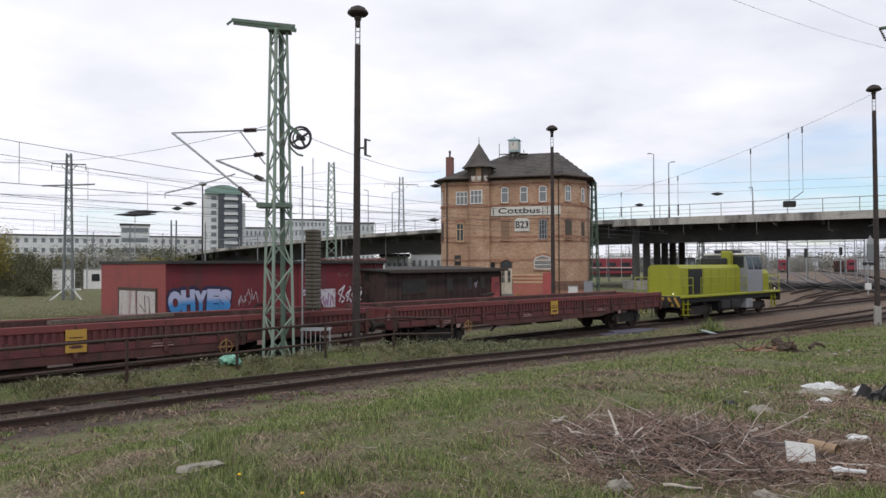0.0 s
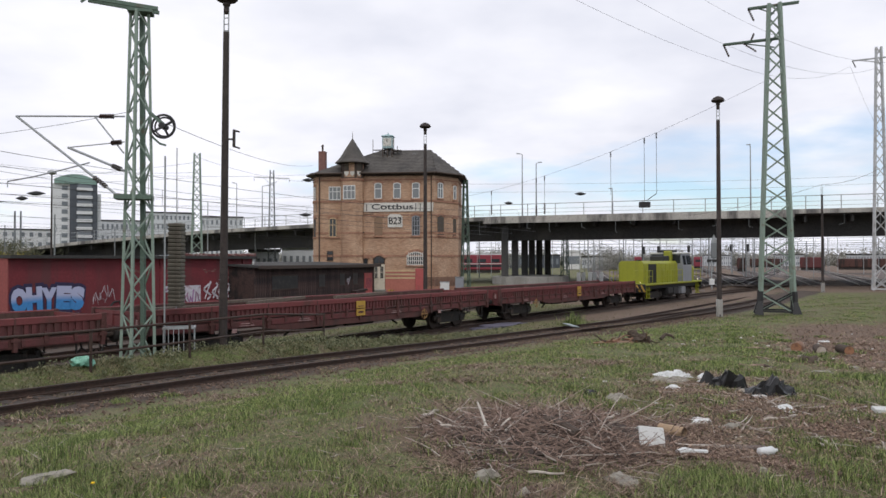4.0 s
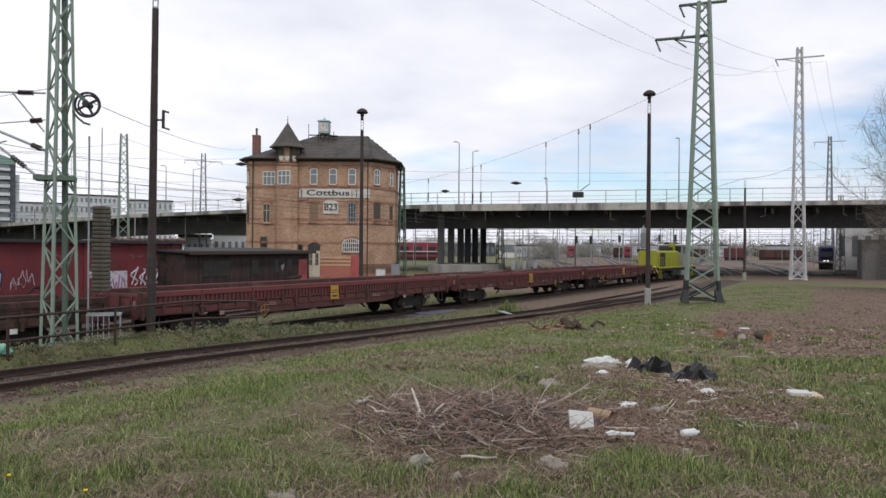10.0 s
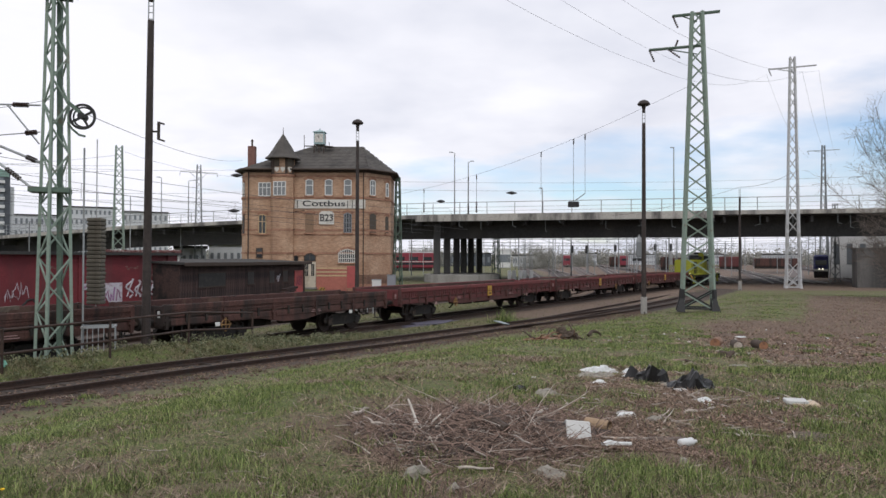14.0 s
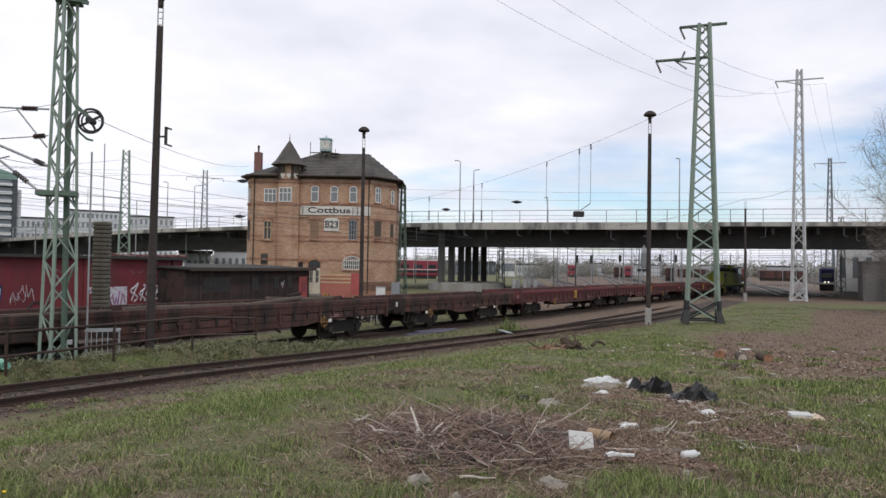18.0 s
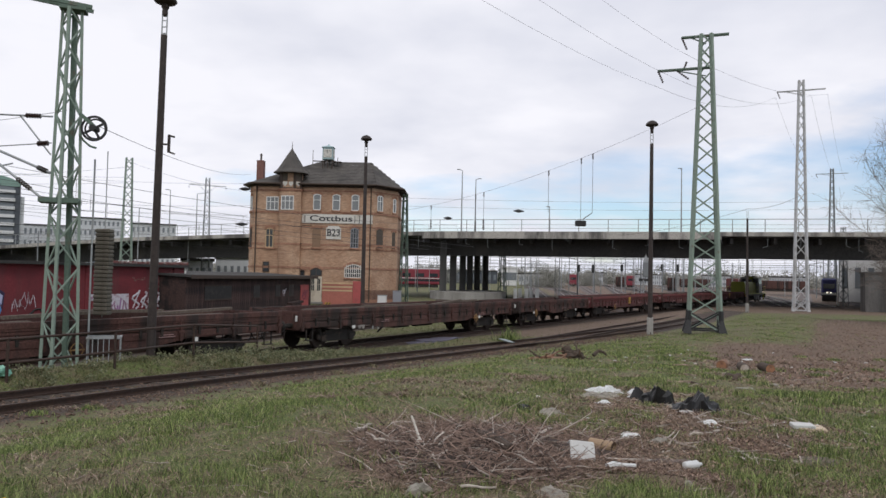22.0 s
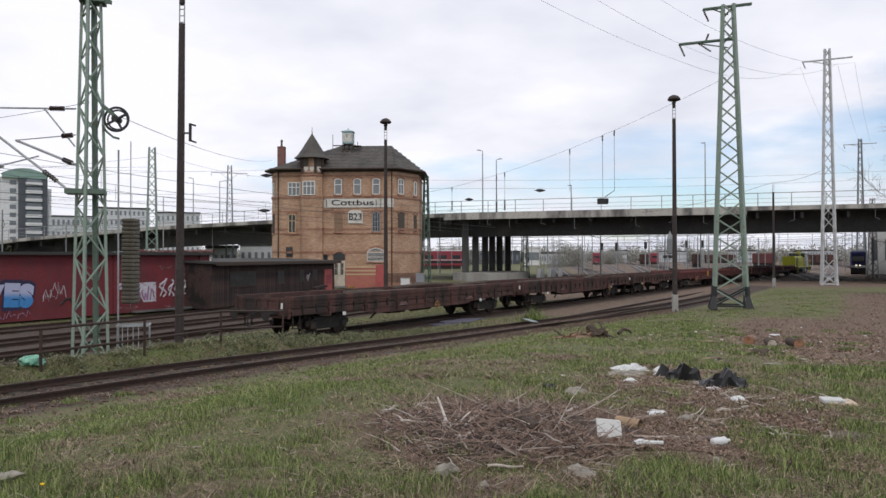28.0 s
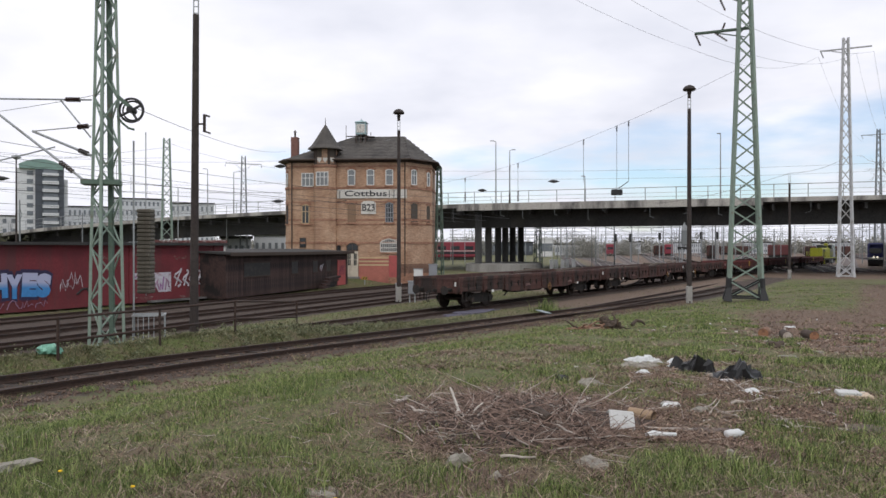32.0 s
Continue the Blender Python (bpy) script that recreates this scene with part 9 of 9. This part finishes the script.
# rolling stock in the far yard
def far_train(name, label, az0, az1, d, h, mat, front=False, band=True, z=-0.1):
    m, w = facing(az0, az1, d)
    top = thing(name, label, "train", m, group="far trains")
    part("body", Mesh().soft((w / 2, 1.4, z + h / 2 + 0.5), (w, 2.8, h - 0.6), 0.25), mat, top)
    part("underframe", Mesh().span((w * 0.04, 0.2, z + 0.15), (w * 0.96, 2.6, z + 0.9)), UNDER, top)
    if band:
        n = max(1, int(w / 3)) if not front else 1
        for i in range(n):
            x = w * (i + 0.2) / n
            part("window", Mesh().span((x, -0.03, z + h * 0.6), (x + w / n * 0.6, 0.02, z + h * 0.8)), DARK_GLASS, top)
    if mat is RED_TRAIN and not front:
        part("window_band", Mesh().span((w * 0.02, -0.04, z + h * 0.36), (w * 0.98, 0.02, z + h * 0.48)), DARK_GLASS, top)
        part("white_stripe", Mesh().span((0.1, -0.02, z + h * 0.52), (w - 0.1, 0.02, z + h * 0.55)), WHITE, top)
        part("roof", Mesh().soft((w / 2, 1.4, z + h + 0.2), (w * 0.99, 2.5, 0.3), 0.1), FLAT_GREY, top)
    return top


far_train("red_railcar", "red double-deck train beyond the bridge", -5.2, -0.9, 175, 4.4, RED_TRAIN)
far_train("red_locomotive", "red locomotive far off in the yard", 9.2, 9.87, 265, 4.2, RED_TRAIN, True)
far_train("red_locomotive", "red locomotive far off in the yard", 13.55, 14.17, 280, 4.2, RED_TRAIN, True)
far_train("red_wagon", "dark red wagons behind a far locomotive", 12.75, 13.5, 282, 3.8, BROWN_WAGON, False, False)
far_train("tank_wagon", "dark brown tank wagon far off in the yard", 16.55, 17.24, 210, 3.6, BROWN_WAGON, True, False)
far_train("freight_wagon", "row of brown freight wagons on the horizon", 17.4, 19.6, 330, 3.6, BROWN_WAGON, False, False)
far_train("freight_wagon", "row of red-brown freight wagons in the yard", 20.7, 22.3, 240, 3.8, RED_WAGON, False, False)
far_train("freight_wagon", "row of brown freight wagons on the horizon", 23.0, 26.0, 260, 3.4, BROWN_WAGON, False, False)
bl = far_train("blue_railcar", "blue and white train with lit headlights under the bridge", 26.95, 27.9, 132, 3.7, BLUE_TRAIN, True)
part("white_stripe", Mesh().span((0.05, -0.05, 1.15), (2.15, 0.02, 1.5)), WHITE, bl)
part("skirt", Mesh().soft((1.1, 0.0, 0.72), (2.1, 0.3, 0.85), 0.08), BLACK, bl, "black front skirt")
part("windscreen", Mesh().soft((1.1, -0.03, 2.55), (1.7, 0.06, 0.75), 0.04), DARK_GLASS, bl)
for x in (0.85, 1.35):
    part("headlight", Mesh().tube((x, -0.06, 1.5), (x, 0, 1.5), 0.13, n=10), LAMP_GLOW, bl, "lit headlight")

# signals
for az, d, h in ((9.92, 190, 6.6), (11.05, 165, 6.2), (13.2, 200, 7.0), (16.17, 200, 7.2), (17.3, 200, 7.2)):
    p = P(az, d, -0.1)
    s_ = thing("light_signal", "black-headed light signal in the far yard", "signal", pose(p.x, p.y, p.z), group="far signals")
    part("post", Mesh().tube((0, 0, 0), (0, 0, h), 0.1), GREY_STEEL, s_)
    part("head", Mesh().soft((0, -0.1, h - 0.9), (0.75, 0.3, 1.9), 0.1), BLACK, s_)
p = P(14.98, 84, -0.15)
s_ = thing("light_signal", "grey light signal with pointed top on a post", "signal", pose(p.x, p.y, p.z) @ Matrix.Scale(0.87, 4))
part("post", Mesh().tube((-0.3, 0, 0), (-0.3, 0, 3.6), 0.09), GREY_STEEL, s_)
part("cabinet", Mesh().soft((-0.3, 0, 0.95), (0.6, 0.4, 0.75), 0.03), WHITE, s_)
part("head", Mesh().soft((0, -0.1, 4.9), (0.8, 0.3, 2.0), 0.1), FAR_STEEL, s_)
part("board", Mesh().prism([(-0.42, 5.9), (0.42, 5.9), (0.0, 6.9)], -0.03, 0.03, pose(0, 0, 0, 90)), GREY_STEEL, s_)
part("screen", Mesh().span((-0.85, -0.05, 3.4), (0.7, 0.05, 3.75)), BLACK, s_)
p = P(5.9, 100, -0.1)
for k in range(5):
    q = p + Vector((k * 0.75 - 1.5, (k % 2) * 1.4, 0))
    solo("point_heater_box", Mesh().soft((0, 0, 0.75), (0.5, 0.4, 1.5), 0.03), HALL_WHITE, "white cable cabinet beside the far tracks", "cabinet", pose(q.x, q.y, q.z), group="cable cabinets")

# the forest of masts in the far yard
rng_m = np.random.default_rng(97)
pole_me = Mesh().tube((0, 0, 0), (0, 0, 8.5), 0.11, 0.07, 6)
pole_me.beam((0, 0, 6.2), (2.6, 0, 6.9), 0.06).beam((0, 0, 7.6), (2.6, 0, 6.9), 0.05)
pole_me = pole_me.data("mast")
pole_me.materials.append(FAR_STEEL)
thin_me = Mesh().tube((0, 0, 0), (0, 0, 9.5), 0.06, 0.045, 6).data("mast")
thin_me.materials.append(GREY_STEEL)
for k in range(150):
    az, d = rng_m.uniform(-3, 29), rng_m.uniform(120, 340)
    p = P(az, d, -0.1)
    tagged(part("catenary_mast", pole_me if k % 2 else thin_me, FAR_STEEL, at=pose(p.x, p.y, p.z, 0, 0, rng_m.choice([0, 180]) + rng_m.uniform(-20, 20))), "slim grey catenary mast in the far yard", "mast", "far catenary masts")
for k in range(26):
    az, d = rng_m.uniform(-48, -20), rng_m.uniform(75, 210)
    p = P(az, d, -0.1)
    tagged(part("catenary_mast", pole_me if k % 2 else thin_me, FAR_STEEL, at=pose(p.x, p.y, p.z, 0, 0, rng_m.uniform(0, 360))), "slim grey catenary mast beyond the red shed", "mast", "far catenary masts")
for k in range(16):
    d = 120 + 14 * k
    wire(hang(P(-3, d * 1.02, 7.4 + rng_m.uniform(-0.4, 0.8)), P(30, d, 7.4 + rng_m.uniform(-0.4, 0.8)), 0.5, 10), "cross-span wires of the far yard", 0.03, "cross_span", "far cross-spans")

# ---- trees and shrubs ----
TWIG = material("grey_brown_branches", (0.17, 0.14, 0.12), 0.9, 0, 10, 0.2, bump=0)
FOLIAGE = blade_material("spring_foliage", (0.042, 0.044, 0.022), (0.08, 0.082, 0.04), (0.14, 0.135, 0.06))
FOLIAGE_YELLOW = blade_material("yellow_spring_foliage", (0.10, 0.09, 0.02), (0.22, 0.19, 0.03), (0.40, 0.34, 0.05))
# Greyed and lightened: distance haze is put into the leaf colour.
FOLIAGE_HAZE = blade_material("haze_grey_foliage", (0.2, 0.2, 0.175), (0.28, 0.275, 0.24), (0.38, 0.37, 0.33))


def tree(p, h, width, label, mat, leafy, seed, twig=0.016, deep=5):
    rng = np.random.default_rng(seed)
    top = thing("tree", label, "tree", pose(p.x, p.y, p.z), group="trees")
    wood, tips = Mesh(), []

    def grow(q, d, l, r, depth):
        e = q + d * l
        wood.tube(q, e, r, r * 0.68, 6 if depth < 2 else 4)
        if depth == deep or l < 0.25:
            tips.append(tuple(e))
            return
        if depth > 2:
            tips.append(tuple(e))
        for k in range(3 if depth < 3 else 2 + int(rng.uniform() < 0.5)):
            nd = (d + Vector(rng.normal(0, 0.48, 3)) + Vector((0, 0, 0.08))).normalized()
            nd = Vector((nd.x * width, nd.y * width, nd.z)).normalized()
            grow(q + d * l * rng.uniform(0.6, 1.0), nd, l * rng.uniform(0.66, 0.9), max(twig, r * 0.58), depth + 1)

    grow(Vector((0, 0, -0.1)), Vector((0, 0, 1)), h * 0.24, h * 0.016, 0)
    part("trunk", wood, TWIG, top, "bare grey-brown trunk and limbs")
    if leafy:
        part("crown", leaf_mesh("crown", tips, int(leafy * 2.4), 0.085, 0.5, mat, rng), mat, top, "thin spring leaves")
    return top


def bare_tree(p, h, reach, stems, label, seed):
    """Many leafless stems rising from one foot, each with fine side twigs."""
    rng = np.random.default_rng(seed)
    top = thing("tree", label, "tree", pose(p.x, p.y, p.z), group="trees")
    for k in range(stems):
        wood = Mesh()
        a = 6.283 * k / stems + rng.uniform(-0.3, 0.3)
        q, l = Vector((0.15 * math.cos(a), 0.15 * math.sin(a), -0.1)), h * rng.uniform(0.6, 1.0)
        lean = reach / h * rng.uniform(0.5, 1.1)
        d = Vector((math.cos(a) * lean * 0.35, math.sin(a) * lean * 0.35, 1)).normalized()
        n, r = 11, h * 0.0038 * rng.uniform(0.7, 1.2)
        for i in range(n):
            d = (d + Vector((math.cos(a), math.sin(a), 0)) * lean * 0.13 + Vector(rng.normal(0, 0.09, 3))).normalized()
            e = q + d * l / n
            r1 = max(0.01, r * 0.84)
            wood.tube(q, e, r, r1, 5)
            if i > 1:
                for s in range(8):
                    td = (d * 0.7 + Vector(rng.normal(0, 0.7, 3))).normalized()
                    tl = l * rng.uniform(0.07, 0.19) * (1.25 - i / n)
                    t0 = q.lerp(e, rng.uniform(0, 1))
                    t1 = t0 + td * tl
                    t2 = t1 + (td + Vector(rng.normal(0, 0.3, 3))).normalized() * tl * 0.8
                    wood.tube(t0, t1, 0.011, 0.009, 3).tube(t1, t2, 0.009, 0.005, 3)
                    for u in range(4):
                        f0 = t0.lerp(t1, rng.uniform(0.2, 1)) if u % 2 else t1.lerp(t2, rng.uniform(0, 1))
                        wood.tube(f0, f0 + (td + Vector(rng.normal(0, 0.6, 3))).normalized() * tl * rng.uniform(0.4, 0.9), 0.007, 0.004, 3)
            q, r = e, r1
        part("stem", wood, TWIG, top, "leafless stem with fine twigs")
    return top


bare_tree(P(34.3, 64, 0), 15.5, 5.2, 30, "tall many-stemmed bare tree beside the bridge abutment", 5)
bare_tree(P(36.5, 60, 0), 15, 6.0, 12, "tall many-stemmed bare tree beside the bridge abutment", 6)
bare_tree(P(32.6, 69, 0), 7.5, 4.0, 18, "low bare shrub at the abutment's foot", 8)
a = P(-47.2, 84, 0)
tree(a, 9.4, 1.05, "spreading tree with fresh yellow-green leaves", FOLIAGE_YELLOW, 16, 9, 0.03)
a = P(-49, 80, 0)
tree(a, 9.2, 1.3, "spreading tree with brown-green spring buds", FOLIAGE, 14, 10, 0.03)
a = P(-46.2, 112, 0)
tree(a, 6.6, 1.0, "tree with brownish spring foliage", FOLIAGE, 14, 12, 0.03)


def shrub(p, w, h, mat, label, seed, n=90, leaf=0.12):
    rng = np.random.default_rng(seed)
    c = [(rng.normal(0, w * 0.38), rng.normal(0, w * 0.3), min(abs(rng.normal(0.25, 0.33)), 0.72) * h) for _ in range(n)]
    top = thing("shrub", label, "shrub", pose(p.x, p.y, p.z), group="shrubs")
    for q in c[:14]:
        part("stem", Mesh().tube((q[0] * 0.2, q[1] * 0.2, -0.1), q, 0.03, 0.012, 4), TWIG, top)
    part("foliage", leaf_mesh("foliage", c, 120, leaf * 0.7, w * 0.075, mat, rng), mat, top)


for az, d, w, h, mat, sd in ((-45.4, 80, 3.0, 2.8, FOLIAGE, 1), (-46.8, 82, 4.5, 5.0, FOLIAGE, 31), (-38.0, 118, 7, 4.6, FOLIAGE_YELLOW, 32), (-40.2, 125, 10, 5.4, FOLIAGE_HAZE, 33), (-36.0, 125, 9, 5.4, FOLIAGE, 34), (-42.3, 128, 9, 5.6, FOLIAGE_HAZE, 35), (-41.5, 150, 10, 8.5, FOLIAGE, 2), (-39.3, 145, 10, 8.2, FOLIAGE, 3), (-37.5, 140, 9, 7.8, FOLIAGE, 4), (-43.6, 140, 8, 5.2, FOLIAGE_YELLOW, 5), (-44.8, 120, 8, 5, FOLIAGE, 6), (-47, 110, 9, 6, FOLIAGE, 7), (-50, 100, 9, 6, FOLIAGE, 18)):
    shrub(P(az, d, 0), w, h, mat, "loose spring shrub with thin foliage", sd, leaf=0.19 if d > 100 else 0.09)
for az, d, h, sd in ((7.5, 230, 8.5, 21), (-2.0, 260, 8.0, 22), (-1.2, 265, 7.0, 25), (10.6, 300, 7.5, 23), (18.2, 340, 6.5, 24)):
    shrub(P(az, d, 0), h * 1.1, h, FOLIAGE_HAZE, "far grey-green tree with haze in its leaf colour", sd, 120, 0.22)


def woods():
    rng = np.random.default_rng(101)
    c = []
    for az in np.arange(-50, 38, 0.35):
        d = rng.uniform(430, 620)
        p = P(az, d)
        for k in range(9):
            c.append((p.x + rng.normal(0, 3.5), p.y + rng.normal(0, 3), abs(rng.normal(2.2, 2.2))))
    me = leaf_mesh("far_woods", c, 80, 0.7, 1.7, FOLIAGE_HAZE, rng)
    tagged(new("far_woods", me), "grey-green line of woods with haze in its leaf colour", "woods", kind="stuff")


woods()

motions()
